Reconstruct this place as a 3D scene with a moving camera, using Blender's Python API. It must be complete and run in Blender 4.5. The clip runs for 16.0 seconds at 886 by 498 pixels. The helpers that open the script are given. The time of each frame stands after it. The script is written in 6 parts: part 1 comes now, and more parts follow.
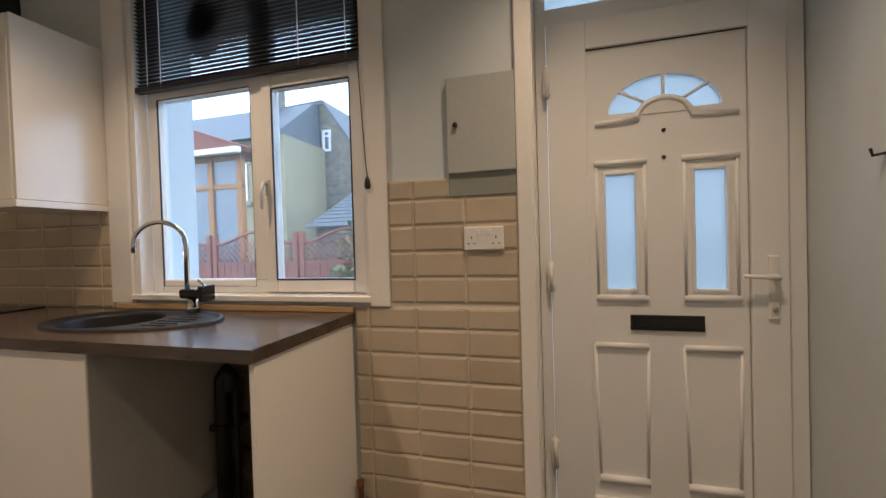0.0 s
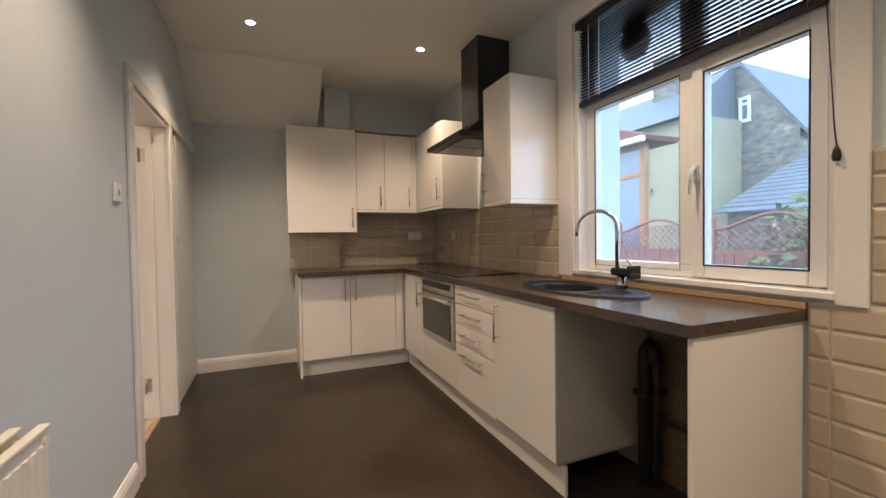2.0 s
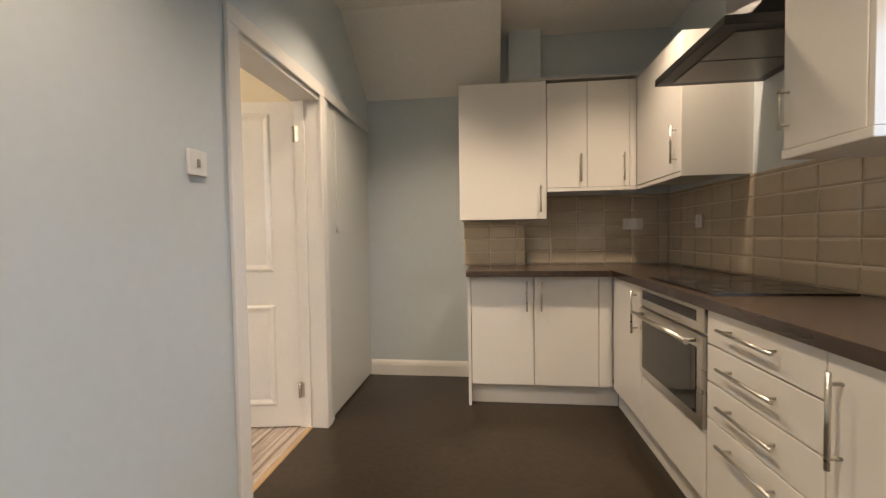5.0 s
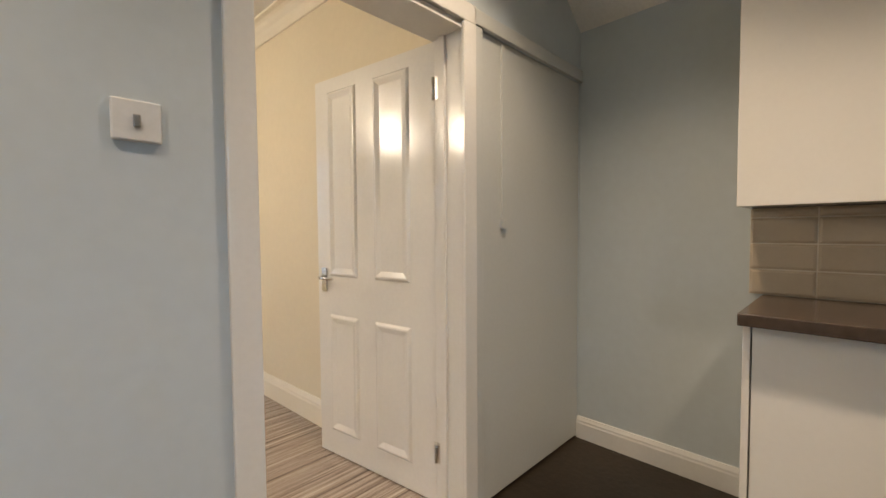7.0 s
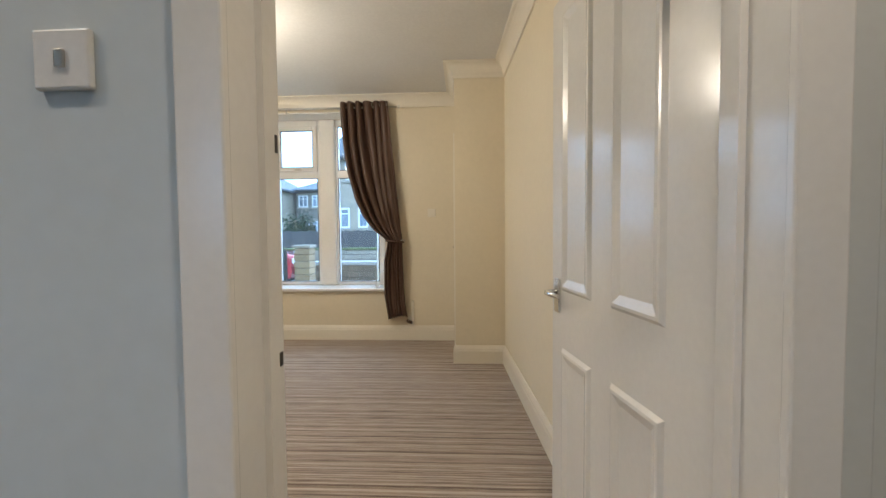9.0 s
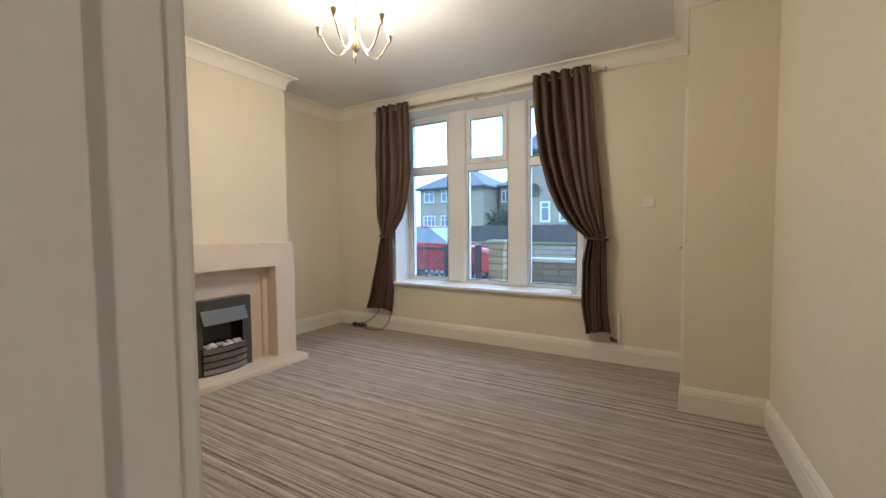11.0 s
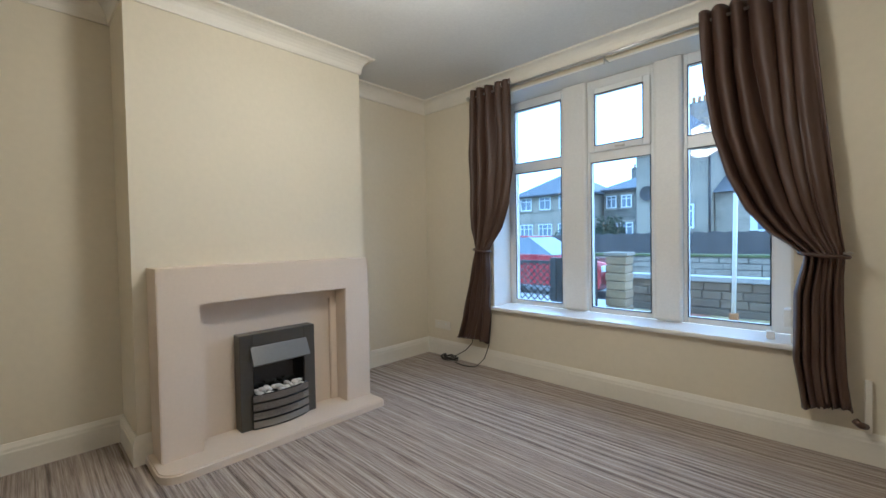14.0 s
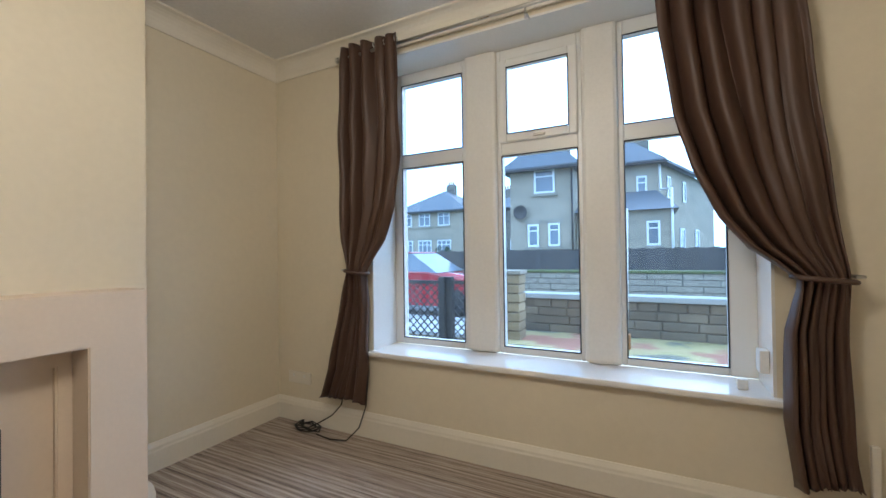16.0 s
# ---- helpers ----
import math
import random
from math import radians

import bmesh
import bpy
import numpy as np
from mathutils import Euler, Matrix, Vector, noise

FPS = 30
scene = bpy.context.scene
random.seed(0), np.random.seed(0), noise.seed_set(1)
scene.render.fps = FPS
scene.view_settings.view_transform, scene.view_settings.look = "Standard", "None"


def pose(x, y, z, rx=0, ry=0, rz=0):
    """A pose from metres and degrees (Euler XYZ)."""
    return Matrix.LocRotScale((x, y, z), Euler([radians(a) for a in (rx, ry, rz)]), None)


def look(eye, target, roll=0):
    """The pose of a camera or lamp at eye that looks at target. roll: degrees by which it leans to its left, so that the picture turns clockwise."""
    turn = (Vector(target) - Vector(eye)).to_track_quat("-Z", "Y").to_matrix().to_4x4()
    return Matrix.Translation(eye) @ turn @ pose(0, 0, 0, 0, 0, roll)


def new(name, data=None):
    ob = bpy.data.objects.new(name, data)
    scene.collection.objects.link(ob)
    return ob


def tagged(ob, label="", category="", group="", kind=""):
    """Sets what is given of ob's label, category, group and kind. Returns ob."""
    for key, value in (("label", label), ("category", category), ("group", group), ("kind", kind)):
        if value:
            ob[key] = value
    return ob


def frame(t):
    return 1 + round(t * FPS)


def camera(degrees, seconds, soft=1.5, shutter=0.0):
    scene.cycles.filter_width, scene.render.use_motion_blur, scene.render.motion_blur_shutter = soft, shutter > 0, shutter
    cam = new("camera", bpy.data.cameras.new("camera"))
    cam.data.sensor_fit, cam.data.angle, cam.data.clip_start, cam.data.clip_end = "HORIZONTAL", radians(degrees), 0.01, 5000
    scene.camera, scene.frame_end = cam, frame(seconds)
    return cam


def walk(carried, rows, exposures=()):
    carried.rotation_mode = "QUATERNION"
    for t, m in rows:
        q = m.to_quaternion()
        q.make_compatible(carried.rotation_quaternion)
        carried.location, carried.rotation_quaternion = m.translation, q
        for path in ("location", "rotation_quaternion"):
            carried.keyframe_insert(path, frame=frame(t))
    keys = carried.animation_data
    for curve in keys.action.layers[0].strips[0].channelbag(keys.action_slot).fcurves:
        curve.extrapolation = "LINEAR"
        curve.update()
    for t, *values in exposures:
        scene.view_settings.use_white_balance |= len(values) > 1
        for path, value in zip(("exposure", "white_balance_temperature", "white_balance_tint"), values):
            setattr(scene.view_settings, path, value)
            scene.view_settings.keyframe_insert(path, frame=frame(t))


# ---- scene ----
cam = camera(94.7, 16.0)
PATH = [
    (0, (0.162, 0.311, 1.173), (-0.376, 2.237, 1.139), -1.7),
    (0.5, (0.15, 0.213, 1.169), (-0.925, 1.899, 1.135), -1.3),
    (1, (0.102, 0.15, 1.166), (-1.362, 1.511, 1.132), -1.1),
    (1.5, (0.115, 0.116, 1.164), (-1.59, 1.159, 1.124), -1.0),
    (2, (0.17, 0.107, 1.16), (-1.672, 0.883, 1.112), -0.9),
    (2.5, (0.182, 0.099, 1.159), (-1.733, 0.675, 1.106), -0.8),
    (3, (0.14, 0.131, 1.144), (-1.813, 0.561, 1.088), -0.7),
    (5.5, (-1.067, 0.532, 1.134), (-3.005, 0.046, 1.061), -0.8),
    (6, (-1.355, 0.569, 1.138), (-3.192, -0.217, 1.059), -0.7),
    (6.5, (-1.617, 0.594, 1.134), (-3.279, -0.515, 1.055), -0.6),
    (7, (-1.88, 0.544, 1.154), (-3.295, -0.867, 1.071), -0.4),
    (7.5, (-2.133, 0.557, 1.131), (-3.185, -1.143, 1.071), -0.7),
    (8, (-2.32, 0.446, 1.126), (-3.009, -1.43, 1.055), -0.8),
    (8.5, (-2.476, 0.247, 1.142), (-2.755, -1.732, 1.067), -0.6),
    (9, (-2.612, 0.061, 1.135), (-2.511, -1.935, 1.055), -0.5),
    (9.5, (-2.655, -0.119, 1.135), (-2.246, -2.075, 1.049), -0.2),
    (10, (-2.625, -0.353, 1.14), (-1.959, -2.237, 1.053), -0.2),
    (11.25, (-2.50, -0.60, 1.148), (-1.41, -2.28, 1.043), -0.6),
    (11.9, (-2.36, -0.745, 1.153), (-1.12, -2.31, 1.042), -0.8),
    (12.5, (-2.157, -0.763, 1.157), (-0.777, -2.207, 1.041), -1.0),
    (13, (-2.099, -0.898, 1.154), (-0.685, -2.309, 1.05), -1.0),
    (13.5, (-2.054, -1.089, 1.172), (-0.641, -2.502, 1.092), -1.0),
    (14, (-1.952, -1.279, 1.164), (-0.564, -2.718, 1.116), -1.0),
    (14.5, (-1.788, -1.459, 1.165), (-0.47, -2.963, 1.147), -0.9),
    (15, (-1.656, -1.69, 1.173), (-0.453, -3.287, 1.173), -0.8),
    (15.5, (-1.535, -1.917, 1.172), (-0.467, -3.608, 1.188), -0.8),
    (16, (-1.34, -2.098, 1.166), (-0.427, -3.878, 1.188), -0.8),
]
walk(cam, [(t, look(eye, target, roll)) for t, eye, target, roll in PATH], exposures=[(0, 0.02, 7000, 21), (0.5, 0.25, 7000, 20), (1, 0.5, 6900, 19), (3, 0.45, 6700, 18), (5.5, 0.72, 6600, 14), (7, 0.42, 6500, 13), (8, 0.32, 5850, 10), (9.2, 0.02, 5850, 10), (10, -0.18, 6000, 11), (12.5, -0.17, 5250, 10), (14.5, -0.23, 5100, 8), (16, -0.27, 5650, 11)])

# ---------------------------------------------------------------- light
world = bpy.data.worlds.new("World")
scene.world = world
world.use_nodes = True
wn = world.node_tree
wn.nodes.clear()
sky = wn.nodes.new("ShaderNodeTexSky")
sky.sky_type = "NISHITA"
sky.sun_disc = False
sky.sun_elevation = radians(32)
sky.sun_rotation = radians(200)
sky.air_density = 1.0
sky.dust_density = 6.0
sky.ozone_density = 1.0
grey = wn.nodes.new("ShaderNodeHueSaturation")
grey.inputs["Saturation"].default_value = 0.22
wback = wn.nodes.new("ShaderNodeBackground")
wback.inputs["Strength"].default_value = 0.15
wout = wn.nodes.new("ShaderNodeOutputWorld")
wn.links.new(sky.outputs[0], grey.inputs["Color"])
cloud = wn.nodes.new("ShaderNodeMix")
cloud.data_type = "RGBA"
cloud.inputs["Factor"].default_value = 0.65
cloud.inputs["B"].default_value = (26.0, 38.5, 53.0, 1)
wn.links.new(grey.outputs[0], cloud.inputs["A"])
wn.links.new(cloud.outputs["Result"], wback.inputs["Color"])
wn.links.new(wback.outputs[0], wout.inputs["Surface"])

sun = new("sun", bpy.data.lights.new("sun", "SUN"))
sun.data.energy = 0.7
sun.data.angle = radians(25)
sun.data.color = (1.0, 0.985, 0.96)
sun.matrix_world = look((0, 0, 10), (0.3, 1.0, 8.6))

WARM = (1.0, 0.80, 0.57)
SOFT = (1.0, 0.86, 0.65)
DOWN_POWER = 68.0
BULB_POWER = 62.0

# ---------------------------------------------------------------- materials


def mat(name, base, rough=0.5, metal=0.0, var=0.08, vscale=2.0, fine=0.04, fscale=60.0, bump=0.0, bscale=80.0, spec=0.5, coat=0.0, rvar=0.08, stretch=(1, 1, 1), rand=0.0):
    m = bpy.data.materials.new(name)
    m.use_nodes = True
    nt = m.node_tree
    p = nt.nodes["Principled BSDF"]
    p.inputs["Metallic"].default_value = metal
    p.inputs["Specular IOR Level"].default_value = spec
    p.inputs["Coat Weight"].default_value = coat
    p.inputs["Coat Roughness"].default_value = 0.06
    tc = nt.nodes.new("ShaderNodeTexCoord")
    mp = nt.nodes.new("ShaderNodeMapping")
    mp.inputs["Scale"].default_value = stretch
    geo = nt.nodes.new("ShaderNodeNewGeometry")
    nt.links.new(geo.outputs["Position"], mp.inputs["Vector"])
    big = nt.nodes.new("ShaderNodeTexNoise")
    big.inputs["Scale"].default_value = vscale
    big.inputs["Detail"].default_value = 4
    small = nt.nodes.new("ShaderNodeTexNoise")
    small.inputs["Scale"].default_value = fscale
    small.inputs["Detail"].default_value = 3
    nt.links.new(mp.outputs[0], big.inputs["Vector"])
    nt.links.new(mp.outputs[0], small.inputs["Vector"])

    def spread(src, amount):
        r = nt.nodes.new("ShaderNodeMapRange")
        r.inputs["From Min"].default_value, r.inputs["From Max"].default_value = 0.25, 0.75
        r.inputs["To Min"].default_value, r.inputs["To Max"].default_value = 1 - amount, 1 + amount
        nt.links.new(src, r.inputs["Value"])
        return r.outputs[0]

    mul = nt.nodes.new("ShaderNodeMath")
    mul.operation = "MULTIPLY"
    nt.links.new(spread(big.outputs[0], var), mul.inputs[0])
    nt.links.new(spread(small.outputs[0], fine), mul.inputs[1])
    value = mul.outputs[0]
    if rand:
        oi = nt.nodes.new("ShaderNodeObjectInfo")
        r = nt.nodes.new("ShaderNodeMapRange")
        r.inputs["To Min"].default_value, r.inputs["To Max"].default_value = 1 - rand, 1 + rand
        nt.links.new(oi.outputs["Random"], r.inputs["Value"])
        m2 = nt.nodes.new("ShaderNodeMath")
        m2.operation = "MULTIPLY"
        nt.links.new(value, m2.inputs[0])
        nt.links.new(r.outputs[0], m2.inputs[1])
        value = m2.outputs[0]
    hsv = nt.nodes.new("ShaderNodeHueSaturation")
    hsv.inputs["Color"].default_value = (*base, 1)
    nt.links.new(value, hsv.inputs["Value"])
    nt.links.new(hsv.outputs[0], p.inputs["Base Color"])
    rr = nt.nodes.new("ShaderNodeMapRange")
    rr.inputs["To Min"].default_value, rr.inputs["To Max"].default_value = max(0.02, rough - rvar), min(1, rough + rvar)
    nt.links.new(big.outputs[0], rr.inputs["Value"])
    nt.links.new(rr.outputs[0], p.inputs["Roughness"])
    if bump:
        b = nt.nodes.new("ShaderNodeBump")
        b.inputs["Strength"].default_value = bump
        b.inputs["Distance"].default_value = 0.004
        bn = nt.nodes.new("ShaderNodeTexNoise")
        bn.inputs["Scale"].default_value = bscale
        bn.inputs["Detail"].default_value = 4
        nt.links.new(mp.outputs[0], bn.inputs["Vector"])
        nt.links.new(bn.outputs[0], b.inputs["Height"])
        nt.links.new(b.outputs[0], p.inputs["Normal"])
    return m


def glow(name, colour, strength):
    m = bpy.data.materials.new(name)
    m.use_nodes = True
    p = m.node_tree.nodes["Principled BSDF"]
    p.inputs["Base Color"].default_value = (*colour, 1)
    p.inputs["Emission Color"].default_value = (*colour, 1)
    p.inputs["Emission Strength"].default_value = strength
    return m


def glass(name, tint=(1, 1, 1), rough=0.0, mist=0.0):
    """A thin pane: a clear sheet with a real reflection."""
    m = bpy.data.materials.new(name)
    m.use_nodes = True
    nt = m.node_tree
    nt.nodes.clear()
    out = nt.nodes.new("ShaderNodeOutputMaterial")
    mix = nt.nodes.new("ShaderNodeMixShader")
    lw = nt.nodes.new("ShaderNodeLayerWeight")
    lw.inputs["Blend"].default_value = 0.5
    pw = nt.nodes.new("ShaderNodeMath")
    pw.operation = "POWER"
    pw.inputs[1].default_value = 4.0
    fres = nt.nodes.new("ShaderNodeMath")
    fres.operation = "MULTIPLY_ADD"
    fres.inputs[1].default_value = 0.7
    fres.inputs[2].default_value = 0.03
    nt.links.new(lw.outputs["Facing"], pw.inputs[0])
    nt.links.new(pw.outputs[0], fres.inputs[0])
    gl = nt.nodes.new("ShaderNodeBsdfGlossy")
    gl.inputs["Roughness"].default_value = 0.01
    if rough:
        tr = nt.nodes.new("ShaderNodeBsdfTranslucent")
        tr.inputs["Color"].default_value = (*tint, 1)
        tr2 = nt.nodes.new("ShaderNodeBsdfRefraction")
        tr2.inputs["Roughness"].default_value = rough
        tr2.inputs["IOR"].default_value = 1.02
        tr2.inputs["Color"].default_value = (*tint, 1)
        mm = nt.nodes.new("ShaderNodeMixShader")
        mm.inputs[0].default_value = 0.25
        nt.links.new(tr.outputs[0], mm.inputs[1])
        nt.links.new(tr2.outputs[0], mm.inputs[2])
        body = mm.outputs[0]
    else:
        tr = nt.nodes.new("ShaderNodeBsdfTransparent")
        tr.inputs["Color"].default_value = (*tint, 1)
        body = tr.outputs[0]
    if mist:
        # condensation and rain specks scatter some of the daylight
        spread = nt.nodes.new("ShaderNodeBsdfTranslucent")
        geo = nt.nodes.new("ShaderNodeNewGeometry")
        specks = nt.nodes.new("ShaderNodeTexNoise")
        specks.inputs["Scale"].default_value = 90.0
        specks.inputs["Detail"].default_value = 4
        amount = nt.nodes.new("ShaderNodeMapRange")
        amount.inputs["From Min"].default_value, amount.inputs["From Max"].default_value = 0.4, 0.7
        amount.inputs["To Min"].default_value, amount.inputs["To Max"].default_value = mist * 0.8, mist * 1.6
        nt.links.new(geo.outputs["Position"], specks.inputs["Vector"])
        nt.links.new(specks.outputs[0], amount.inputs["Value"])
        wet = nt.nodes.new("ShaderNodeMixShader")
        nt.links.new(amount.outputs[0], wet.inputs[0])
        nt.links.new(body, wet.inputs[1])
        nt.links.new(spread.outputs[0], wet.inputs[2])
        body = wet.outputs[0]
    nt.links.new(fres.outputs[0], mix.inputs[0])
    nt.links.new(body, mix.inputs[1])
    nt.links.new(gl.outputs[0], mix.inputs[2])
    nt.links.new(mix.outputs[0], out.inputs["Surface"])
    return m


def carpet_material():
    m = mat("striped_carpet", (0.30, 0.24, 0.19), 0.95, var=0.05, vscale=1.5, fine=0.16, fscale=260, bump=0.7, bscale=320, spec=0.1, rvar=0.03)
    nt = m.node_tree
    p = nt.nodes["Principled BSDF"]
    geo = nt.nodes.new("ShaderNodeNewGeometry")
    sep = nt.nodes.new("ShaderNodeSeparateXYZ")
    nt.links.new(geo.outputs["Position"], sep.inputs[0])
    # a slow waver so that the stripes are not ruled
    wob = nt.nodes.new("ShaderNodeTexNoise")
    wob.inputs["Scale"].default_value = 1.2
    nt.links.new(geo.outputs["Position"], wob.inputs["Vector"])
    add = nt.nodes.new("ShaderNodeMath")
    add.operation = "MULTIPLY_ADD"
    add.inputs[1].default_value = 0.025
    nt.links.new(wob.outputs[0], add.inputs[0])
    nt.links.new(sep.outputs["Y"], add.inputs[2])
    n = nt.nodes.new("ShaderNodeTexNoise")
    n.noise_dimensions = "1D"
    n.inputs["Scale"].default_value = 34
    n.inputs["Detail"].default_value = 4
    n.inputs["Roughness"].default_value = 0.8
    nt.links.new(add.outputs[0], n.inputs["W"])
    # broken yarn along each stripe
    run = nt.nodes.new("ShaderNodeMapping")
    run.inputs["Scale"].default_value = (5.0, 110.0, 1.0)
    nt.links.new(geo.outputs["Position"], run.inputs["Vector"])
    fleck = nt.nodes.new("ShaderNodeTexNoise")
    fleck.inputs["Scale"].default_value = 1.0
    fleck.inputs["Detail"].default_value = 3
    nt.links.new(run.outputs[0], fleck.inputs["Vector"])
    blend = nt.nodes.new("ShaderNodeMix")
    blend.inputs["Factor"].default_value = 0.32
    nt.links.new(n.outputs[0], blend.inputs["A"])
    nt.links.new(fleck.outputs[0], blend.inputs["B"])
    ramp = nt.nodes.new("ShaderNodeValToRGB")
    e = ramp.color_ramp.elements
    e[0].position, e[0].color = 0.36, (0.105, 0.074, 0.056, 1)
    e[1].position, e[1].color = 0.66, (0.60, 0.53, 0.45, 1)
    mid = ramp.color_ramp.elements.new(0.49)
    mid.color = (0.345, 0.275, 0.225, 1)
    nt.links.new(blend.outputs["Result"], ramp.inputs[0])
    p.inputs["Sheen Weight"].default_value = 0.25
    p.inputs["Sheen Roughness"].default_value = 0.45
    old = p.inputs["Base Color"].links[0].from_node
    nt.links.new(ramp.outputs[0], old.inputs["Color"])
    return m


M = dict(
    wall_k=mat("grey_wall_paint", (0.555, 0.605, 0.625), 0.55, var=0.035, vscale=1.1, fine=0.02, fscale=25, bump=0.10, bscale=45),
    ceil=mat("ceiling_paint", (0.80, 0.78, 0.73), 0.8, var=0.03, vscale=1.0, bump=0.08, bscale=30),
    wall_l=mat("cream_wall_paint", (0.71, 0.635, 0.49), 0.7, var=0.03, vscale=1.0, fine=0.02, fscale=30, bump=0.12, bscale=60),
    ceil_l=mat("white_ceiling_paint", (0.72, 0.71, 0.69), 0.85, var=0.03, bump=0.05, bscale=30),
    gloss=mat("white_gloss_paint", (0.78, 0.76, 0.72), 0.17, var=0.03, vscale=3, fine=0.02, bump=0.05, bscale=12, rvar=0.06),
    cup=mat("pale_grey_satin_paint", (0.57, 0.58, 0.555), 0.40, var=0.03, vscale=2, fine=0.02, bump=0.04, bscale=10),
    satin=mat("cream_gloss_paint", (0.76, 0.71, 0.61), 0.42, var=0.03, vscale=3, fine=0.02),
    mullion=mat("painted_stone_mullion", (0.78, 0.76, 0.72), 0.42, var=0.03, vscale=3, fine=0.03, bump=0.15, bscale=35),
    sillstone=mat("weathered_sill_stone", (0.28, 0.26, 0.22), 0.85, var=0.2, vscale=5, fine=0.15),
    upvc=mat("white_upvc", (0.78, 0.78, 0.76), 0.32, var=0.025, vscale=4, fine=0.01),
    unit=mat("white_gloss_laminate", (0.80, 0.77, 0.72), 0.14, var=0.02, vscale=3, fine=0.01, rvar=0.04),
    carcass=mat("grey_white_melamine", (0.52, 0.50, 0.46), 0.5, var=0.06, vscale=4),
    worktop=mat("dark_wood_worktop", (0.052, 0.034, 0.025), 0.19, spec=0.75, var=0.30, vscale=3, fine=0.35, fscale=22, bump=0.06, bscale=90, stretch=(0.25, 1.5, 1)),
    vinyl=mat("dark_slate_vinyl", (0.030, 0.021, 0.013), 0.34, spec=0.35, var=0.35, vscale=2.2, fine=0.25, fscale=30, bump=0.25, bscale=35, rvar=0.12),
    carpet=carpet_material(),
    tile=mat("beige_glazed_tile", (0.47, 0.395, 0.30), 0.12, var=0.05, vscale=6, fine=0.02, rvar=0.04, rand=0.05),
    grout=mat("cream_grout", (0.66, 0.61, 0.52), 0.85, var=0.10, vscale=8),
    steel=mat("brushed_steel", (0.56, 0.54, 0.50), 0.30, 1.0, var=0.04, fine=0.08, fscale=120, stretch=(1, 1, 20)),
    chrome=mat("chrome", (0.70, 0.70, 0.70), 0.10, 1.0, var=0.02, fine=0.0, rvar=0.04),
    black=mat("black_gloss", (0.010, 0.010, 0.011), 0.12, var=0.05, fine=0.02, rvar=0.04),
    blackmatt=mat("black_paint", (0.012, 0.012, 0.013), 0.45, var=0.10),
    sink=mat("black_composite", (0.010, 0.010, 0.011), 0.45, spec=0.3, var=0.12, fine=0.2, fscale=200),
    ovenglass=mat("oven_glass", (0.015, 0.014, 0.013), 0.06, var=0.05, rvar=0.03),
    blind=mat("black_blind", (0.010, 0.010, 0.014), 0.30, var=0.05),
    curtain=mat("brown_curtain", (0.078, 0.043, 0.029), 0.45, var=0.10, vscale=3, fine=0.10, fscale=220, bump=0.2, bscale=300, spec=0.4),
    surround=mat("cream_painted_stone", (0.69, 0.575, 0.455), 0.55, var=0.03, fine=0.02, bump=0.1, bscale=50),
    fire=mat("gunmetal", (0.115, 0.11, 0.10), 0.34, 0.7, var=0.06, fine=0.06, fscale=90),
    canopy=mat("brushed_gunmetal", (0.17, 0.165, 0.155), 0.45, 0.7, var=0.05, fine=0.08, fscale=120),
    fireslat=mat("polished_steel", (0.30, 0.30, 0.295), 0.16, 1.0, var=0.03),
    pebble=mat("pale_pebble", (0.66, 0.62, 0.56), 0.6, var=0.15, vscale=20, fine=0.15, fscale=120, rand=0.3),
    plug=mat("white_plastic", (0.74, 0.73, 0.70), 0.35, var=0.02),
    radiator=mat("cream_radiator_enamel", (0.70, 0.66, 0.56), 0.30, var=0.04, vscale=4),
    dust=mat("dusty_convector", (0.16, 0.11, 0.06), 0.9, var=0.35, vscale=12, fine=0.3),
    frost=glass("frosted_glass", (0.52, 0.56, 0.57), rough=0.35),
    pane=glass("window_glass", (0.86, 0.90, 0.94), mist=0.012),
    pane_wet=glass("misted_window_glass", (0.84, 0.88, 0.90), mist=0.035),
    mirrorbox=mat("grey_meter_door", (0.42, 0.44, 0.415), 0.12, var=0.05, vscale=3),
    meterbase=mat("dark_grey_meter_box", (0.26, 0.265, 0.24), 0.25, var=0.06, vscale=4),
    rawwall=mat("mottled_brown_plaster", (0.17, 0.12, 0.075), 0.9, var=0.35, vscale=5, fine=0.25, fscale=40, bump=0.4, bscale=40),
    pipe=mat("dark_waste_pipe", (0.02, 0.018, 0.016), 0.5, var=0.2),
    copper=mat("dull_copper", (0.20, 0.09, 0.05), 0.5, 0.7, var=0.2),
    wood=mat("bare_timber", (0.42, 0.28, 0.15), 0.6, var=0.15, fine=0.15, stretch=(0.3, 4, 4)),
    cable=mat("black_cable", (0.012, 0.012, 0.012), 0.5),
    brass=mat("satin_nickel", (0.50, 0.44, 0.34), 0.28, 1.0, var=0.04),
    shade=glow("lit_glass_shade", (1.0, 0.74, 0.40), 3.2),
    led=glow("lit_halogen", (1.0, 0.86, 0.62), 14.0),
)

# ---------------------------------------------------------------- mesh helpers


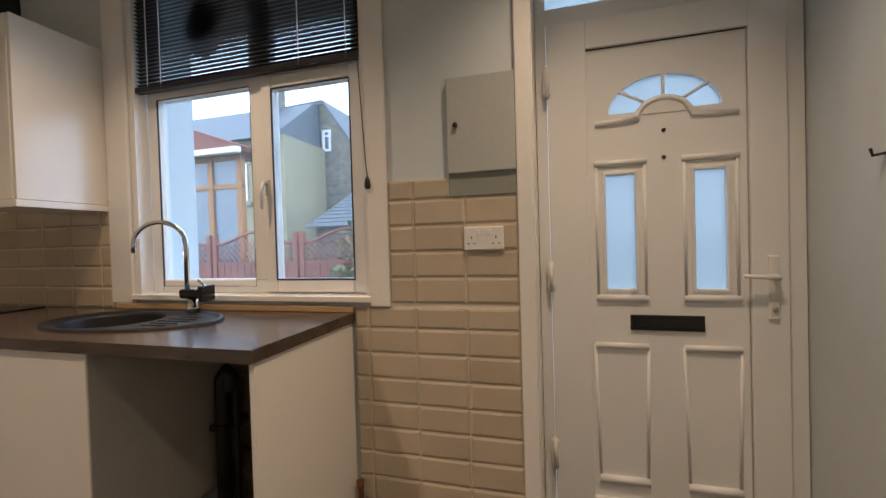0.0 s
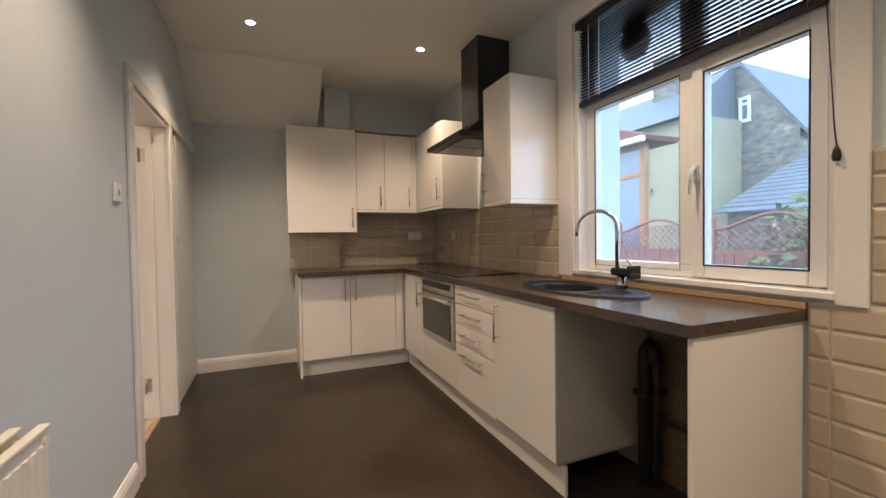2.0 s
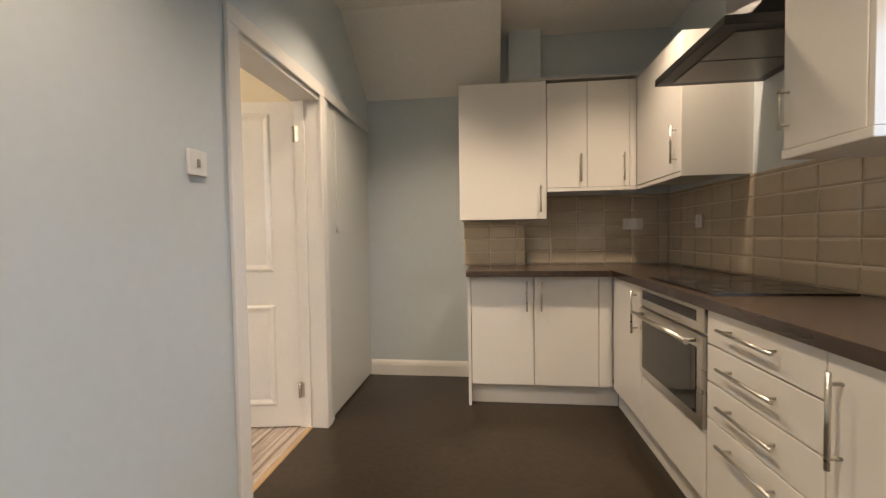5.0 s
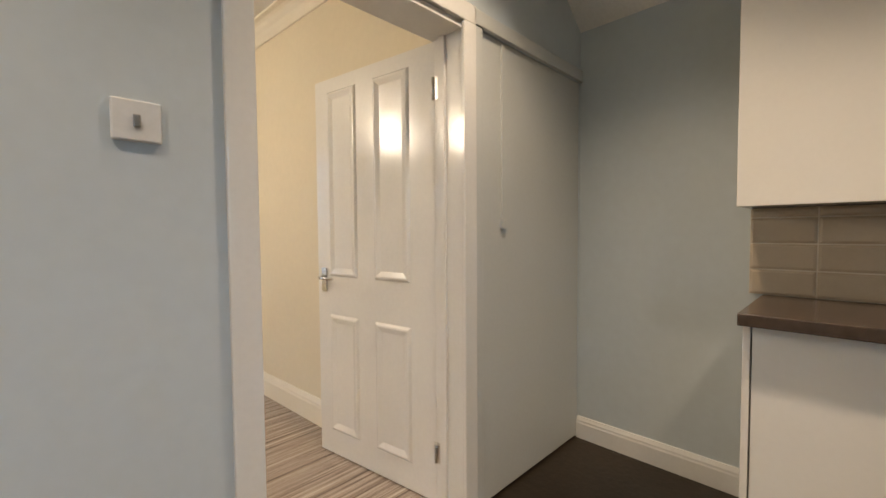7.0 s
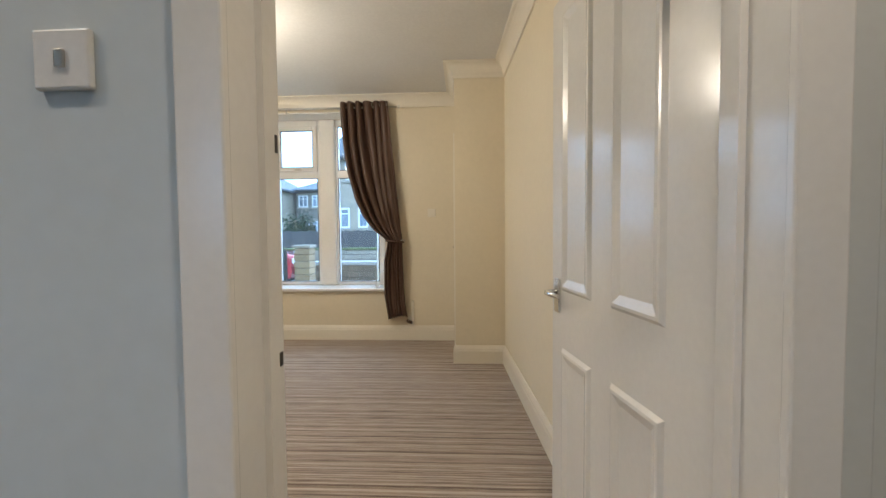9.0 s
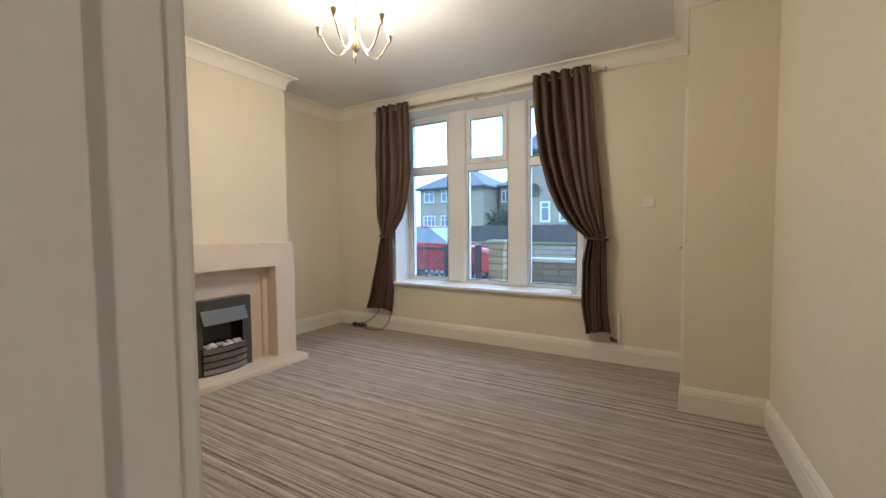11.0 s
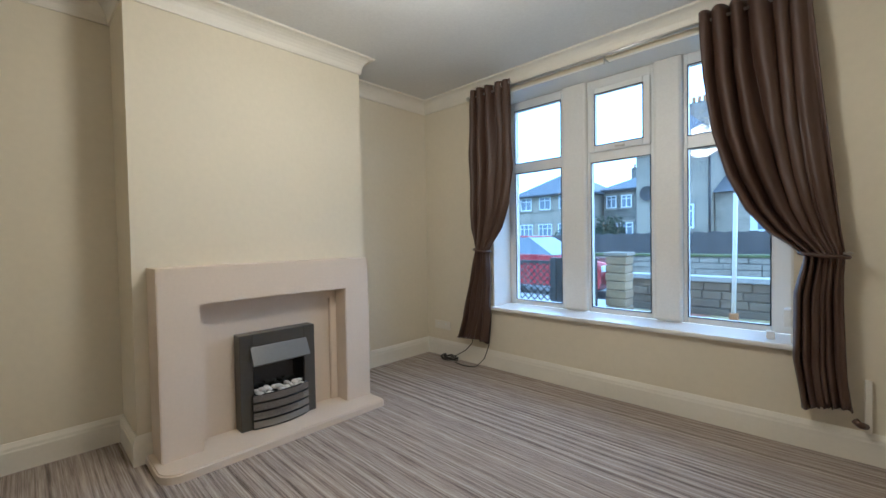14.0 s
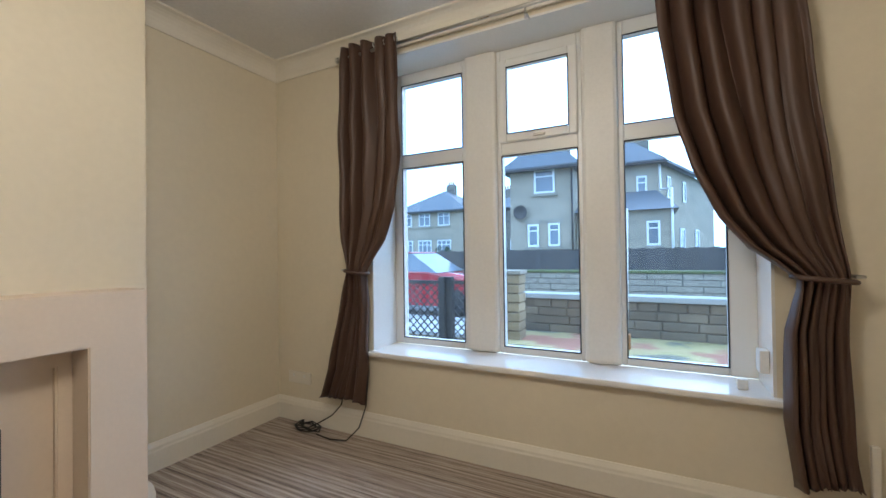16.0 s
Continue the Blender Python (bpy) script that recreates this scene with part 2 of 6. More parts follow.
def box(bm, x0, x1, y0, y1, z0, z1, bev=0.0):
    x0, x1 = min(x0, x1), max(x0, x1)
    y0, y1 = min(y0, y1), max(y0, y1)
    z0, z1 = min(z0, z1), max(z0, z1)
    v = [bm.verts.new((x, y, z)) for x in (x0, x1) for y in (y0, y1) for z in (z0, z1)]
    fs = [bm.faces.new([v[i] for i in f]) for f in ((0, 1, 3, 2), (4, 6, 7, 5), (0, 4, 5, 1), (2, 3, 7, 6), (0, 2, 6, 4), (1, 5, 7, 3))]
    if bev:
        edges = list({e for f in fs for e in f.edges})
        bmesh.ops.bevel(bm, geom=edges, offset=bev, segments=2, affect="EDGES", profile=0.5)
    return bm


def B(x0, x1, y0, y1, z0, z1, bev=0.0):
    return box(bmesh.new(), x0, x1, y0, y1, z0, z1, bev)


def tube(bm, pts, r, sides=10, closed=False, caps=True):
    """A round bar along a line of points; r is one radius or one for each point."""
    pts = [Vector(p) for p in pts]
    n = len(pts)
    rings, side = [], None
    for i, p in enumerate(pts):
        a = pts[i - 1] if (i or closed) else p
        b = pts[(i + 1) % n] if (i < n - 1 or closed) else p
        d = (b - a).normalized()
        if side is None:
            side = d.orthogonal().normalized()
        side = (side - d * side.dot(d)).normalized()
        up = d.cross(side)
        rad = r[i] if isinstance(r, (list, tuple)) else r
        rings.append([bm.verts.new(p + (side * math.cos(t) + up * math.sin(t)) * rad) for t in [2 * math.pi * k / sides for k in range(sides)]])
    for i in range(n if closed else n - 1):
        a, b = rings[i], rings[(i + 1) % n]
        for k in range(sides):
            f = bm.faces.new((a[k], a[(k + 1) % sides], b[(k + 1) % sides], b[k]))
            f.smooth = True
    if caps and not closed:
        bm.faces.new(rings[0][::-1])
        bm.faces.new(rings[-1])
    return bm


def T(pts, r, sides=10, closed=False):
    return tube(bmesh.new(), pts, r, sides, closed)


def lathe(bm, profile, centre, steps=20, axis="z"):
    """Turns (radius, height) pairs round an axis through centre."""
    cx, cy, cz = centre
    rings = []
    for rad, h in profile:
        ring = []
        for k in range(steps):
            a = 2 * math.pi * k / steps
            u, v = rad * math.cos(a), rad * math.sin(a)
            p = {"z": (cx + u, cy + v, cz + h), "y": (cx + u, cy + h, cz + v), "x": (cx + h, cy + u, cz + v)}[axis]
            ring.append(bm.verts.new(p))
        rings.append(ring)
    for a, b in zip(rings, rings[1:]):
        for k in range(steps):
            f = bm.faces.new((a[k], a[(k + 1) % steps], b[(k + 1) % steps], b[k]))
            f.smooth = True
    if profile[0][0] > 0.0005:
        bm.faces.new(rings[0][::-1])
    if profile[-1][0] > 0.0005:
        bm.faces.new(rings[-1])
    bmesh.ops.recalc_face_normals(bm, faces=bm.faces)
    return bm


def prism(bm, outline, axis, lo, hi):
    """Sweeps a flat outline of two coordinates along an axis."""
    def put(a, b, h):
        return {"x": (h, a, b), "y": (a, h, b), "z": (a, b, h)}[axis]
    low = [bm.verts.new(put(a, b, lo)) for a, b in outline]
    high = [bm.verts.new(put(a, b, hi)) for a, b in outline]
    n = len(outline)
    bm.faces.new(low)
    bm.faces.new(high[::-1])
    for i in range(n):
        bm.faces.new((low[i], high[i], high[(i + 1) % n], low[(i + 1) % n]))
    bmesh.ops.recalc_face_normals(bm, faces=bm.faces)
    return bm


def P(outline, axis, lo, hi):
    return prism(bmesh.new(), outline, axis, lo, hi)


def mesh_ob(name, bm, material):
    me = bpy.data.meshes.new(name)
    bm.normal_update()
    bm.to_mesh(me)
    bm.free()
    me.materials.append(material)
    return new(name, me)


def origin(ob):
    o = ob
    at = Vector((0, 0, 0))
    while o is not None:
        at += o.location
        o = o.parent
    return at


def part(name, bm, material, parent, label=""):
    """One mesh in world coordinates, hung under its thing."""
    ob = mesh_ob(name, bm, material)
    ob.location = -origin(parent)
    ob.parent = parent
    return tagged(ob, label)


def thing(name, label, category, at=(0, 0, 0), group=""):
    e = new(name)
    e.empty_display_size = 0.1
    e.location = at
    return tagged(e, label, category, group)


def single(name, bm, material, label, category, group=""):
    return tagged(mesh_ob(name, bm, material), label, category, group)


def struct(name, bm, material, label="", category=""):
    return tagged(mesh_ob(name, bm, material), label, category or name.split("_")[0], kind="structure")


def wall_along_x(bm, y0, y1, x0, x1, z0, z1, holes=()):
    at = x0
    for a, b, lo, hi in sorted(holes):
        if a > at:
            box(bm, at, a, y0, y1, z0, z1)
        if lo > z0:
            box(bm, a, b, y0, y1, z0, lo)
        if hi < z1:
            box(bm, a, b, y0, y1, hi, z1)
        at = b
    if at < x1:
        box(bm, at, x1, y0, y1, z0, z1)
    return bm

# ---------------------------------------------------------------- the house
KX0, KX1, KY0, KY1, KZ = -4.01, 1.01, -0.515, 1.80, 2.65
LX0, LX1, LY0, LY1, LZ = -2.99, 1.11, -4.215, -0.675, 2.56
DX0, DX1, DZ = -3.075, -2.250, 1.95      # doorway between the rooms
OUT_N, OUT_S = 2.16, -4.60                # outer faces

struct("floor_kitchen", box(B(KX0 - 0.1, KX1 + 0.1, -0.60, OUT_N, -0.12, 0.0), DX0, DX1, -0.61, -0.60, -0.12, 0.0), M["vinyl"], "dark brown-black slate-effect vinyl kitchen floor", "floor")
struct("floor_living", B(-4.2, LX1 + 0.1, OUT_S, -0.612, -0.12, 0.0), M["carpet"], "brown and cream striped fitted carpet", "carpet")
struct("threshold", P([(-0.625, 0.0), (-0.595, 0.0), (-0.60, 0.006), (-0.62, 0.006)], "x", DX0, DX1), M["wood"], "thin metal and wood threshold strip in the doorway", "threshold")

WIN_K = (-1.79, -0.555, 0.945, 2.43)
DOOR_K = (0.09, 1.02, 0.0, 2.50)
struct("wall_north", wall_along_x(bmesh.new(), KY1, OUT_N, KX0 - 0.2, KX1 + 0.2, 0, KZ, [WIN_K, DOOR_K]), M["wall_k"], "light grey painted kitchen wall with the window and back door", "wall")
struct("wall_kitchen_end", B(KX0 - 0.2, KX0, KY0 - 0.16, KY1, 0, KZ), M["wall_k"], "light grey painted kitchen end wall", "wall")
struct("wall_kitchen_side", B(KX1, KX1 + 0.2, KY0 - 0.16, KY1, 0, KZ), M["wall_k"], "pale grey painted wall beside the back door", "wall")
CUP = (KX0 + 0.006, -3.155, 0.0, 1.957)
bm = wall_along_x(bmesh.new(), KY0 - 0.08, KY0, KX0, KX1, 0, KZ, [(DX0, DX1, 0, DZ), CUP])
struct("wall_middle_kitchen", bm, M["wall_k"], "pale grey painted wall between kitchen and living room", "wall")
bm = wall_along_x(bmesh.new(), LY1, KY0 - 0.08, KX0, KX1 + 0.2, 0, KZ, [(DX0, DX1, 0, DZ)])
struct("wall_middle_living", bm, M["wall_l"], "cream painted side of the dividing wall", "wall")
struct("ceiling_kitchen", B(KX0 - 0.2, KX1 + 0.2, KY0 - 0.16, OUT_N, KZ, KZ + 0.2), M["ceil"], "off-white painted kitchen ceiling", "ceiling")
struct("sloping_soffit", P([(-3.46, KZ), (-3.47, KZ - 0.012), (KX0, 2.225), (KX0, KZ)], "y", KY0, 0.55), M["ceil"], "sloping plaster underside of the stairs", "ceiling")
struct("pipe_boxing", B(KX0, -3.90, 0.61, 0.85, 2.20, KZ, 0.004), M["wall_k"], "painted pipe boxing above the wall units", "boxing")

WIN_L = (-1.785, 0.26, 0.535, 2.41)
struct("wall_south", wall_along_x(bmesh.new(), OUT_S, LY0, -4.2, LX1 + 0.2, 0, LZ, [WIN_L]), M["wall_l"], "cream painted living room wall with the front window", "wall")
struct("wall_east", B(LX1, LX1 + 0.2, LY0, LY1, 0, LZ), M["wall_l"], "cream painted alcove wall", "wall")
struct("wall_west", P([(-2.965, -3.455), (-3.085, -1.40), (-3.10, LY1), (-3.25, LY1), (-3.25, -3.455)], "z", 0, LZ), M["wall_l"], "cream painted living room side wall", "wall")
NKX, NKY = -2.54, -3.455
bm = B(-4.2, NKX, NKY - 0.12, NKY, 0, LZ)
box(bm, NKX - 0.12, NKX, -3.60, NKY - 0.12, 0, LZ)
box(bm, NKX - 0.12, NKX, LY0, -3.60, 2.02, LZ)
struct("lobby_wall", bm, M["wall_l"], "cream painted corner of the stair lobby", "wall")
CBX, CBY0, CBY1 = 0.70, -3.13, -1.68
struct("chimney_breast", B(CBX, LX1, CBY0, CBY1, 0, LZ), M["wall_l"], "cream painted chimney breast", "wall")
struct("ceiling_living", B(-4.2, LX1 + 0.2, OUT_S, LY1, LZ, LZ + 0.2), M["ceil_l"], "white painted living room ceiling", "ceiling")


def ring_sweep(profile, path):
    """Sweeps a profile of (out, up) along a plan line with mitred corners; out is to the line's left."""
    bm = bmesh.new()
    rows = []
    n = len(path)
    for i, p in enumerate(path):
        p = Vector(p)
        d0 = (p - Vector(path[i - 1])).normalized() if i else None
        d1 = (Vector(path[i + 1]) - p).normalized() if i < n - 1 else None
        d0, d1 = d0 or d1, d1 or d0
        n0, n1 = Vector((-d0.y, d0.x)), Vector((-d1.y, d1.x))
        mid = (n0 + n1).normalized()
        k = 1 / max(0.2, mid.dot(n0))
        rows.append([bm.verts.new((p.x + mid.x * o * k, p.y + mid.y * o * k, u)) for o, u in profile])
    m = len(profile)
    for a, b in zip(rows, rows[1:]):
        for k in range(m):
            bm.faces.new((a[k], b[k], b[(k + 1) % m], a[(k + 1) % m]))
    bm.faces.new(rows[0])
    bm.faces.new(rows[-1][::-1])
    bmesh.ops.recalc_face_normals(bm, faces=bm.faces)
    return bm


def skirting_profile(h, t):
    return [(0, 0), (t, 0), (t, h * 0.70), (t * 0.85, h * 0.76), (t * 0.8, h * 0.84), (t * 0.45, h * 0.95), (t * 0.3, h), (0, h)]


cov = [(0, LZ - 0.12), (0.010, LZ - 0.12), (0.014, LZ - 0.105)] + [(0.014 + 0.07 * (1 - math.cos(a)), LZ - 0.105 + 0.09 * math.sin(a)) for a in [radians(15 * k) for k in range(7)]] + [(0.09, LZ - 0.012), (0.09, LZ), (0, LZ)]
cov_line = [(NKX, LY0), (LX1, LY0), (LX1, CBY0), (CBX, CBY0), (CBX, CBY1), (LX1, CBY1), (LX1, LY1), (-3.10, LY1), (-3.085, -1.40), (-2.965, NKY), (NKX, NKY), (NKX, LY0)]
struct("coving", ring_sweep(cov, cov_line), M["satin"], "cream plaster coving round the ceiling", "coving")
sp = skirting_profile(0.155, 0.022)
struct("baseboard_window_side", ring_sweep(sp, [(NKX, LY0), (LX1, LY0), (LX1, CBY0), (CBX, CBY0), (CBX, -3.04)]), M["satin"], "cream painted skirting board", "skirting board")
struct("baseboard_alcove", ring_sweep(sp, [(CBX, -1.742), (CBX, CBY1), (LX1, CBY1), (LX1, LY1), (DX1 + 0.07, LY1)]), M["satin"], "cream painted skirting board", "skirting board")
struct("baseboard_west", ring_sweep(sp, [(-3.0815, -1.46), (-2.965, NKY), (NKX, NKY), (NKX, -3.54)]), M["satin"], "cream painted skirting board", "skirting board")
kp = skirting_profile(0.12, 0.018)
struct("baseboard_kitchen", ring_sweep(kp, [(KX0, 0.315), (KX0, KY0 - 0.003)]), M["gloss"], "white painted skirting board", "skirting board")
struct("baseboard_radiator_wall", ring_sweep(kp, [(DX1 + 0.075, KY0), (KX1, KY0), (KX1, KY1)]), M["gloss"], "white painted skirting board", "skirting board")


# ---- doorway and doors between the rooms
def architrave(name, x0, x1, ztop, yface, out, w, material, label):
    """Three mitre-butted boards round an opening in a wall that faces +-y."""
    t = thing(name, label, "door frame", ((x0 + x1) / 2, yface, 0))
    d = 0.018 * out
    part("jamb_board", B(x0 - w, x0, yface, yface + d, 0, ztop, 0.004), material, t)
    part("jamb_board", B(x1, x1 + w, yface, yface + d, 0, ztop, 0.004), material, t)
    part("head_board", B(x0 - w, x1 + w, yface, yface + d, ztop, ztop + w, 0.004), material, t)
    return t


lin = 0.025
t = architrave("door_frame", DX0 + 0.03, DX1 - 0.03, DZ, KY0, 1, 0.072, M["gloss"], "white gloss door frame round the living room doorway")
tl = M["gloss"]
part("lining", B(DX0, DX0 + lin, LY1 - 0.002, KY0 + 0.003, 0, DZ, 0.002), tl, t)
part("lining", B(DX1 - lin, DX1, LY1 - 0.002, KY0 + 0.003, 0, DZ, 0.002), tl, t)
part("lining_head", B(DX0 + lin, DX1 - lin, LY1 - 0.002, KY0 + 0.003, DZ - lin, DZ, 0.002), tl, t)
part("door_stop", B(DX0 + lin, DX0 + lin + 0.012, LY1 + 0.04, LY1 + 0.075, 0, DZ - lin), tl, t)
part("door_stop", B(DX1 - lin - 0.012, DX1 - lin, LY1 + 0.04, LY1 + 0.075, 0, DZ - lin), tl, t)
part("jamb_board", B(DX1 - 0.02, DX1 + 0.05, LY1 - 0.018, LY1, 0, DZ, 0.004), M["gloss"], t)
part("head_board", B(DX0, DX1 + 0.05, LY1 - 0.018, LY1, DZ, DZ + 0.07, 0.004), M["gloss"], t)
kx = DX1 - lin
part("strike_plate", B(kx - 0.002, kx, LY1 + 0.004, LY1 + 0.016, 0.893, 0.918), M["blackmatt"], t, "dark metal strike plate")
part("strike_plate", B(kx - 0.002, kx, LY1 + 0.006, LY1 + 0.014, 1.281, 1.313), M["blackmatt"], t, "dark metal strike plate")


def lever_handle(parent, o, along, out, material):
    """A lever on a short back plate: o on the door's face, along = lever's way, out = away from the face."""
    o, along, out = Vector(o), Vector(along), Vector(out)
    bm = bmesh.new()
    q = [o + along * a * 0.021 + Vector((0, 0, z)) for a, z in ((-1, -0.06), (1, -0.06), (1, 0.06), (-1, 0.06))]
    lo = [bm.verts.new(p) for p in q]
    hi = [bm.verts.new(p + out * 0.009) for p in q]
    bm.faces.new(lo)
    bm.faces.new(hi)
    for i in range(4):
        bm.faces.new((lo[i], lo[(i + 1) % 4], hi[(i + 1) % 4], hi[i]))
    bmesh.ops.recalc_face_normals(bm, faces=bm.faces)
    bmesh.ops.bevel(bm, geom=list(bm.edges), offset=0.003, segments=2, affect="EDGES")
    plate = part("back_plate", bm, material, parent, "chrome back plate")
    z = Vector((0, 0, 0.012))
    pts = [o + z, o + z + out * 0.035, o + z + out * 0.047 + along * 0.012, o + z + out * 0.05 + along * 0.05, o + z + out * 0.046 + along * 0.115]
    part("lever", T(pts, [0.009, 0.009, 0.009, 0.0085, 0.0065], 10), material, parent, "chrome lever handle")


def panel_leaf(t, m, width, height, thick, panels, material, stile=None):
    """A moulded door leaf in its own plane (u along, w across), put in place by the matrix m. panels: (u0, u1, z0, z1)."""
    bm = bmesh.new()
    us = sorted({0, width, *[p[0] for p in panels], *[p[1] for p in panels]})
    zs = sorted({0, height, *[p[2] for p in panels], *[p[3] for p in panels]})
    for side in (0, 1):
        w0 = 0 if side == 0 else thick
        inn = 1 if side == 0 else -1
        for a, b in zip(us, us[1:]):
            for c, d in zip(zs, zs[1:]):
                hole = any(p[0] <= a and b <= p[1] and p[2] <= c and d <= p[3] for p in panels)
                if not hole:
                    bm.faces.new([bm.verts.new(v) for v in ((a, w0, c), (b, w0, c), (b, w0, d), (a, w0, d))])
        for u0, u1, z0, z1 in panels:
            steps = ((0, 0), (0.010, 0.009), (0.018, 0.010), (0.042, 0.002), (0.046, 0.002))
            rings = []
            for inset, depth in steps:
                w = w0 + inn * depth
                rings.append([bm.verts.new(v) for v in ((u0 + inset, w, z0 + inset), (u1 - inset, w, z0 + inset), (u1 - inset, w, z1 - inset), (u0 + inset, w, z1 - inset))])
            for r0, r1 in zip(rings, rings[1:]):
                for k in range(4):
                    bm.faces.new((r0[k], r0[(k + 1) % 4], r1[(k + 1) % 4], r1[k]))
            bm.faces.new(rings[-1])
    for a, b, c, d in (((0, 0, 0), (width, 0, 0), (width, thick, 0), (0, thick, 0)), ((0, 0, height), (width, 0, height), (width, thick, height), (0, thick, height)),
                       ((0, 0, 0), (0, thick, 0), (0, thick, height), (0, 0, height)), ((width, 0, 0), (width, thick, 0), (width, thick, height), (width, 0, height))):
        bm.faces.new([bm.verts.new(v) for v in (a, b, c, d)])
    bmesh.ops.remove_doubles(bm, verts=bm.verts, dist=0.0002)
    bmesh.ops.recalc_face_normals(bm, faces=bm.faces)
    bm.transform(m)
    return part("leaf", bm, material, t)


# the open panelled door: hinged on the far jamb, swung against the side wall
HX, HY = -3.05, -0.668
turn = math.atan2(-1.0, 0.15)
dm = Matrix.Translation((HX, HY, 0.008)) @ Matrix.Rotation(turn, 4, "Z")
dt = thing("door_1", "open white gloss four-panel door with a chrome lever", "door", (HX, HY, 0))
tagged(dt, kind="structure")
LW, LH = 0.775, 1.915
pl = [(0.135, 0.355, 0.125, 0.728), (0.470, 0.682, 0.125, 0.728), (0.135, 0.355, 0.925, 1.85), (0.470, 0.682, 0.925, 1.85)]
panel_leaf(dt, dm, LW, LH, -0.036, pl, M["gloss"])
al = dm.to_3x3() @ Vector((1, 0, 0))
ou = dm.to_3x3() @ Vector((0, 1, 0))
for s, w in ((1, 0.0), (-1, -0.036)):
    lever_handle(dt, dm @ Vector((LW - 0.055, w, 0.905)), -al, ou * s, M["chrome"])
for hz in (0.226, 1.737):
    part("hinge", T([(HX + 0.002, HY - 0.004, hz - 0.045), (HX + 0.002, HY - 0.004, hz + 0.045)], 0.007, 8), M["steel"], dt, "steel butt hinge")
    part("hinge_leaf", B(HX - 0.003, HX + 0.0005, HY - 0.004, HY + 0.03, hz - 0.045, hz + 0.045), M["steel"], dt, "steel hinge leaf")

# plain cupboard door under the stairs
cd = thing("understairs_cupboard", "pale grey painted understairs cupboard with a flush door", "cupboard", (-3.57, KY0, 0))
part("jamb_board", B(CUP[1] - 0.006, CUP[1] + 0.05, KY0, KY0 + 0.012, 0, CUP[3], 0.004), M["cup"], cd)
part("head_board", B(KX0 + 0.002, CUP[1] + 0.05, KY0, KY0 + 0.018, CUP[3], CUP[3] + 0.06, 0.004), M["cup"], cd)
part("door", B(CUP[0] + 0.003, CUP[1] - 0.003, KY0 - 0.04, KY0 - 0.004, 0.012, CUP[3] - 0.002, 0.003), M["cup"], cd)
part("finger_pull", B(-3.325, -3.295, KY0 - 0.005, KY0 + 0.012, 1.165, 1.205, 0.004), M["cup"], cd, "small pale pull")
part("cover_strip", B(-3.322, -3.298, KY0 - 0.0045, KY0 + 0.004, 1.205, 1.94, 0.002), M["cup"], cd)
struct("cupboard_back", B(CUP[0], CUP[1], KY0 - 0.08, KY0 - 0.06, 0, CUP[3]), M["wall_k"], "back of the cupboard", "wall")

# lobby door beside the front window
ld = thing("door_2", "closed cream door to the stair lobby", "door", (NKX, -3.9, 0))
tagged(ld, kind="structure")
part("panel", B(NKX - 0.06, NKX - 0.02, LY0 + 0.055, -3.655, 0.01, 1.965, 0.004), M["satin"], ld)
part("jamb_board", B(NKX, NKX + 0.016, -3.66, -3.60, 0, 2.02, 0.003), M["satin"], ld)
part("jamb_board", B(NKX - 0.12, NKX + 0.006, LY0, LY0 + 0.05, 0, 2.02, 0.003), M["satin"], ld)
part("jamb_lining", B(NKX - 0.12, NKX, -3.655, -3.60, 0, 2.02), M["satin"], ld)
part("head_board", B(NKX - 0.12, NKX + 0.010, LY0 + 0.05, -3.66, 1.97, 2.035, 0.003), M["satin"], ld)
lever_handle(ld, (NKX - 0.02, -4.06, 0.975), (0, 1, 0), (1, 0, 0), M["brass"])

# ---------------------------------------------------------------- kitchen window
U = M["upvc"]


def frame_bars(parent, x0, x1, y0, y1, z0, z1, w, material, name="frame", label=""):
    """A rectangular frame of four butted bars as one mesh."""
    bm = B(x0, x0 + w, y0, y1, z0, z1)
    box(bm, x1 - w, x1, y0, y1, z0, z1)
    box(bm, x0 + w, x1 - w, y0, y1, z0, z0 + w)
    box(bm, x0 + w, x1 - w, y0, y1, z1 - w, z1)
    bmesh.ops.bevel(bm, geom=list(bm.edges), offset=min(0.006, w * 0.2), segments=1, affect="EDGES")
    return part(name, bm, material, parent, label)


def pane_of(parent, x0, x1, y, z0, z1, material, name="pane"):
    ob = part(name, B(x0, x1, y - 0.003, y + 0.003, z0, z1), material, parent)
    ob.visible_shadow = False
    return ob


def gasket(parent, x0, x1, y, z0, z1):
    frame_bars(parent, x0, x1, y - 0.003, y + 0.004, z0, z1, 0.006, M["blackmatt"], "gasket", "black rubber gasket")


wk = thing("window_1", "white uPVC kitchen window with one opening sash", "window", (-1.17, 1.87, 0.95))
tagged(wk, kind="structure")
x0, x1, z0, z1 = WIN_K
frame_bars(wk, x0 + 0.03, x1 - 0.02, 1.865, 1.925, z0 + 0.02, z1, 0.065, U, "frame")
part("mullion", B(-1.155, -1.085, 1.862, 1.925, z0 + 0.08, z1 - 0.06, 0.005), U, wk)
part("transom", B(x0 + 0.09, -1.155, 1.864, 1.925, 1.90, 1.955, 0.005), U, wk)
pane_of(wk, x0 + 0.08, -1.15, 1.895, z0 + 0.07, z1 - 0.05, M["pane_wet"])
gasket(wk, x0 + 0.092, -1.153, 1.868, 0.995, 1.905)
sash = frame_bars(wk, -1.088, -0.595, 1.848, 1.905, 0.972, 1.925, 0.058, U, "sash")
pane_of(wk, -1.04, -0.645, 1.88, 1.02, 1.875, M["pane_wet"])
gasket(wk, -1.034, -0.649, 1.850, 1.026, 1.870)
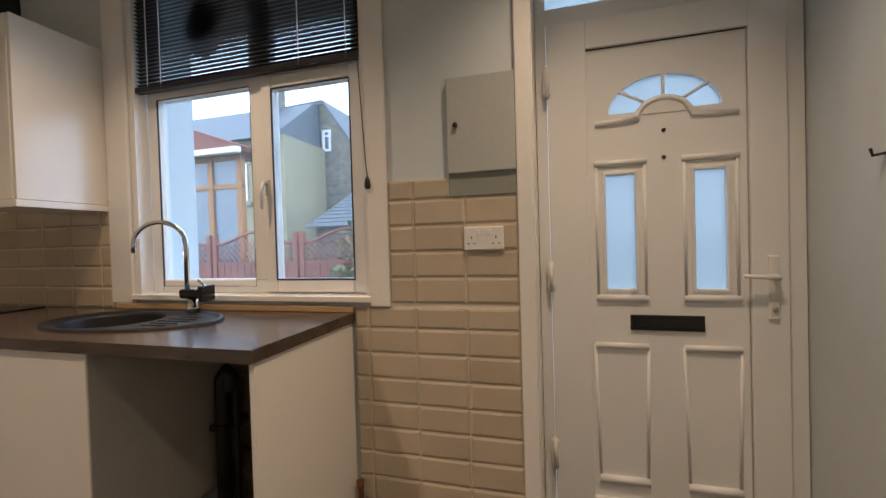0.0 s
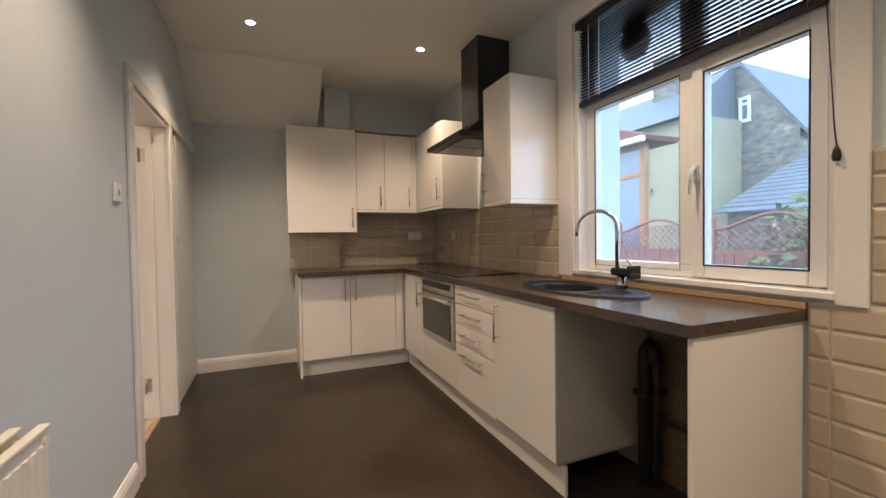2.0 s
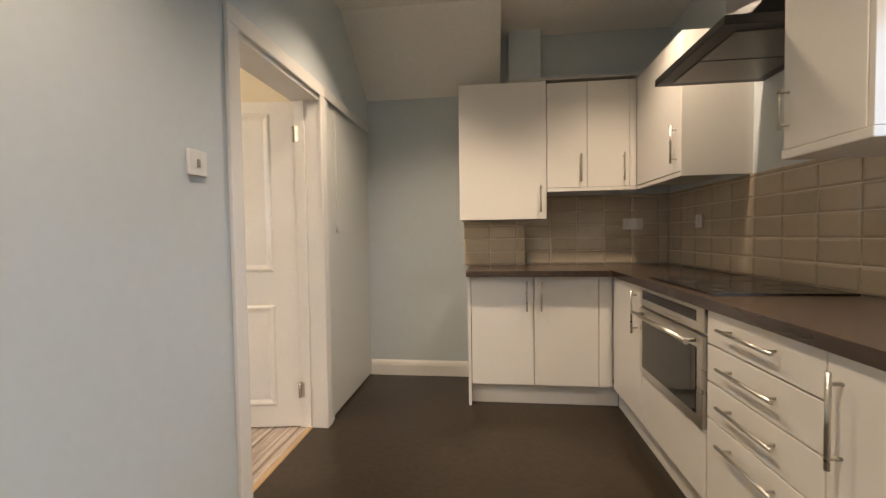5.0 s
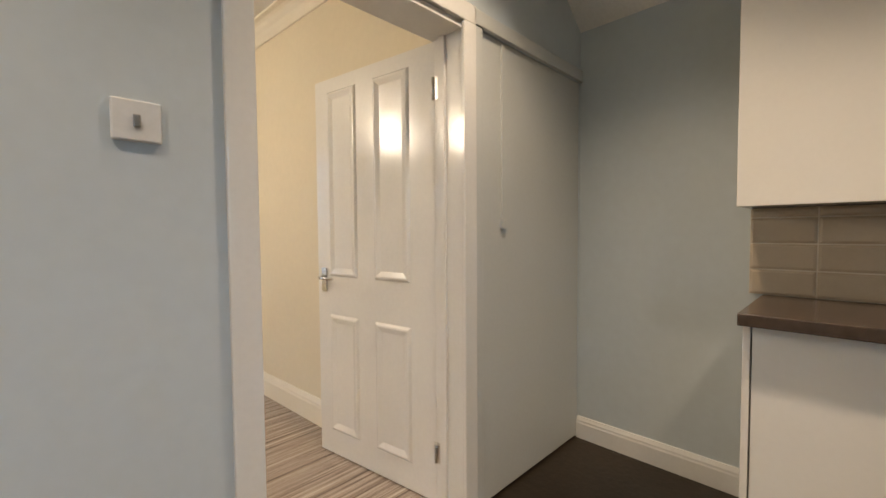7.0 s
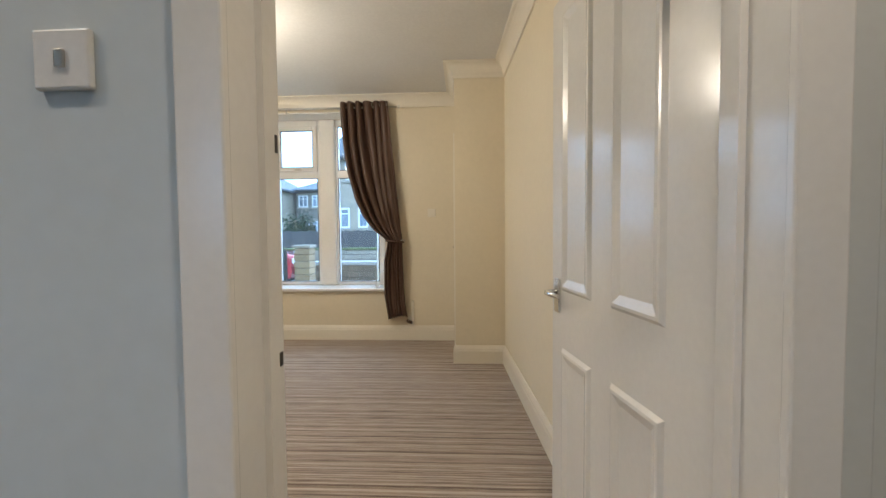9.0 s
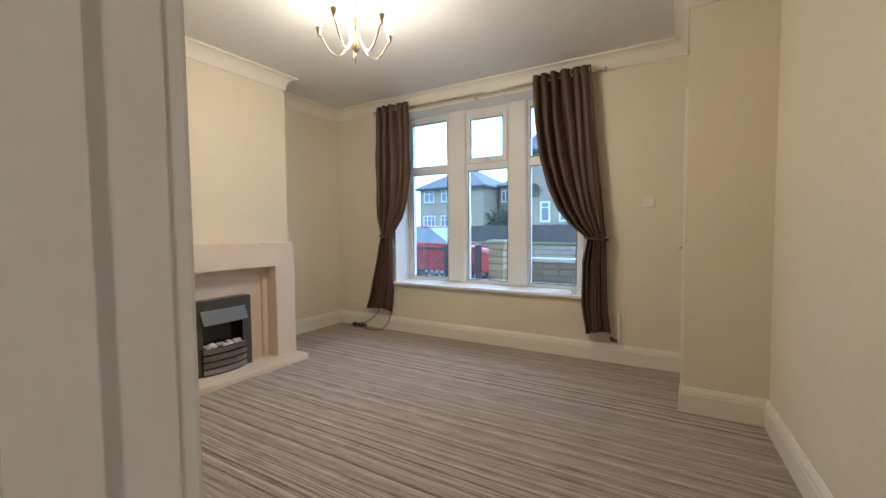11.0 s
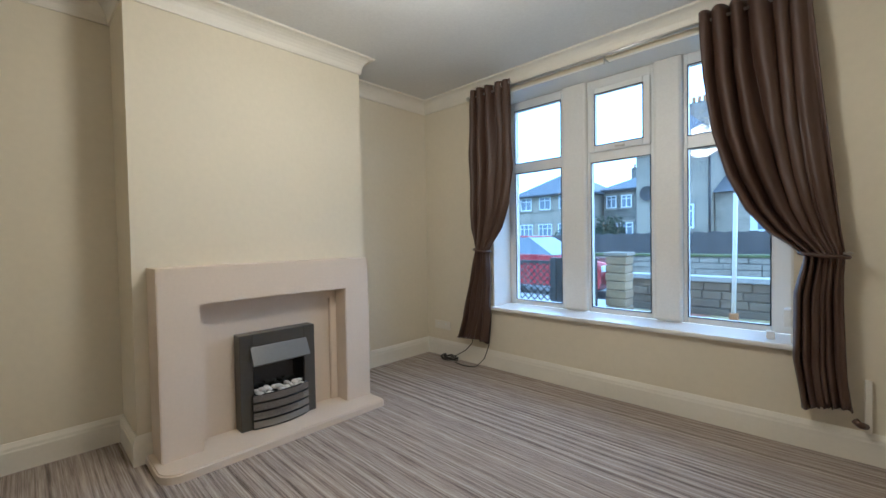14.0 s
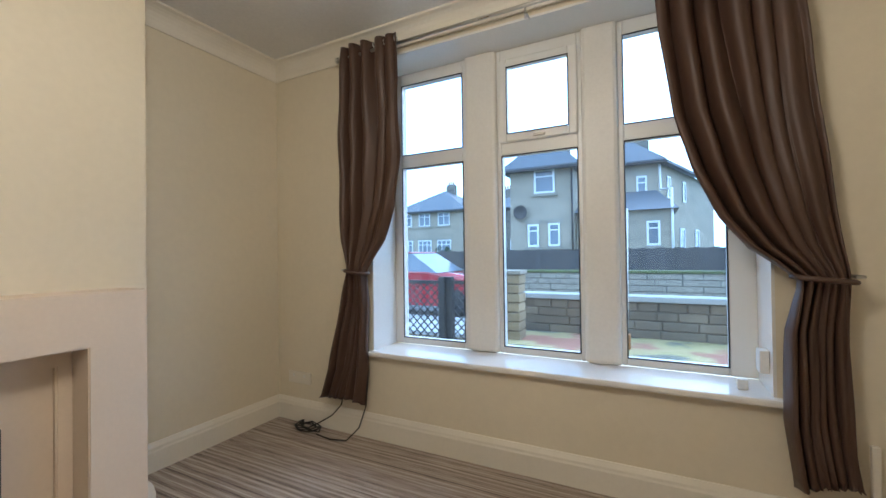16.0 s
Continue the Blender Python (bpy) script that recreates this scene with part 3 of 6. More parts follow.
frame_bars(wk, -1.088, -0.595, 1.855, 1.905, 1.93, 2.40, 0.05, U, "sash")
pane_of(wk, -1.04, -0.645, 1.88, 1.975, 2.355, M["pane_wet"])
part("handle_base", B(-1.075, -1.05, 1.836, 1.848, 1.40, 1.47, 0.003), M["plug"], wk, "white handle base")
part("handle", T([(-1.062, 1.836, 1.455), (-1.062, 1.818, 1.45), (-1.066, 1.810, 1.42), (-1.070, 1.812, 1.34)], [0.009, 0.009, 0.009, 0.006], 8), M["plug"], wk, "white window handle")
# sill board, deep reveal lining and the flat architrave on the room side
part("sill", B(x0 - 0.004, x1 + 0.004, 1.775, 1.87, z0 - 0.004, z0 + 0.022, 0.004), M["gloss"], wk, "white painted sill")
part("reveal", B(x0, x0 + 0.032, KY1 + 0.001, 1.864, z0 + 0.02, z1 - 0.002), M["gloss"], wk)
part("reveal", B(x1 - 0.022, x1, KY1 + 0.001, 1.864, z0 + 0.02, z1 - 0.002), M["gloss"], wk)
aw = 0.105
part("architrave", B(x0 - aw - 0.03, x0, KY1 - 0.018, KY1, 0.925, z1, 0.005), M["gloss"], wk, "wide white painted architrave")
part("architrave", B(x1, x1 + 0.085, KY1 - 0.018, KY1, 0.925, z1, 0.005), M["gloss"], wk, "wide white painted architrave")
part("architrave", B(x0 - aw - 0.03, x1 + 0.085, KY1 - 0.018, KY1, z1, z1 + 0.11, 0.005), M["gloss"], wk, "wide white painted architrave")
# round extractor set in the upper light
fan = thing("window_fan", "round dark extractor fan set in the window glass", "fan", (-1.42, 1.87, 2.17))
part("housing", lathe(bmesh.new(), [(0.088, 0.01), (0.09, -0.01), (0.08, -0.03), (0.03, -0.034), (0.0, -0.034)], (-1.42, 1.886, 2.17), 28, "y"), M["pipe"], fan)
for k in range(6):
    part("grille_ring", T([(-1.42 + (0.014 + 0.011 * k) * math.cos(a), 1.85, 2.17 + (0.014 + 0.011 * k) * math.sin(a)) for a in [math.pi * 2 * j / 20 for j in range(20)]], 0.0025, 5, True), M["blackmatt"], fan)

# black venetian blind, half drawn up
bl = thing("venetian_blind", "black metal venetian blind lowered half way", "blind", (-1.17, 1.825, 1.93))
bx0, bx1 = -1.782, -0.572
part("headrail", B(bx0, bx1, 1.80, 1.845, 2.375, 2.425, 0.003), M["blind"], bl)
part("bottom_rail", B(bx0, bx1, 1.808, 1.842, 1.925, 1.952, 0.004), M["blind"], bl)
slat = bmesh.new()
for i in range(5):
    u = -0.0125 + 0.00625 * i
    h = 0.0025 * (1 - (u / 0.0125) ** 2)
    slat.verts.new((bx0, u, h))
    slat.verts.new((bx1, u, h))
slat.verts.ensure_lookup_table()
for i in range(4):
    slat.faces.new([slat.verts[k] for k in (2 * i, 2 * i + 1, 2 * i + 3, 2 * i + 2)])
first = None
nsl = 22
for i in range(nsl):
    z = 1.962 + i * (2.372 - 1.962) / nsl
    if first is None:
        first = part("slat", slat, M["blind"], bl)
        ob = first
    else:
        ob = new("slat", first.data)
        ob.parent = bl
    ob.location = Vector((0, 1.825, z)) - bl.location
    ob.rotation_euler = (radians(-7), 0, 0)
for x in (-1.68, -1.60, -0.86, -0.64):
    part("ladder_cord", T([(x, 1.81, 1.93), (x, 1.81, 2.38)], 0.0022, 5), M["plug"], bl, "pale ladder cord")
part("lift_cord", T([(-0.60, 1.80, 2.38), (-0.585, 1.798, 1.93), (-0.555, 1.782, 1.50), (-0.548, 1.779, 1.44)], 0.002, 5), M["blackmatt"], bl, "dark lift cord")
part("cord_weight", lathe(bmesh.new(), [(0.003, 0.05), (0.010, 0.035), (0.013, 0.012), (0.009, 0.0), (0.0, 0.0)], (-0.548, 1.779, 1.39), 12), M["blackmatt"], bl, "black cord weight")

# ---------------------------------------------------------------- back door
bd = thing("door_3", "closed white uPVC back door with arched fanlight", "door", (0.55, 2.05, 0))
tagged(bd, kind="structure")
DY = 2.05
fx0, fx1 = 0.094, 1.015
bm = B(fx0, fx0 + 0.042, DY, DY + 0.07, 0, 2.50)
box(bm, fx1 - 0.057, fx1, DY, DY + 0.07, 0, 2.50)
box(bm, fx0 + 0.042, fx1 - 0.057, DY, DY + 0.07, 2.04, 2.105)
box(bm, fx0 + 0.042, fx1 - 0.057, DY, DY + 0.07, 2.44, 2.50)
box(bm, fx0 + 0.042, fx1 - 0.057, DY, DY + 0.07, 0, 0.05)
part("frame", bm, U, bd)
pane_of(bd, 0.13, 0.965, DY + 0.035, 2.10, 2.445, M["frost"])
# unseen strips added outside so daylight does not leak round the leaf
part("outer_stop", box(box(B(0.04, 0.137, DY + 0.071, DY + 0.085, 0, 2.5), 0.958, 1.06, DY + 0.071, DY + 0.085, 0, 2.5), 0.137, 0.958, DY + 0.071, DY + 0.085, 2.035, 2.10), U, bd)
part("reveal_lining", B(0.086, 0.092, KY1 - 0.001, DY, 0, 2.5), M["gloss"], bd)
part("architrave", B(0.031, 0.087, KY1 - 0.022, KY1 - 0.001, 0, 2.54, 0.004), M["gloss"], bd, "white painted architrave")
part("architrave", B(0.031, KX1, KY1 - 0.022, KY1 - 0.001, 2.54, 2.60, 0.004), M["gloss"], bd, "white painted architrave")
sx0, sx1, px0, px1, ptop = 0.138, 0.957, 0.288, 0.841, 1.92
bm = B(sx0, px0, DY - 0.016, DY + 0.05, 0.055, 2.035, 0.004)
box(bm, px1, sx1, DY - 0.016, DY + 0.05, 0.055, 2.035, 0.004)
box(bm, px0, px1, DY - 0.016, DY + 0.05, ptop, 2.035, 0.004)
box(bm, px0, px1, DY - 0.016, DY + 0.05, 0.055, 0.13, 0.004)
part("sash", bm, U, bd)
part("gasket", B(px0, px1, DY - 0.002, DY + 0.004, ptop - 0.005, ptop + 0.001), M["blackmatt"], bd, "dark seal")
part("gasket", B(px1 - 0.004, px1 + 0.001, DY - 0.002, DY + 0.004, 0.13, ptop), M["steel"], bd, "grey seal")
# infill panel in pieces round its glass
g = [(0.351, 0.462), (0.664, 0.772)]
gz0, gz1 = 0.966, 1.418
fcx, fr, fz = 0.566, 0.197, 1.655
bm = bmesh.new()
PY0, PY1 = DY, DY + 0.03
box(bm, px0, px1, PY0, PY1, 0.13, gz0)
box(bm, px0, g[0][0], PY0, PY1, gz0, gz1)
box(bm, g[0][1], g[1][0], PY0, PY1, gz0, gz1)
box(bm, g[1][1], px1, PY0, PY1, gz0, gz1)
box(bm, px0, px1, PY0, PY1, gz1, fz)
fzh = 0.138
arc = [(fcx + fr * math.cos(a), fz + fzh * math.sin(a)) for a in [math.pi * k / 20 for k in range(21)]]
for (a0, b0), (a1, b1) in zip(arc, arc[1:]):
    vs = []
    for y in (PY0, PY1):
        vs.append([bm.verts.new((x, y, z)) for x, z in ((a0, b0), (a1, b1), (a1, ptop), (a0, ptop))])
    bm.faces.new(vs[0])
    bm.faces.new(vs[1][::-1])
    bm.faces.new((vs[0][0], vs[0][1], vs[1][1], vs[1][0]))
box(bm, px0, fcx - fr, PY0, PY1, fz, ptop)
box(bm, fcx + fr, px1, PY0, PY1, fz, ptop)
part("panel", bm, U, bd)
pane_of(bd, g[0][0] - 0.005, g[0][1] + 0.005, PY1 - 0.01, gz0 - 0.005, gz1 + 0.005, M["frost"])
pane_of(bd, g[1][0] - 0.005, g[1][1] + 0.005, PY1 - 0.01, gz0 - 0.005, gz1 + 0.005, M["frost"])
ob = part("fanlight_pane", P([(fcx + (fr + 0.004) * math.cos(a), fz - 0.003 + (fzh + 0.004) * math.sin(a)) for a in [math.pi * k / 20 for k in range(21)]], "y", PY1 - 0.012, PY1 - 0.006), M["frost"], bd)
ob.visible_shadow = False
# fanlight sun-ray bars and the small arch they spring from
for ang in (38, 90, 142):
    a = radians(ang)
    part("glazing_bar", T([(fcx + 0.05 * math.cos(a), PY0 + 0.004, fz + 0.035 * math.sin(a)), (fcx + fr * math.cos(a), PY0 + 0.004, fz + fzh * math.sin(a))], 0.0065, 6), U, bd)
half = [(fcx + 0.075 * math.cos(a), fz - 0.012 + 0.062 * math.sin(a)) for a in [math.pi * k / 12 for k in range(13)]]
part("keystone", P(half, "y", PY0 - 0.004, PY0 + 0.018), U, bd)


def moulding(pts, r=0.009):
    return T([(x, PY0 - 0.002, z) for x, z in pts], r, 6)


part("moulding", moulding([(px0 + 0.03, fz - 0.035), (fcx - 0.095, fz - 0.03)] + [(fcx - 0.095 * math.cos(a), fz - 0.03 + 0.075 * math.sin(a)) for a in [math.pi * k / 12 for k in range(13)]] + [(px1 - 0.03, fz - 0.035)], 0.011), U, bd)
for a, b in g:
    part("moulding", moulding([(a - 0.04, gz1 + 0.045), (b + 0.04, gz1 + 0.045)], 0.012), U, bd)
    part("moulding", moulding([(a - 0.04, gz0 - 0.035), (b + 0.04, gz0 - 0.035)], 0.014), U, bd)
    part("moulding", moulding([(a - 0.032, gz0 - 0.03), (a - 0.032, gz1 + 0.04)], 0.006), U, bd)
    part("moulding", moulding([(b + 0.032, gz0 - 0.03), (b + 0.032, gz1 + 0.04)], 0.006), U, bd)
    frame_bars(bd, a - 0.012, b + 0.012, PY0 - 0.006, PY0 + 0.006, gz0 - 0.012, gz1 + 0.012, 0.014, U, "bead")
for a, b in ((0.302, 0.498), (0.622, 0.812)):
    part("moulding", moulding([(a, 0.742), (b, 0.742)], 0.013), U, bd)
    part("moulding", moulding([(a, 0.742), (a + 0.012, 0.20)], 0.006), U, bd)
    part("moulding", moulding([(b, 0.742), (b - 0.012, 0.20)], 0.006), U, bd)
    part("moulding", moulding([(a + 0.005, 0.205), (b - 0.005, 0.205)], 0.017), U, bd)
part("letterbox", B(0.433, 0.691, DY - 0.010, DY + 0.002, 0.806, 0.866, 0.003), M["black"], bd, "black letterbox")
part("letterbox_flap", B(0.448, 0.676, DY - 0.015, DY - 0.010, 0.817, 0.855, 0.002), M["black"], bd, "black flap")
part("knocker_bolt", lathe(bmesh.new(), [(0.008, 0), (0.007, -0.006), (0.0, -0.006)], (0.565, DY, 1.576), 10, "y"), M["blackmatt"], bd, "dark bolt")
part("spyhole", lathe(bmesh.new(), [(0.008, 0), (0.007, -0.006), (0.0, -0.006)], (0.563, DY, 1.473), 10, "y"), M["blackmatt"], bd, "dark spyhole")
lever = T([(0.905, DY - 0.016, 1.014), (0.905, DY - 0.055, 1.014), (0.885, DY - 0.062, 1.016), (0.80, DY - 0.058, 1.02)], [0.011, 0.011, 0.010, 0.008], 8)
part("handle_plate", B(0.889, 0.923, DY - 0.026, DY - 0.014, 0.86, 1.09, 0.004), M["plug"], bd, "white handle plate")
part("handle", lever, M["plug"], bd, "white lever handle")
part("keyhole", lathe(bmesh.new(), [(0.010, 0), (0.009, -0.006), (0.0, -0.006)], (0.906, DY - 0.026, 0.897), 10, "y"), M["steel"], bd, "steel lock cylinder")
for hz in (0.30, 1.02, 1.80):
    part("hinge", B(0.122, 0.152, DY - 0.030, DY - 0.015, hz - 0.05, hz + 0.05, 0.004), M["plug"], bd, "white hinge")
    part("hinge_pin", T([(0.137, DY - 0.033, hz - 0.062), (0.137, DY - 0.033, hz + 0.062)], 0.008, 8), M["plug"], bd, "white hinge pin")
single("coat_hook", T([(KX1, 1.676, 1.375), (KX1 - 0.03, 1.676, 1.37), (KX1 - 0.035, 1.676, 1.39)], 0.004, 6), M["blackmatt"], "small dark hook on the kitchen wall", "hook")

# meter box and switched socket on the tiled wall
mb = thing("meter_cupboard", "grey flush meter cupboard door above the tiles", "cupboard", (-0.09, KY1, 1.34))
part("door", B(-0.219, 0.030, KY1 - 0.026, KY1 - 0.016, 1.424, 1.774, 0.003), M["mirrorbox"], mb)
part("box", B(-0.220, 0.030, KY1 - 0.015, KY1, 1.339, 1.772, 0.003), M["meterbase"], mb, "darker grey back box")
part("knob", lathe(bmesh.new(), [(0.008, 0), (0.010, -0.012), (0.0, -0.014)], (-0.185, KY1 - 0.026, 1.598), 10, "y"), M["blackmatt"], mb, "small dark knob")
sk = thing("double_socket", "white double switched socket on the tiles", "socket", (-0.094, KY1, 1.18), "sockets")


def socket(t, cx, cz, y, w=0.146, h=0.086, gang=2):
    """A white socket on a wall that faces -y."""
    part("plate", B(cx - w / 2, cx + w / 2, y - 0.010, y, cz - h / 2, cz + h / 2, 0.004), M["plug"], t)
    for s in ((-1, 1) if gang == 2 else (0,)):
        part("rocker", B(cx + s * 0.02 - 0.007, cx + s * 0.02 + 0.007, y - 0.014, y - 0.009, cz + 0.012, cz + 0.032, 0.002), M["plug"], t)
        for dx, dz, w2, h2 in ((0, 0.004, 0.002, 0.005), (-0.011, -0.018, 0.0035, 0.002), (0.011, -0.018, 0.0035, 0.002)):
            part("pin_hole", B(cx + s * 0.045 + dx - w2, cx + s * 0.045 + dx + w2, y - 0.0108, y - 0.0098, cz + dz - h2, cz + dz + h2), M["blackmatt"], t, "dark pin hole")


socket(sk, -0.094, 1.182, KY1 - 0.012)

# ---------------------------------------------------------------- base units and worktop
FY, FX = 1.235, -3.45            # planes of the fronts
WZ0, WZ1 = 0.862, 0.90
units = "kitchen base units"


def bar_handle(parent, a, b, out, material=None):
    """A round bar on two short posts; a and b are its ends, out is away from the front."""
    a, b, out = Vector(a), Vector(b), Vector(out)
    bm = T([a + out * 0.03, b + out * 0.03], 0.006, 10)
    d = (b - a) * 0.12
    tube(bm, [a + d, a + d + out * 0.03], 0.0045, 8)
    tube(bm, [b - d, b - d + out * 0.03], 0.0045, 8)
    return part("handle", bm, material or M["steel"], parent, "brushed steel bar handle")


# worktop: an L with a sink hole
SX, SY, SA, SBB = -1.44, 1.525, 0.385, 0.215
bm = bmesh.new()


def sink_outline(k=1.0, n=40):
    out = []
    for j in range(n):
        a = 2 * math.pi * j / n
        r = 1 - 0.10 * math.cos(a)
        out.append((SX + SA * k * math.cos(a), SY + SBB * k * r * math.sin(a)))
    return out


box(bm, KX0, -1.90, 1.212, KY1, WZ0, WZ1)
box(bm, -1.00, -0.63, 1.212, KY1, WZ0, WZ1)
hole = sink_outline(0.93)
n = len(hole)
for z, flip in ((WZ1, False), (WZ0, True)):
    inner = [bm.verts.new((x, y, z)) for x, y in hole]
    outer = []
    for x, y in hole:
        dx, dy = x - SX, y - SY
        k = min((-1.00 - SX) / dx if dx > 1e-6 else 1e9, (-1.90 - SX) / dx if dx < -1e-6 else 1e9, (KY1 - SY) / dy if dy > 1e-6 else 1e9, (1.212 - SY) / dy if dy < -1e-6 else 1e9)
        outer.append(bm.verts.new((SX + dx * k, SY + dy * k, z)))
    for j in range(n):
        f = [inner[j], outer[j], outer[(j + 1) % n], inner[(j + 1) % n]]
        bm.faces.new(f if not flip else f[::-1])
    for cxn, cyn in ((-1.00, KY1), (-1.90, KY1), (-1.90, 1.212), (-1.00, 1.212)):
        best = min(range(n), key=lambda j: abs(math.atan2(outer[j].co.y - SY, outer[j].co.x - SX) - math.atan2(cyn - SY, cxn - SX)))
        nx = outer[(best + 1) % n] if abs(outer[best].co.x - outer[(best + 1) % n].co.x) > 1e-6 and abs(outer[best].co.y - outer[(best + 1) % n].co.y) > 1e-6 else outer[best - 1]
        if (nx.co - outer[best].co).length > 1e-6:
            bm.faces.new((outer[best], bm.verts.new((cxn, cyn, z)), nx))
    if flip:
        low = inner
    else:
        top = inner
for j in range(n):
    bm.faces.new((top[j], top[(j + 1) % n], low[(j + 1) % n], low[j]))
box(bm, -1.90, -1.00, 1.212, 1.2125, WZ0, WZ1)
bmesh.ops.recalc_face_normals(bm, faces=bm.faces)
wt = thing("worktop", "dark brown wood-effect laminate worktop", "worktop", (-2.3, 1.5, WZ0))
part("slab", bm, M["worktop"], wt)
part("return_slab", B(KX0, -3.39, 0.305, 1.2115, WZ0, WZ1, 0.003), M["worktop"], wt)
part("upstand", B(-1.90, -0.63, KY1 - 0.020, KY1 - 0.001, WZ1, 0.925, 0.003), M["wood"], wt, "bare timber strip under the window")
part("seal", B(-0.6305, -0.6285, 1.213, KY1, WZ0, WZ1), M["worktop"], wt)


def base_cabinet(label, at):
    return thing("base_cabinet", label, "kitchen cabinet", at, units)


# end run on the far wall
cb = base_cabinet("white gloss two-door base cabinet under the worktop", (-3.7, 0.73, 0))
part("body", B(KX0 + 0.001, FX - 0.020, 0.335, 1.20, 0.14, WZ0 - 0.002), M["carcass"], cb)
part("end_panel", B(KX0 + 0.001, FX + 0.004, 0.312, 0.332, 0.0, WZ0 - 0.002, 0.0015), M["unit"], cb)
for a, b, hy in ((0.336, 0.738, 0.694), (0.743, 1.146, 0.787)):
    d = part("door", B(FX - 0.018, FX, a, b, 0.145, WZ0 - 0.006, 0.0025), M["unit"], cb)
    bar_handle(d, (FX, hy, 0.635), (FX, hy, 0.83), (1, 0, 0))
part("filler", B(FX - 0.018, FX - 0.002, 1.150, 1.232, 0.145, WZ0 - 0.006, 0.002), M["unit"], cb)
part("plinth", B(-3.528, -3.512, 0.333, 1.285, 0.0, 0.14, 0.002), M["unit"], cb)

cc = base_cabinet("white gloss corner base cabinet beside the oven", (-3.2, 1.5, 0))
part("body", B(FX + 0.002, -2.96, FY + 0.02, KY1, 0.14, WZ0 - 0.002), M["carcass"], cc)
d = part("door", B(FX + 0.004, -2.957, FY, FY + 0.018, 0.145, WZ0 - 0.006, 0.0025), M["unit"], cc)
bar_handle(d, (-3.02, FY, 0.60), (-3.02, FY, 0.83), (0, -1, 0))

ov = thing("oven", "built-under stainless steel electric oven with dark glass", "oven", (-2.64, 1.5, 0.41))
ox0, ox1 = -2.952, -2.322
part("body", B(ox0, ox1, FY + 0.012, KY1 - 0.05, 0.41, WZ0 - 0.003), M["carcass"], ov)
part("control_panel", B(ox0, ox1, FY - 0.008, FY + 0.014, 0.765, WZ0 - 0.004, 0.003), M["steel"], ov, "brushed steel control panel")
part("display", B(ox0 + 0.035, ox1 - 0.055, FY - 0.0095, FY - 0.007, 0.800, 0.842), M["black"], ov, "black display strip")
od = part("door", B(ox0, ox1, FY - 0.012, FY + 0.010, 0.412, 0.755, 0.003), M["steel"], ov, "steel oven door")
part("glass", B(ox0 + 0.045, ox1 - 0.045, FY - 0.0145, FY - 0.011, 0.455, 0.705, 0.001), M["ovenglass"], od, "dark oven glass")
bm = T([(ox0 + 0.03, FY - 0.055, 0.728), (ox1 - 0.03, FY - 0.055, 0.728)], 0.011, 12)
for hx in (ox0 + 0.06, ox1 - 0.06):
    tube(bm, [(hx, FY - 0.012, 0.728), (hx, FY - 0.055, 0.728)], 0.008, 8)
part("handle", bm, M["steel"], od, "steel bar handle")
oh = base_cabinet("white panel below the built-in oven", (-2.64, 1.4, 0))
part("panel", B(ox0, ox1, FY, FY + 0.018, 0.145, 0.408, 0.0025), M["unit"], oh)

dr = base_cabinet("white gloss four-drawer base cabinet", (-2.05, 1.5, 0))
dx0, dx1 = -2.316, -1.790
part("body", B(dx0, dx1, FY + 0.02, KY1 - 0.02, 0.14, WZ0 - 0.002), M["carcass"], dr)
for z0, z1, hz in ((0.737, WZ0 - 0.006, 0.805), (0.604, 0.732, 0.675), (0.472, 0.599, 0.545), (0.145, 0.467, 0.415)):
    d = part("drawer_front", B(dx0 + 0.002, dx1 - 0.002, FY, FY + 0.018, z0, z1, 0.0025), M["unit"], dr)
    bar_handle(d, (-2.20, FY, hz), (-1.93, FY, hz), (0, -1, 0))

su = base_cabinet("white gloss sink base cabinet with one door", (-1.53, 1.5, 0))
part("side", B(-1.790, -1.772, FY + 0.02, KY1 - 0.02, 0.14, WZ0 - 0.002), M["carcass"], su)
part("side", B(-1.288, -1.270, FY + 0.002, KY1 - 0.02, 0.165, WZ0 - 0.002, 0.001), M["carcass"], su)
part("base", B(-1.772, -1.288, FY + 0.02, KY1 - 0.02, 0.14, 0.158), M["carcass"], su)
d = part("door", B(-1.787, -1.272, FY - 0.002, FY + 0.016, 0.165, WZ0 - 0.006, 0.0025), M["unit"], su)
bar_handle(d, (-1.745, FY - 0.002, 0.60), (-1.745, FY - 0.002, 0.82), (0, -1, 0))
single("plinth_board", B(-3.505, -1.272, 1.285, 1.301, 0.0, 0.142, 0.002), M["unit"], "long white plinth board under the base units", "plinth", units)
single("end_panel", B(-0.655, -0.637, 1.232, KY1 - 0.014, 0.0, WZ0 - 0.001, 0.0015), M["unit"], "white end panel holding up the worktop", "panel", units)

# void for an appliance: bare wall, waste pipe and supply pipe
# dark brown sheet with random mottling over the back of the space
struct("void_plaster", B(-1.268, -0.657, KY1 - 0.006, KY1, 0.0, 0.86), M["rawwall"], "bare dark brown mottled plaster behind the appliance space", "wall")
# thin even black sheet laid over the vinyl
struct("void_floor", B(-1.268, -0.657, 1.24, KY1 - 0.007, 0.0, 0.004), M["blackmatt"], "flat black floor sheet of the appliance space", "floor")
wp = thing("waste_pipe", "dark plastic appliance waste pipe on the bare wall", "pipe", (-1.20, 1.73, 0))
part("standpipe", T([(-1.20, 1.69, 0.004), (-1.20, 1.69, 0.58), (-1.196, 1.69, 0.635), (-1.175, 1.69, 0.665), (-1.152, 1.69, 0.645), (-1.147, 1.69, 0.59)], [0.030, 0.030, 0.030, 0.031, 0.030, 0.034], 12), M["pipe"], wp)
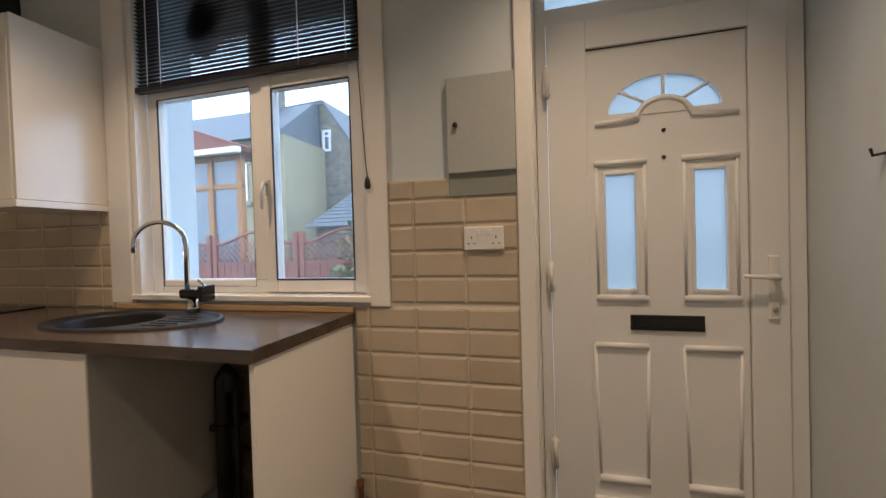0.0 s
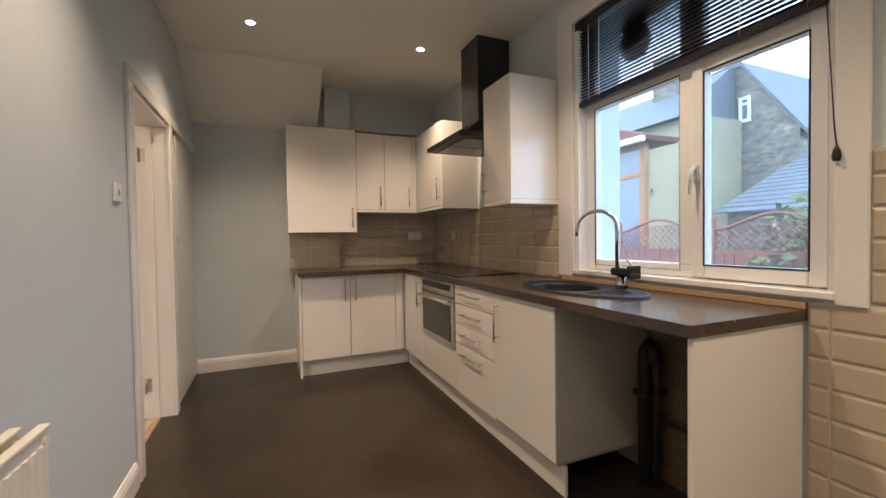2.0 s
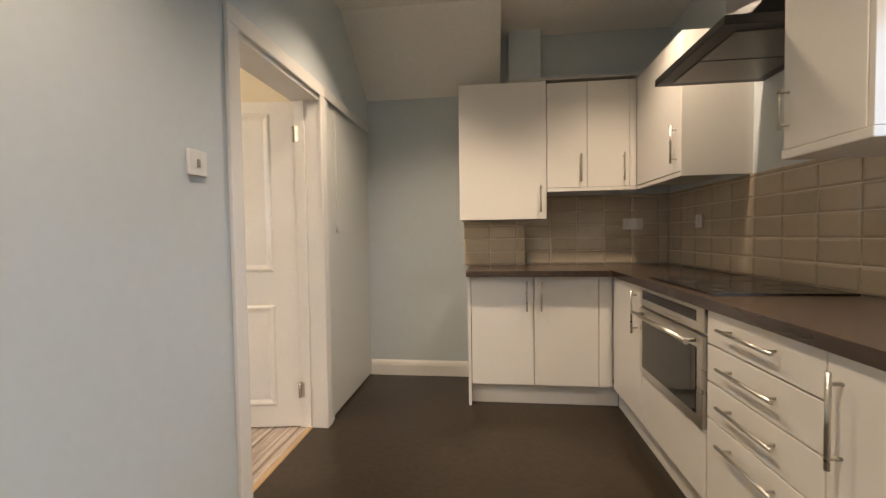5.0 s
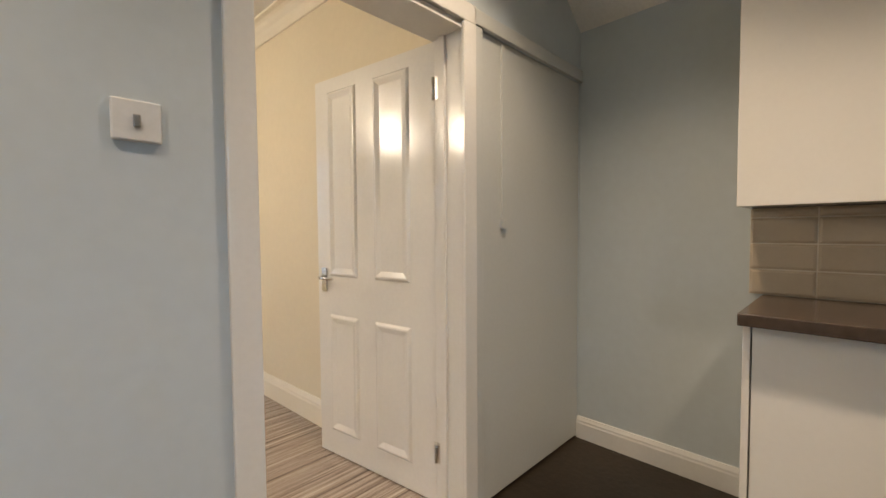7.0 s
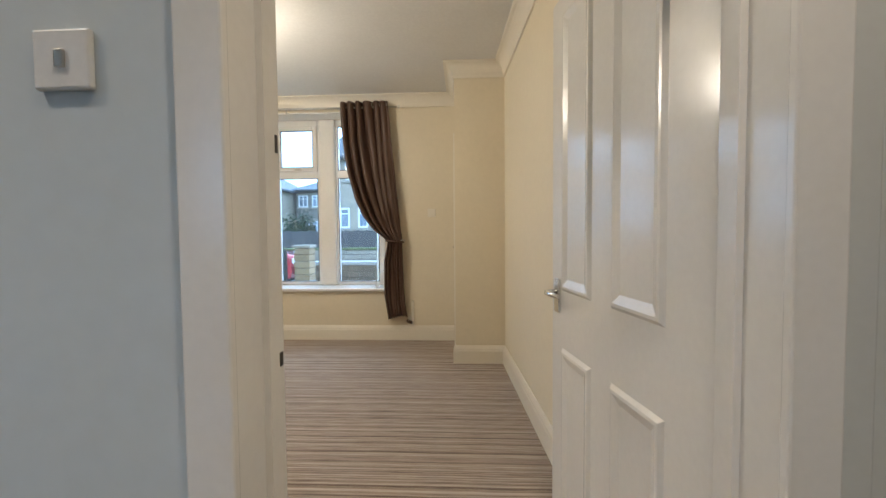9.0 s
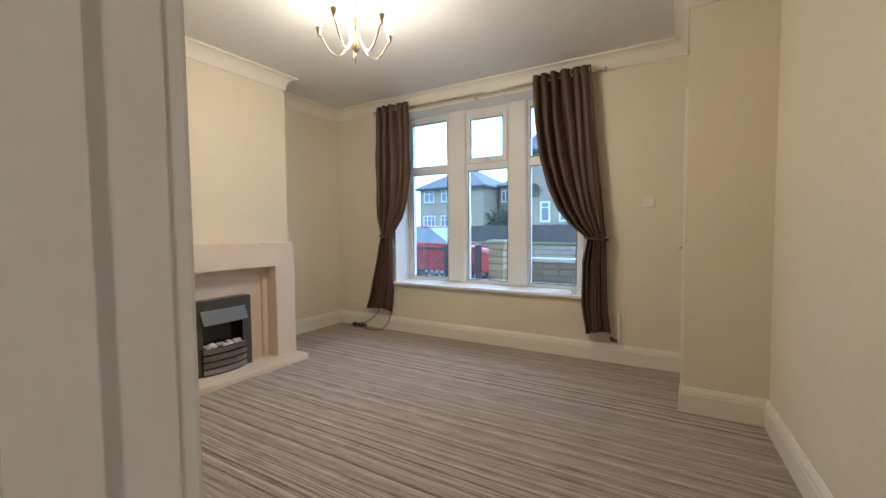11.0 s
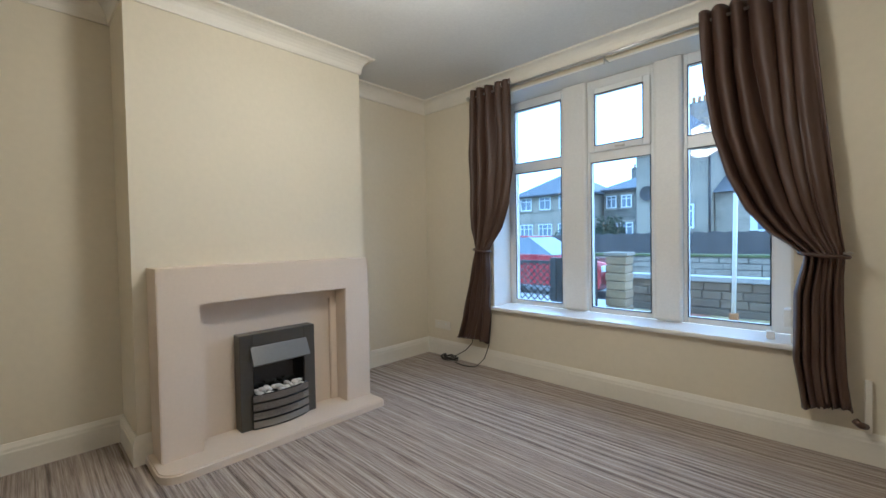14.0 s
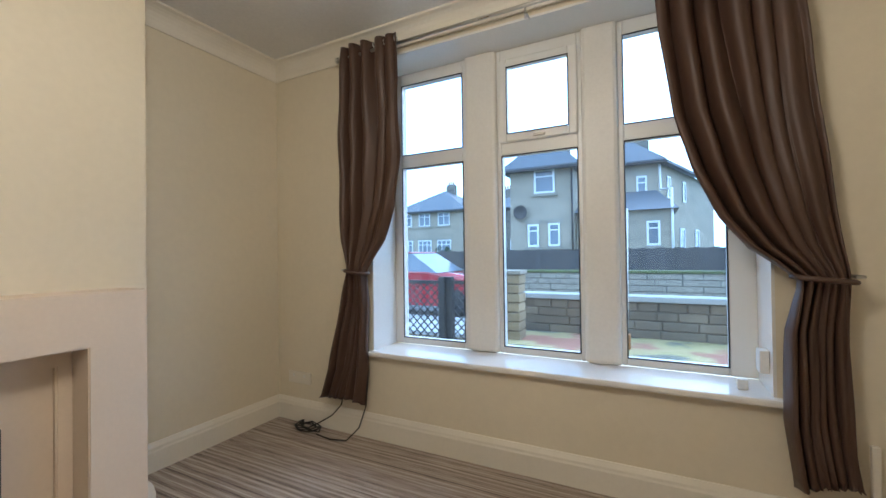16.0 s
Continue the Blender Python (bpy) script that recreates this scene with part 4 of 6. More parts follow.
part("hose", T([(-1.145, 1.70, 0.60), (-1.155, 1.715, 0.45), (-1.165, 1.72, 0.25), (-1.16, 1.72, 0.004)], 0.014, 8), M["pipe"], wp)
part("clip", B(-1.24, -1.16, 1.655, 1.792, 0.42, 0.445, 0.004), M["pipe"], wp)
single("supply_pipe", T([(-1.215, 1.775, 0.30), (-1.05, 1.775, 0.29), (-0.80, 1.775, 0.27), (-0.66, 1.775, 0.26)], 0.009, 8), M["copper"], "thin dull copper pipe along the bare wall", "pipe")
single("capped_pipe", T([(-0.612, 1.765, 0.0), (-0.612, 1.765, 0.20), (-0.612, 1.762, 0.235)], [0.011, 0.011, 0.016], 10), M["copper"], "short capped copper pipe beside the end panel", "pipe")

# ---- sink, tap, hob
sn = thing("sink", "black composite inset sink with drainer", "sink", (SX, SY, WZ1))
bm = bmesh.new()
rings = [(1.0, WZ1), (0.995, WZ1 + 0.008), (0.96, WZ1 + 0.010), (0.93, WZ1 + 0.004), (0.90, WZ1 + 0.002)]
vs = [[bm.verts.new((x, y, z)) for x, y in sink_outline(k)] for k, z in rings]
for r0, r1 in zip(vs, vs[1:]):
    for j in range(len(r0)):
        bm.faces.new((r0[j], r0[(j + 1) % len(r0)], r1[(j + 1) % len(r0)], r1[j])).smooth = True
part("rim", bm, M["sink"], sn)
bcx, bcy, ba, bb = SX - 0.115, SY - 0.005, 0.20, 0.165
bm = bmesh.new()
inner = vs = None
on = sink_outline(0.90)
ro = [bm.verts.new((x, y, WZ1 + 0.002)) for x, y in on]
bowl = [(1.0, 0.002), (0.97, -0.01), (0.93, -0.12), (0.80, -0.16), (0.15, -0.168)]
rb = []
for k, dz in bowl:
    rb.append([bm.verts.new((bcx + ba * k * math.cos(2 * math.pi * j / 40), bcy + bb * k * math.sin(2 * math.pi * j / 40), WZ1 + dz)) for j in range(40)])
for r0, r1 in [(ro, rb[0])] + list(zip(rb, rb[1:])):
    for j in range(40):
        bm.faces.new((r0[j], r0[(j + 1) % 40], r1[(j + 1) % 40], r1[j])).smooth = True
bm.faces.new(rb[-1])
bmesh.ops.recalc_face_normals(bm, faces=bm.faces)
part("bowl", bm, M["sink"], sn)
part("waste", lathe(bmesh.new(), [(0.035, 0), (0.033, 0.004), (0.0, 0.003)], (bcx, bcy, WZ1 - 0.168), 16), M["chrome"], sn, "chrome waste")
for k in range(5):
    y = SY - 0.085 + 0.04 * k
    part("drainer_rib", T([(SX + 0.12 + 0.01 * abs(k - 2), y, WZ1 + 0.003), (SX + 0.27 - 0.012 * abs(k - 2), y, WZ1 + 0.003)], 0.0028, 5), M["sink"], sn)

tp = thing("kitchen_tap", "chrome swan-neck mixer tap with a black body", "tap", (-1.345, 1.70, WZ1))
part("base", lathe(bmesh.new(), [(0.028, 0), (0.026, 0.02), (0.020, 0.03), (0.020, 0.06), (0.0, 0.06)], (-1.345, 1.70, WZ1 + 0.008), 18), M["chrome"], tp)
part("body", B(-1.395, -1.265, 1.675, 1.725, 0.965, 1.005, 0.010), M["black"], tp, "black mixer body")
arc = [(-1.37, 1.70, 1.0), (-1.37, 1.70, 1.20)] + [(-1.49 + 0.12 * math.cos(a), 1.70 - 0.02 * (1 - math.cos(a)), 1.20 + 0.095 * math.sin(a)) for a in [math.pi * k / 12 for k in range(13)]] + [(-1.613, 1.66, 1.165)]
part("spout", T(arc, 0.0105, 12), M["chrome"], tp)
part("lever", B(-1.275, -1.258, 1.66, 1.735, 0.955, 1.02, 0.004), M["black"], tp, "black side lever")
part("lever_blade", T([(-1.266, 1.70, 1.0), (-1.285, 1.695, 1.03), (-1.30, 1.69, 1.045)], 0.005, 6), M["chrome"], tp)

hb = thing("hob", "black glass ceramic hob in the worktop", "hob", (-2.65, 1.52, WZ1))
part("glass", B(-2.97, -2.36, 1.275, 1.765, WZ1, WZ1 + 0.006, 0.002), M["black"], hb)
for hx, hy, r in ((-2.82, 1.39, 0.09), (-2.82, 1.64, 0.075), (-2.52, 1.39, 0.075), (-2.52, 1.64, 0.09)):
    part("zone_ring", T([(hx + r * math.cos(2 * math.pi * j / 28), hy + r * math.sin(2 * math.pi * j / 28), WZ1 + 0.006) for j in range(28)], 0.0012, 4, True), M["fire"], hb, "grey printed ring")

# ---------------------------------------------------------------- wall units and hood
wu = "kitchen wall units"


def wall_cabinet(label, at):
    return thing("wall_cabinet", label, "kitchen cabinet", at, wu)


UX, UY = -3.68, 1.455
w = wall_cabinet("tall white gloss wall cabinet with one door", (-3.85, 0.55, 1.24))
part("body", B(KX0 + 0.001, UX - 0.019, 0.252, 0.856, 1.24, 2.187), M["unit"], w)
d = part("door", B(UX - 0.018, UX, 0.250, 0.857, 1.238, 2.189, 0.0025), M["unit"], w)
bar_handle(d, (UX, 0.815, 1.285), (UX, 0.815, 1.47), (1, 0, 0))
w = wall_cabinet("white gloss two-door wall cabinet", (-3.85, 1.14, 1.435))
part("body", B(KX0 + 0.001, UX - 0.019, 0.860, 1.44, 1.45, 2.168), M["unit"], w)
for a, b, hy in ((0.861, 1.129, 1.087), (1.132, 1.408, 1.37)):
    d = part("door", B(UX - 0.018, UX, a, b, 1.452, 2.170, 0.0025), M["unit"], w)
    bar_handle(d, (UX, hy, 1.487), (UX, hy, 1.675), (1, 0, 0))
part("corner_post", B(UX - 0.03, UX - 0.001, 1.410, UY - 0.002, 1.452, 2.170, 0.002), M["unit"], w)
part("pelmet", B(UX - 0.022, UX - 0.001, 0.861, UY, 1.425, 1.450, 0.002), M["unit"], w)
part("cornice", B(KX0 + 0.001, UX + 0.004, 0.60, UY, 2.19, 2.205, 0.002), M["carcass"], w)
w = wall_cabinet("white gloss single wall cabinet beside the cooker hood", (-3.35, 1.63, 1.435))
part("body", B(UX, -3.045, UY + 0.019, KY1, 1.45, 2.168), M["carcass"], w)
part("end_panel", B(-3.044, -3.028, UY + 0.001, KY1, 1.425, 2.170, 0.0015), M["unit"], w)
d = part("door", B(UX + 0.003, -3.03, UY - 0.001, UY + 0.017, 1.452, 2.170, 0.0025), M["unit"], w)
bar_handle(d, (-3.085, UY - 0.001, 1.50), (-3.085, UY - 0.001, 1.70), (0, -1, 0))
part("pelmet", B(UX, -3.046, UY + 0.001, UY + 0.020, 1.425, 1.450, 0.002), M["unit"], w)
w = wall_cabinet("slim white gloss wall cabinet beside the window", (-2.1, 1.6, 1.385))
part("body", B(-2.258, -1.955, 1.460, KY1, 1.40, 2.148), M["unit"], w)
part("end_panel", B(-1.954, -1.935, 1.442, KY1, 1.40, 2.150, 0.0015), M["unit"], w)
d = part("door", B(-2.260, -1.956, 1.440, 1.458, 1.40, 2.150, 0.0025), M["unit"], w)
bar_handle(d, (-2.235, 1.44, 1.46), (-2.235, 1.44, 1.60), (0, -1, 0))
part("pelmet", B(-2.262, -1.930, 1.436, KY1, 1.368, 1.398, 0.003), M["unit"], w)

hd = thing("cooker_hood", "black chimney cooker hood over the hob", "cooker hood", (-2.64, 1.6, 1.86))
part("chimney", B(-2.78, -2.50, 1.53, KY1, 2.02, KZ, 0.003), M["blackmatt"], hd)
bm = bmesh.new()
lo = [bm.verts.new(p) for p in ((-2.95, 1.30, 1.895), (-2.34, 1.30, 1.895), (-2.34, KY1, 1.895), (-2.95, KY1, 1.895))]
hi = [bm.verts.new(p) for p in ((-2.785, 1.525, 2.03), (-2.495, 1.525, 2.03), (-2.495, KY1, 2.03), (-2.785, KY1, 2.03))]
bm.faces.new(lo)
bm.faces.new(hi)
for i in range(4):
    bm.faces.new((lo[i], lo[(i + 1) % 4], hi[(i + 1) % 4], hi[i]))
bmesh.ops.recalc_face_normals(bm, faces=bm.faces)
part("canopy", bm, M["black"], hd)
part("rim", B(-2.955, -2.335, 1.295, KY1, 1.862, 1.896, 0.003), M["blackmatt"], hd)
part("grease_filter", B(-2.90, -2.65, 1.36, 1.74, 1.857, 1.863, 0.002), M["fire"], hd, "metal mesh filter")
part("grease_filter", B(-2.64, -2.39, 1.36, 1.74, 1.857, 1.863, 0.002), M["fire"], hd, "metal mesh filter")

# boxing behind the tall wall unit, and sockets on the splashback
struct("boxing_low", B(KX0, -3.905, 0.262, 0.722, WZ1, 1.238), M["grout"], "tiled pipe boxing above the worktop", "boxing")
t = thing("double_socket", "white double socket on the end-wall splashback", "socket", (KX0, 1.53, 1.2), "sockets")
part("plate", B(KX0 + 0.012, KX0 + 0.022, 1.46, 1.606, 1.158, 1.240, 0.004), M["plug"], t)
for yy in (1.495, 1.57):
    part("rocker", B(KX0 + 0.021, KX0 + 0.026, yy - 0.007, yy + 0.007, 1.205, 1.228, 0.002), M["plug"], t)
t = thing("single_socket", "white single socket on the splashback", "socket", (-3.53, KY1, 1.2), "sockets")
socket(t, -3.53, 1.20, KY1 - 0.012, 0.086, 0.086, 1)

# light switch, thermostat dot and radiator on the dividing wall
ls = thing("light_switch", "white single light switch on the kitchen wall", "switch", (-2.04, KY0, 1.39))
part("plate", B(-2.082, -1.996, KY0, KY0 + 0.011, 1.345, 1.431, 0.004), M["plug"], ls)
part("rocker", B(-2.046, -2.032, KY0 + 0.010, KY0 + 0.016, 1.375, 1.401, 0.002), M["steel"], ls, "grey metal rocker")


def radiator(name, label, x0, x1, ywall, out, z0, z1, layers=((0.035, 0.055), (0.09, 0.11))):
    """A steel panel radiator on a wall that faces +-y: fluted panels, convector fins, top grille ends, brackets and valves."""
    t = thing(name, label, "radiator", ((x0 + x1) / 2, ywall, z0))
    far = 0.105 * out
    for d in layers:
        bm = bmesh.new()
        nfl = int((x1 - x0 - 0.05) / 0.033)
        top = []
        pts = [(x0, 0)]
        for k in range(nfl):
            a = x0 + 0.03 + k * 0.033
            pts += [(a, 0), (a + 0.006, 1), (a + 0.020, 1), (a + 0.026, 0)]
        pts.append((x1, 0))
        yb, yf = ywall + d[0] * out, ywall + d[1] * out
        box(bm, x0, x1, yb, yf - 0.006 * out, z0, z1, 0.003)
        for k in range(nfl):
            a = x0 + 0.03 + k * 0.033
            o = [(a, yf - 0.006 * out), (a + 0.006, yf), (a + 0.020, yf), (a + 0.026, yf - 0.006 * out)]
            prism(bm, o, "z", z0 + 0.035, z1 - 0.035)
        part("panel", bm, M["radiator"], t)
        part("top_rail", B(x0, x1, yb - 0.003 * out, yf + 0.001 * out, z1 - 0.004, z1 + 0.008, 0.003), M["radiator"], t)
    fins = bmesh.new()
    k = x0 + 0.03
    while k < x1 - 0.03:
        box(fins, k, k + 0.003, ywall + (layers[0][1] + 0.003) * out, ywall + (layers[1][0] - 0.002) * out, z0 + 0.03, z1 - 0.02)
        k += 0.022
    part("convector_fins", fins, M["dust"], t, "dusty convector fins")
    for xe in (x0 + 0.02, x1 - 0.02):
        part("top_pipe", T([(xe, ywall + layers[0][0] * out, z1 - 0.03), (xe, ywall + layers[1][1] * out, z1 - 0.03)], 0.012, 8), M["radiator"], t)
        part("valve", T([(xe, ywall + 0.07 * out, 0.0), (xe, ywall + 0.07 * out, z0 - 0.04), (xe, ywall + 0.07 * out, z0 + 0.01)], [0.008, 0.008, 0.014], 8), M["brass"], t, "pipe and valve")
        part("bracket", B(xe + 0.03, xe + 0.06, ywall, ywall + 0.036 * out, z0 + 0.08, z1 - 0.08), M["radiator"], t)
    return t


radiator("radiator", "cream double-panel radiator on the kitchen wall", -1.13, -0.10, KY0, 1, 0.16, 0.715)

# ---------------------------------------------------------------- kitchen downlights
spot = None
for i, (x, y) in enumerate(((-2.91, 0.015), (-2.87, 1.22), (-1.25, 0.015), (-1.25, 1.22), (0.35, 0.015), (0.35, 1.22))):
    t = thing("downlight", "small round recessed downlight, lit", "downlight", (x, y, KZ), "kitchen downlights")
    part("bezel", lathe(bmesh.new(), [(0.028, -0.002), (0.040, -0.006), (0.043, -0.001), (0.043, 0.0)], (x, y, KZ), 24), M["chrome"], t, "chrome bezel")
    part("lamp", lathe(bmesh.new(), [(0.028, -0.003), (0.0, -0.0035)], (x, y, KZ), 20), M["led"], t, "lit halogen lamp")
    li = new("downlight_beam", bpy.data.lights.new("downlight_beam", "SPOT"))
    li.data.energy = DOWN_POWER
    li.data.color = WARM
    li.data.spot_size = radians(114)
    li.data.spot_blend = 1.0
    li.data.shadow_soft_size = 0.05
    li.location = (x, y, KZ - 0.03)

# ---------------------------------------------------------------- living room window
wl = thing("window_2", "white painted mullioned front window in three lights", "window", (-0.75, -4.5, 0.55))
tagged(wl, kind="structure")
GY = -4.515
x0, x1, z0, z1 = WIN_L
lights = [(-0.272, 0.19), (-0.978, -0.530), (-1.664, -1.214)]     # glass of each light, right to left
ZB, ZT0, ZT1, ZT = 0.595, 1.755, 1.842, 2.325
W = M["gloss"]
# painted stone mullions with rounded arrises
for a, b in ((-0.505, -0.298), (-1.190, -1.002)):
    part("mullion", B(a, b, -4.57, -4.445, z0 + 0.02, z1, 0.022), M["mullion"], wl, "white painted stone mullion")
for i, (a, b) in enumerate(lights):
    fo, fi = (0.052, 0.034)
    xa, xb = a - 0.027, b + 0.027
    if i == 0:
        xb = x1
    if i == 2:
        xa = x0
    bm = B(xa, a, GY - 0.03, GY + 0.035, z0 + 0.02, z1)
    box(bm, b, xb, GY - 0.03, GY + 0.035, z0 + 0.02, z1)
    box(bm, a, b, GY - 0.03, GY + 0.035, z0 + 0.02, ZB)
    box(bm, a, b, GY - 0.03, GY + 0.035, ZT, z1)
    box(bm, a, b, GY - 0.03, GY + 0.035, ZT0, ZT1 if i != 1 else ZT1 - 0.004)
    bmesh.ops.bevel(bm, geom=list(bm.edges), offset=0.005, segments=1, affect="EDGES")
    part("frame", bm, U, wl)
    pane_of(wl, a - 0.01, b + 0.01, GY, ZB - 0.01, ZT0 + 0.01, M["pane"])
    gasket(wl, a - 0.001, b + 0.001, GY + 0.034, ZB - 0.001, ZT0 + 0.001)
    if i != 1:
        pane_of(wl, a - 0.01, b + 0.01, GY, ZT1 - 0.01, ZT + 0.01, M["pane"])
        gasket(wl, a - 0.001, b + 0.001, GY + 0.034, ZT1 - 0.001, ZT + 0.001)
    else:
        s = frame_bars(wl, a - 0.005, b + 0.005, GY + 0.012, GY + 0.062, ZT1 - 0.012, ZT + 0.005, 0.05, U, "top_sash", "white opening top light")
        pane_of(wl, a + 0.04, b - 0.04, GY + 0.03, ZT1 + 0.03, ZT - 0.04, M["pane"])
        gasket(wl, a + 0.042, b - 0.042, GY + 0.060, ZT1 + 0.035, ZT - 0.042)
        part("stay", B((a + b) / 2 - 0.05, (a + b) / 2 + 0.02, GY + 0.060, GY + 0.075, ZT1 + 0.002, ZT1 + 0.016, 0.003), M["steel"], wl, "steel stay")
part("reveal", B(x0, x0 + 0.012, -4.475, LY0 + 0.002, z0 + 0.02, z1 - 0.012), W, wl)
part("reveal", B(x1 - 0.012, x1, -4.475, LY0 + 0.002, z0 + 0.02, z1 - 0.012), W, wl)
part("reveal_head", B(x0, x1, -4.475, LY0 + 0.002, z1 - 0.012, z1), W, wl)
part("sill", B(x0 - 0.045, x1 + 0.045, -4.475, LY0 + 0.045, z0 - 0.012, z0 + 0.020, 0.010), W, wl, "white gloss window board")
part("outer_sill", B(x0, x1, -4.64, -4.55, z0 - 0.11, z0 - 0.03, 0.01), M["sillstone"], wl, "stone outer sill")
sb = thing("alarm_sensor", "small white plastic sensor box on the window reveal", "sensor", (-1.74, -4.29, 0.62))
part("case", B(-1.772, -1.738, -4.33, -4.26, 0.635, 0.735, 0.005), M["plug"], sb)
part("bracket", B(-1.70, -1.66, -4.30, -4.27, 0.556, 0.60, 0.004), M["plug"], sb)

# ---------------------------------------------------------------- curtains and rod
rd = thing("curtain_rod", "slim steel curtain rod on brackets above the window", "curtain rod", (-0.75, -4.13, 2.40))
RY, RZ = -4.135, 2.425
part("rod", T([(0.44, RY, RZ), (-1.94, RY, RZ)], 0.010, 12), M["steel"], rd)
for x in (0.44, -1.94):
    part("finial", lathe(bmesh.new(), [(0.010, 0), (0.018, 0.006), (0.018, 0.022), (0.008, 0.03), (0, 0.03)], (x if x > 0 else x - 0.03, RY, RZ), 14, "x"), M["steel"], rd)
for x in (0.30, -0.785, -1.82):
    bm = T([(x, LY0, RZ - 0.03), (x, RY, RZ - 0.03), (x, RY, RZ - 0.012)], 0.006, 8)
    tube(bm, [(x, RY, RZ - 0.065), (x, RY, RZ - 0.03)], 0.007, 8)
    part("bracket", bm, M["steel"], rd)


def smooth_pick(table, z):
    """Straight blend through (z, value) rows, highest z first."""
    for (za, va), (zb, vb) in zip(table, table[1:]):
        if z >= zb:
            k = (za - z) / (za - zb)
            return va + (vb - va) * k
    return table[-1][1]


def curtain(name, label, left, right, folds, ztop, zbot, tie_z, seed):
    """A tied-back eyelet curtain: edges as tables of (z, x); the folds narrow at the tie and swing to it."""
    rng = random.Random(seed)
    t = thing(name, label, "curtain", ((left[0][1] + right[0][1]) / 2, RY, zbot), "curtains at the front window")
    nu, nv = folds * 12, 70
    ph = [rng.uniform(-0.5, 0.5) for _ in range(6)]
    bm = bmesh.new()
    rows = []
    for j in range(nv + 1):
        v = j / nv
        z = ztop + (zbot - ztop) * v
        xl, xr = smooth_pick(left, z), smooth_pick(right, z)
        width = abs(xr - xl)
        top_w = abs(right[0][1] - left[0][1])
        near_tie = math.exp(-((z - tie_z) / 0.10) ** 2)
        amp = 0.036 + 0.016 * min(1, max(0, (top_w - width) / top_w))
        amp *= 1 - 0.35 * near_tie
        row = []
        for i in range(nu + 1):
            u = i / nu
            w = u + 0.030 * math.sin(4 * v + 7 * u + ph[0]) + 0.014 * math.sin(15 * u + 6 * v + ph[1])
            a = w * folds * 2 * math.pi
            f = math.sin(a) * (0.7 + 0.45 * math.sin(5 * u + 2.2 * v + ph[2])) + 0.30 * math.sin(2.3 * a + ph[3] + 4 * v) * v + 0.18 * math.sin(11 * v - 6 * u + ph[5])
            y = RY + 0.012 + amp * f + 0.035 * near_tie * math.sin(math.pi * u) + 0.006 * math.sin(30 * v + 8 * u)
            hem = 0.012 * math.sin(a) * (1 if j == nv else 0) + (0.03 * math.sin(3 * u + ph[4]) if j == nv else 0)
            row.append(bm.verts.new((xl + (xr - xl) * u + 0.008 * math.cos(a) * (1 - near_tie), max(y, LY0 + 0.03), z + hem)))
        rows.append(row)
    for a, b in zip(rows, rows[1:]):
        for i in range(nu):
            bm.faces.new((a[i], a[i + 1], b[i + 1], b[i])).smooth = True
    ob = part("drape", bm, M["curtain"], t)
    so = ob.modifiers.new("cloth", "SOLIDIFY")
    so.thickness = 0.003
    for k in range(folds + 1):
        x = left[0][1] + (right[0][1] - left[0][1]) * (k + 0.25) / (folds + 0.5)
        part("eyelet", T([(x + 0.004 * math.sin(c), RY + 0.02 * math.cos(c) + 0.004, ztop - 0.035 + 0.02 * math.sin(c)) for c in [2 * math.pi * q / 14 for q in range(14)]], 0.004, 6, True), M["steel"], t, "steel eyelet ring")
    cxm = (smooth_pick(left, tie_z) + smooth_pick(right, tie_z)) / 2
    hw = abs(smooth_pick(left, tie_z) - smooth_pick(right, tie_z)) / 2 + 0.012
    part("tie_band", T([(cxm + hw * math.cos(c), RY + 0.035 + 0.062 * math.sin(c), tie_z + 0.01 * math.cos(c)) for c in [2 * math.pi * q / 24 for q in range(24)]], 0.010, 8, True), M["curtain"], t, "brown fabric tie-back")
    side = 1 if cxm > -0.7 else -1
    part("hold_hook", T([(cxm + side * hw, LY0, tie_z + 0.01), (cxm + side * (hw + 0.01), RY + 0.07, tie_z + 0.012), (cxm + side * (hw - 0.02), RY + 0.085, tie_z + 0.012)], 0.006, 8), M["steel"], t, "steel tie-back hook")
    return t


curtain("curtain", "brown satin eyelet curtain tied back at the window",
        [(2.48, 0.405), (1.6, 0.415), (1.25, 0.41), (1.07, 0.355), (0.9, 0.39), (0.45, 0.51), (0.21, 0.62)],
        [(2.48, -0.02), (1.75, -0.035), (1.45, 0.01), (1.25, 0.09), (1.12, 0.19), (1.06, 0.225), (0.9, 0.225), (0.45, 0.245), (0.21, 0.28)],
        5, 2.48, 0.225, 1.06, 3)
curtain("curtain", "brown satin eyelet curtain swept to the wall and tied",
        [(2.48, -1.365), (2.1, -1.385), (1.75, -1.43), (1.5, -1.50), (1.3, -1.59), (1.17, -1.69), (1.09, -1.79), (1.04, -1.835), (0.85, -1.80), (0.5, -1.795), (0.25, -1.83)],
        [(2.48, -1.855), (1.9, -1.905), (1.4, -1.955), (1.06, -1.985), (0.8, -1.985), (0.4, -2.00), (0.2, -2.025)],
        6, 2.48, 0.245, 1.05, 8)

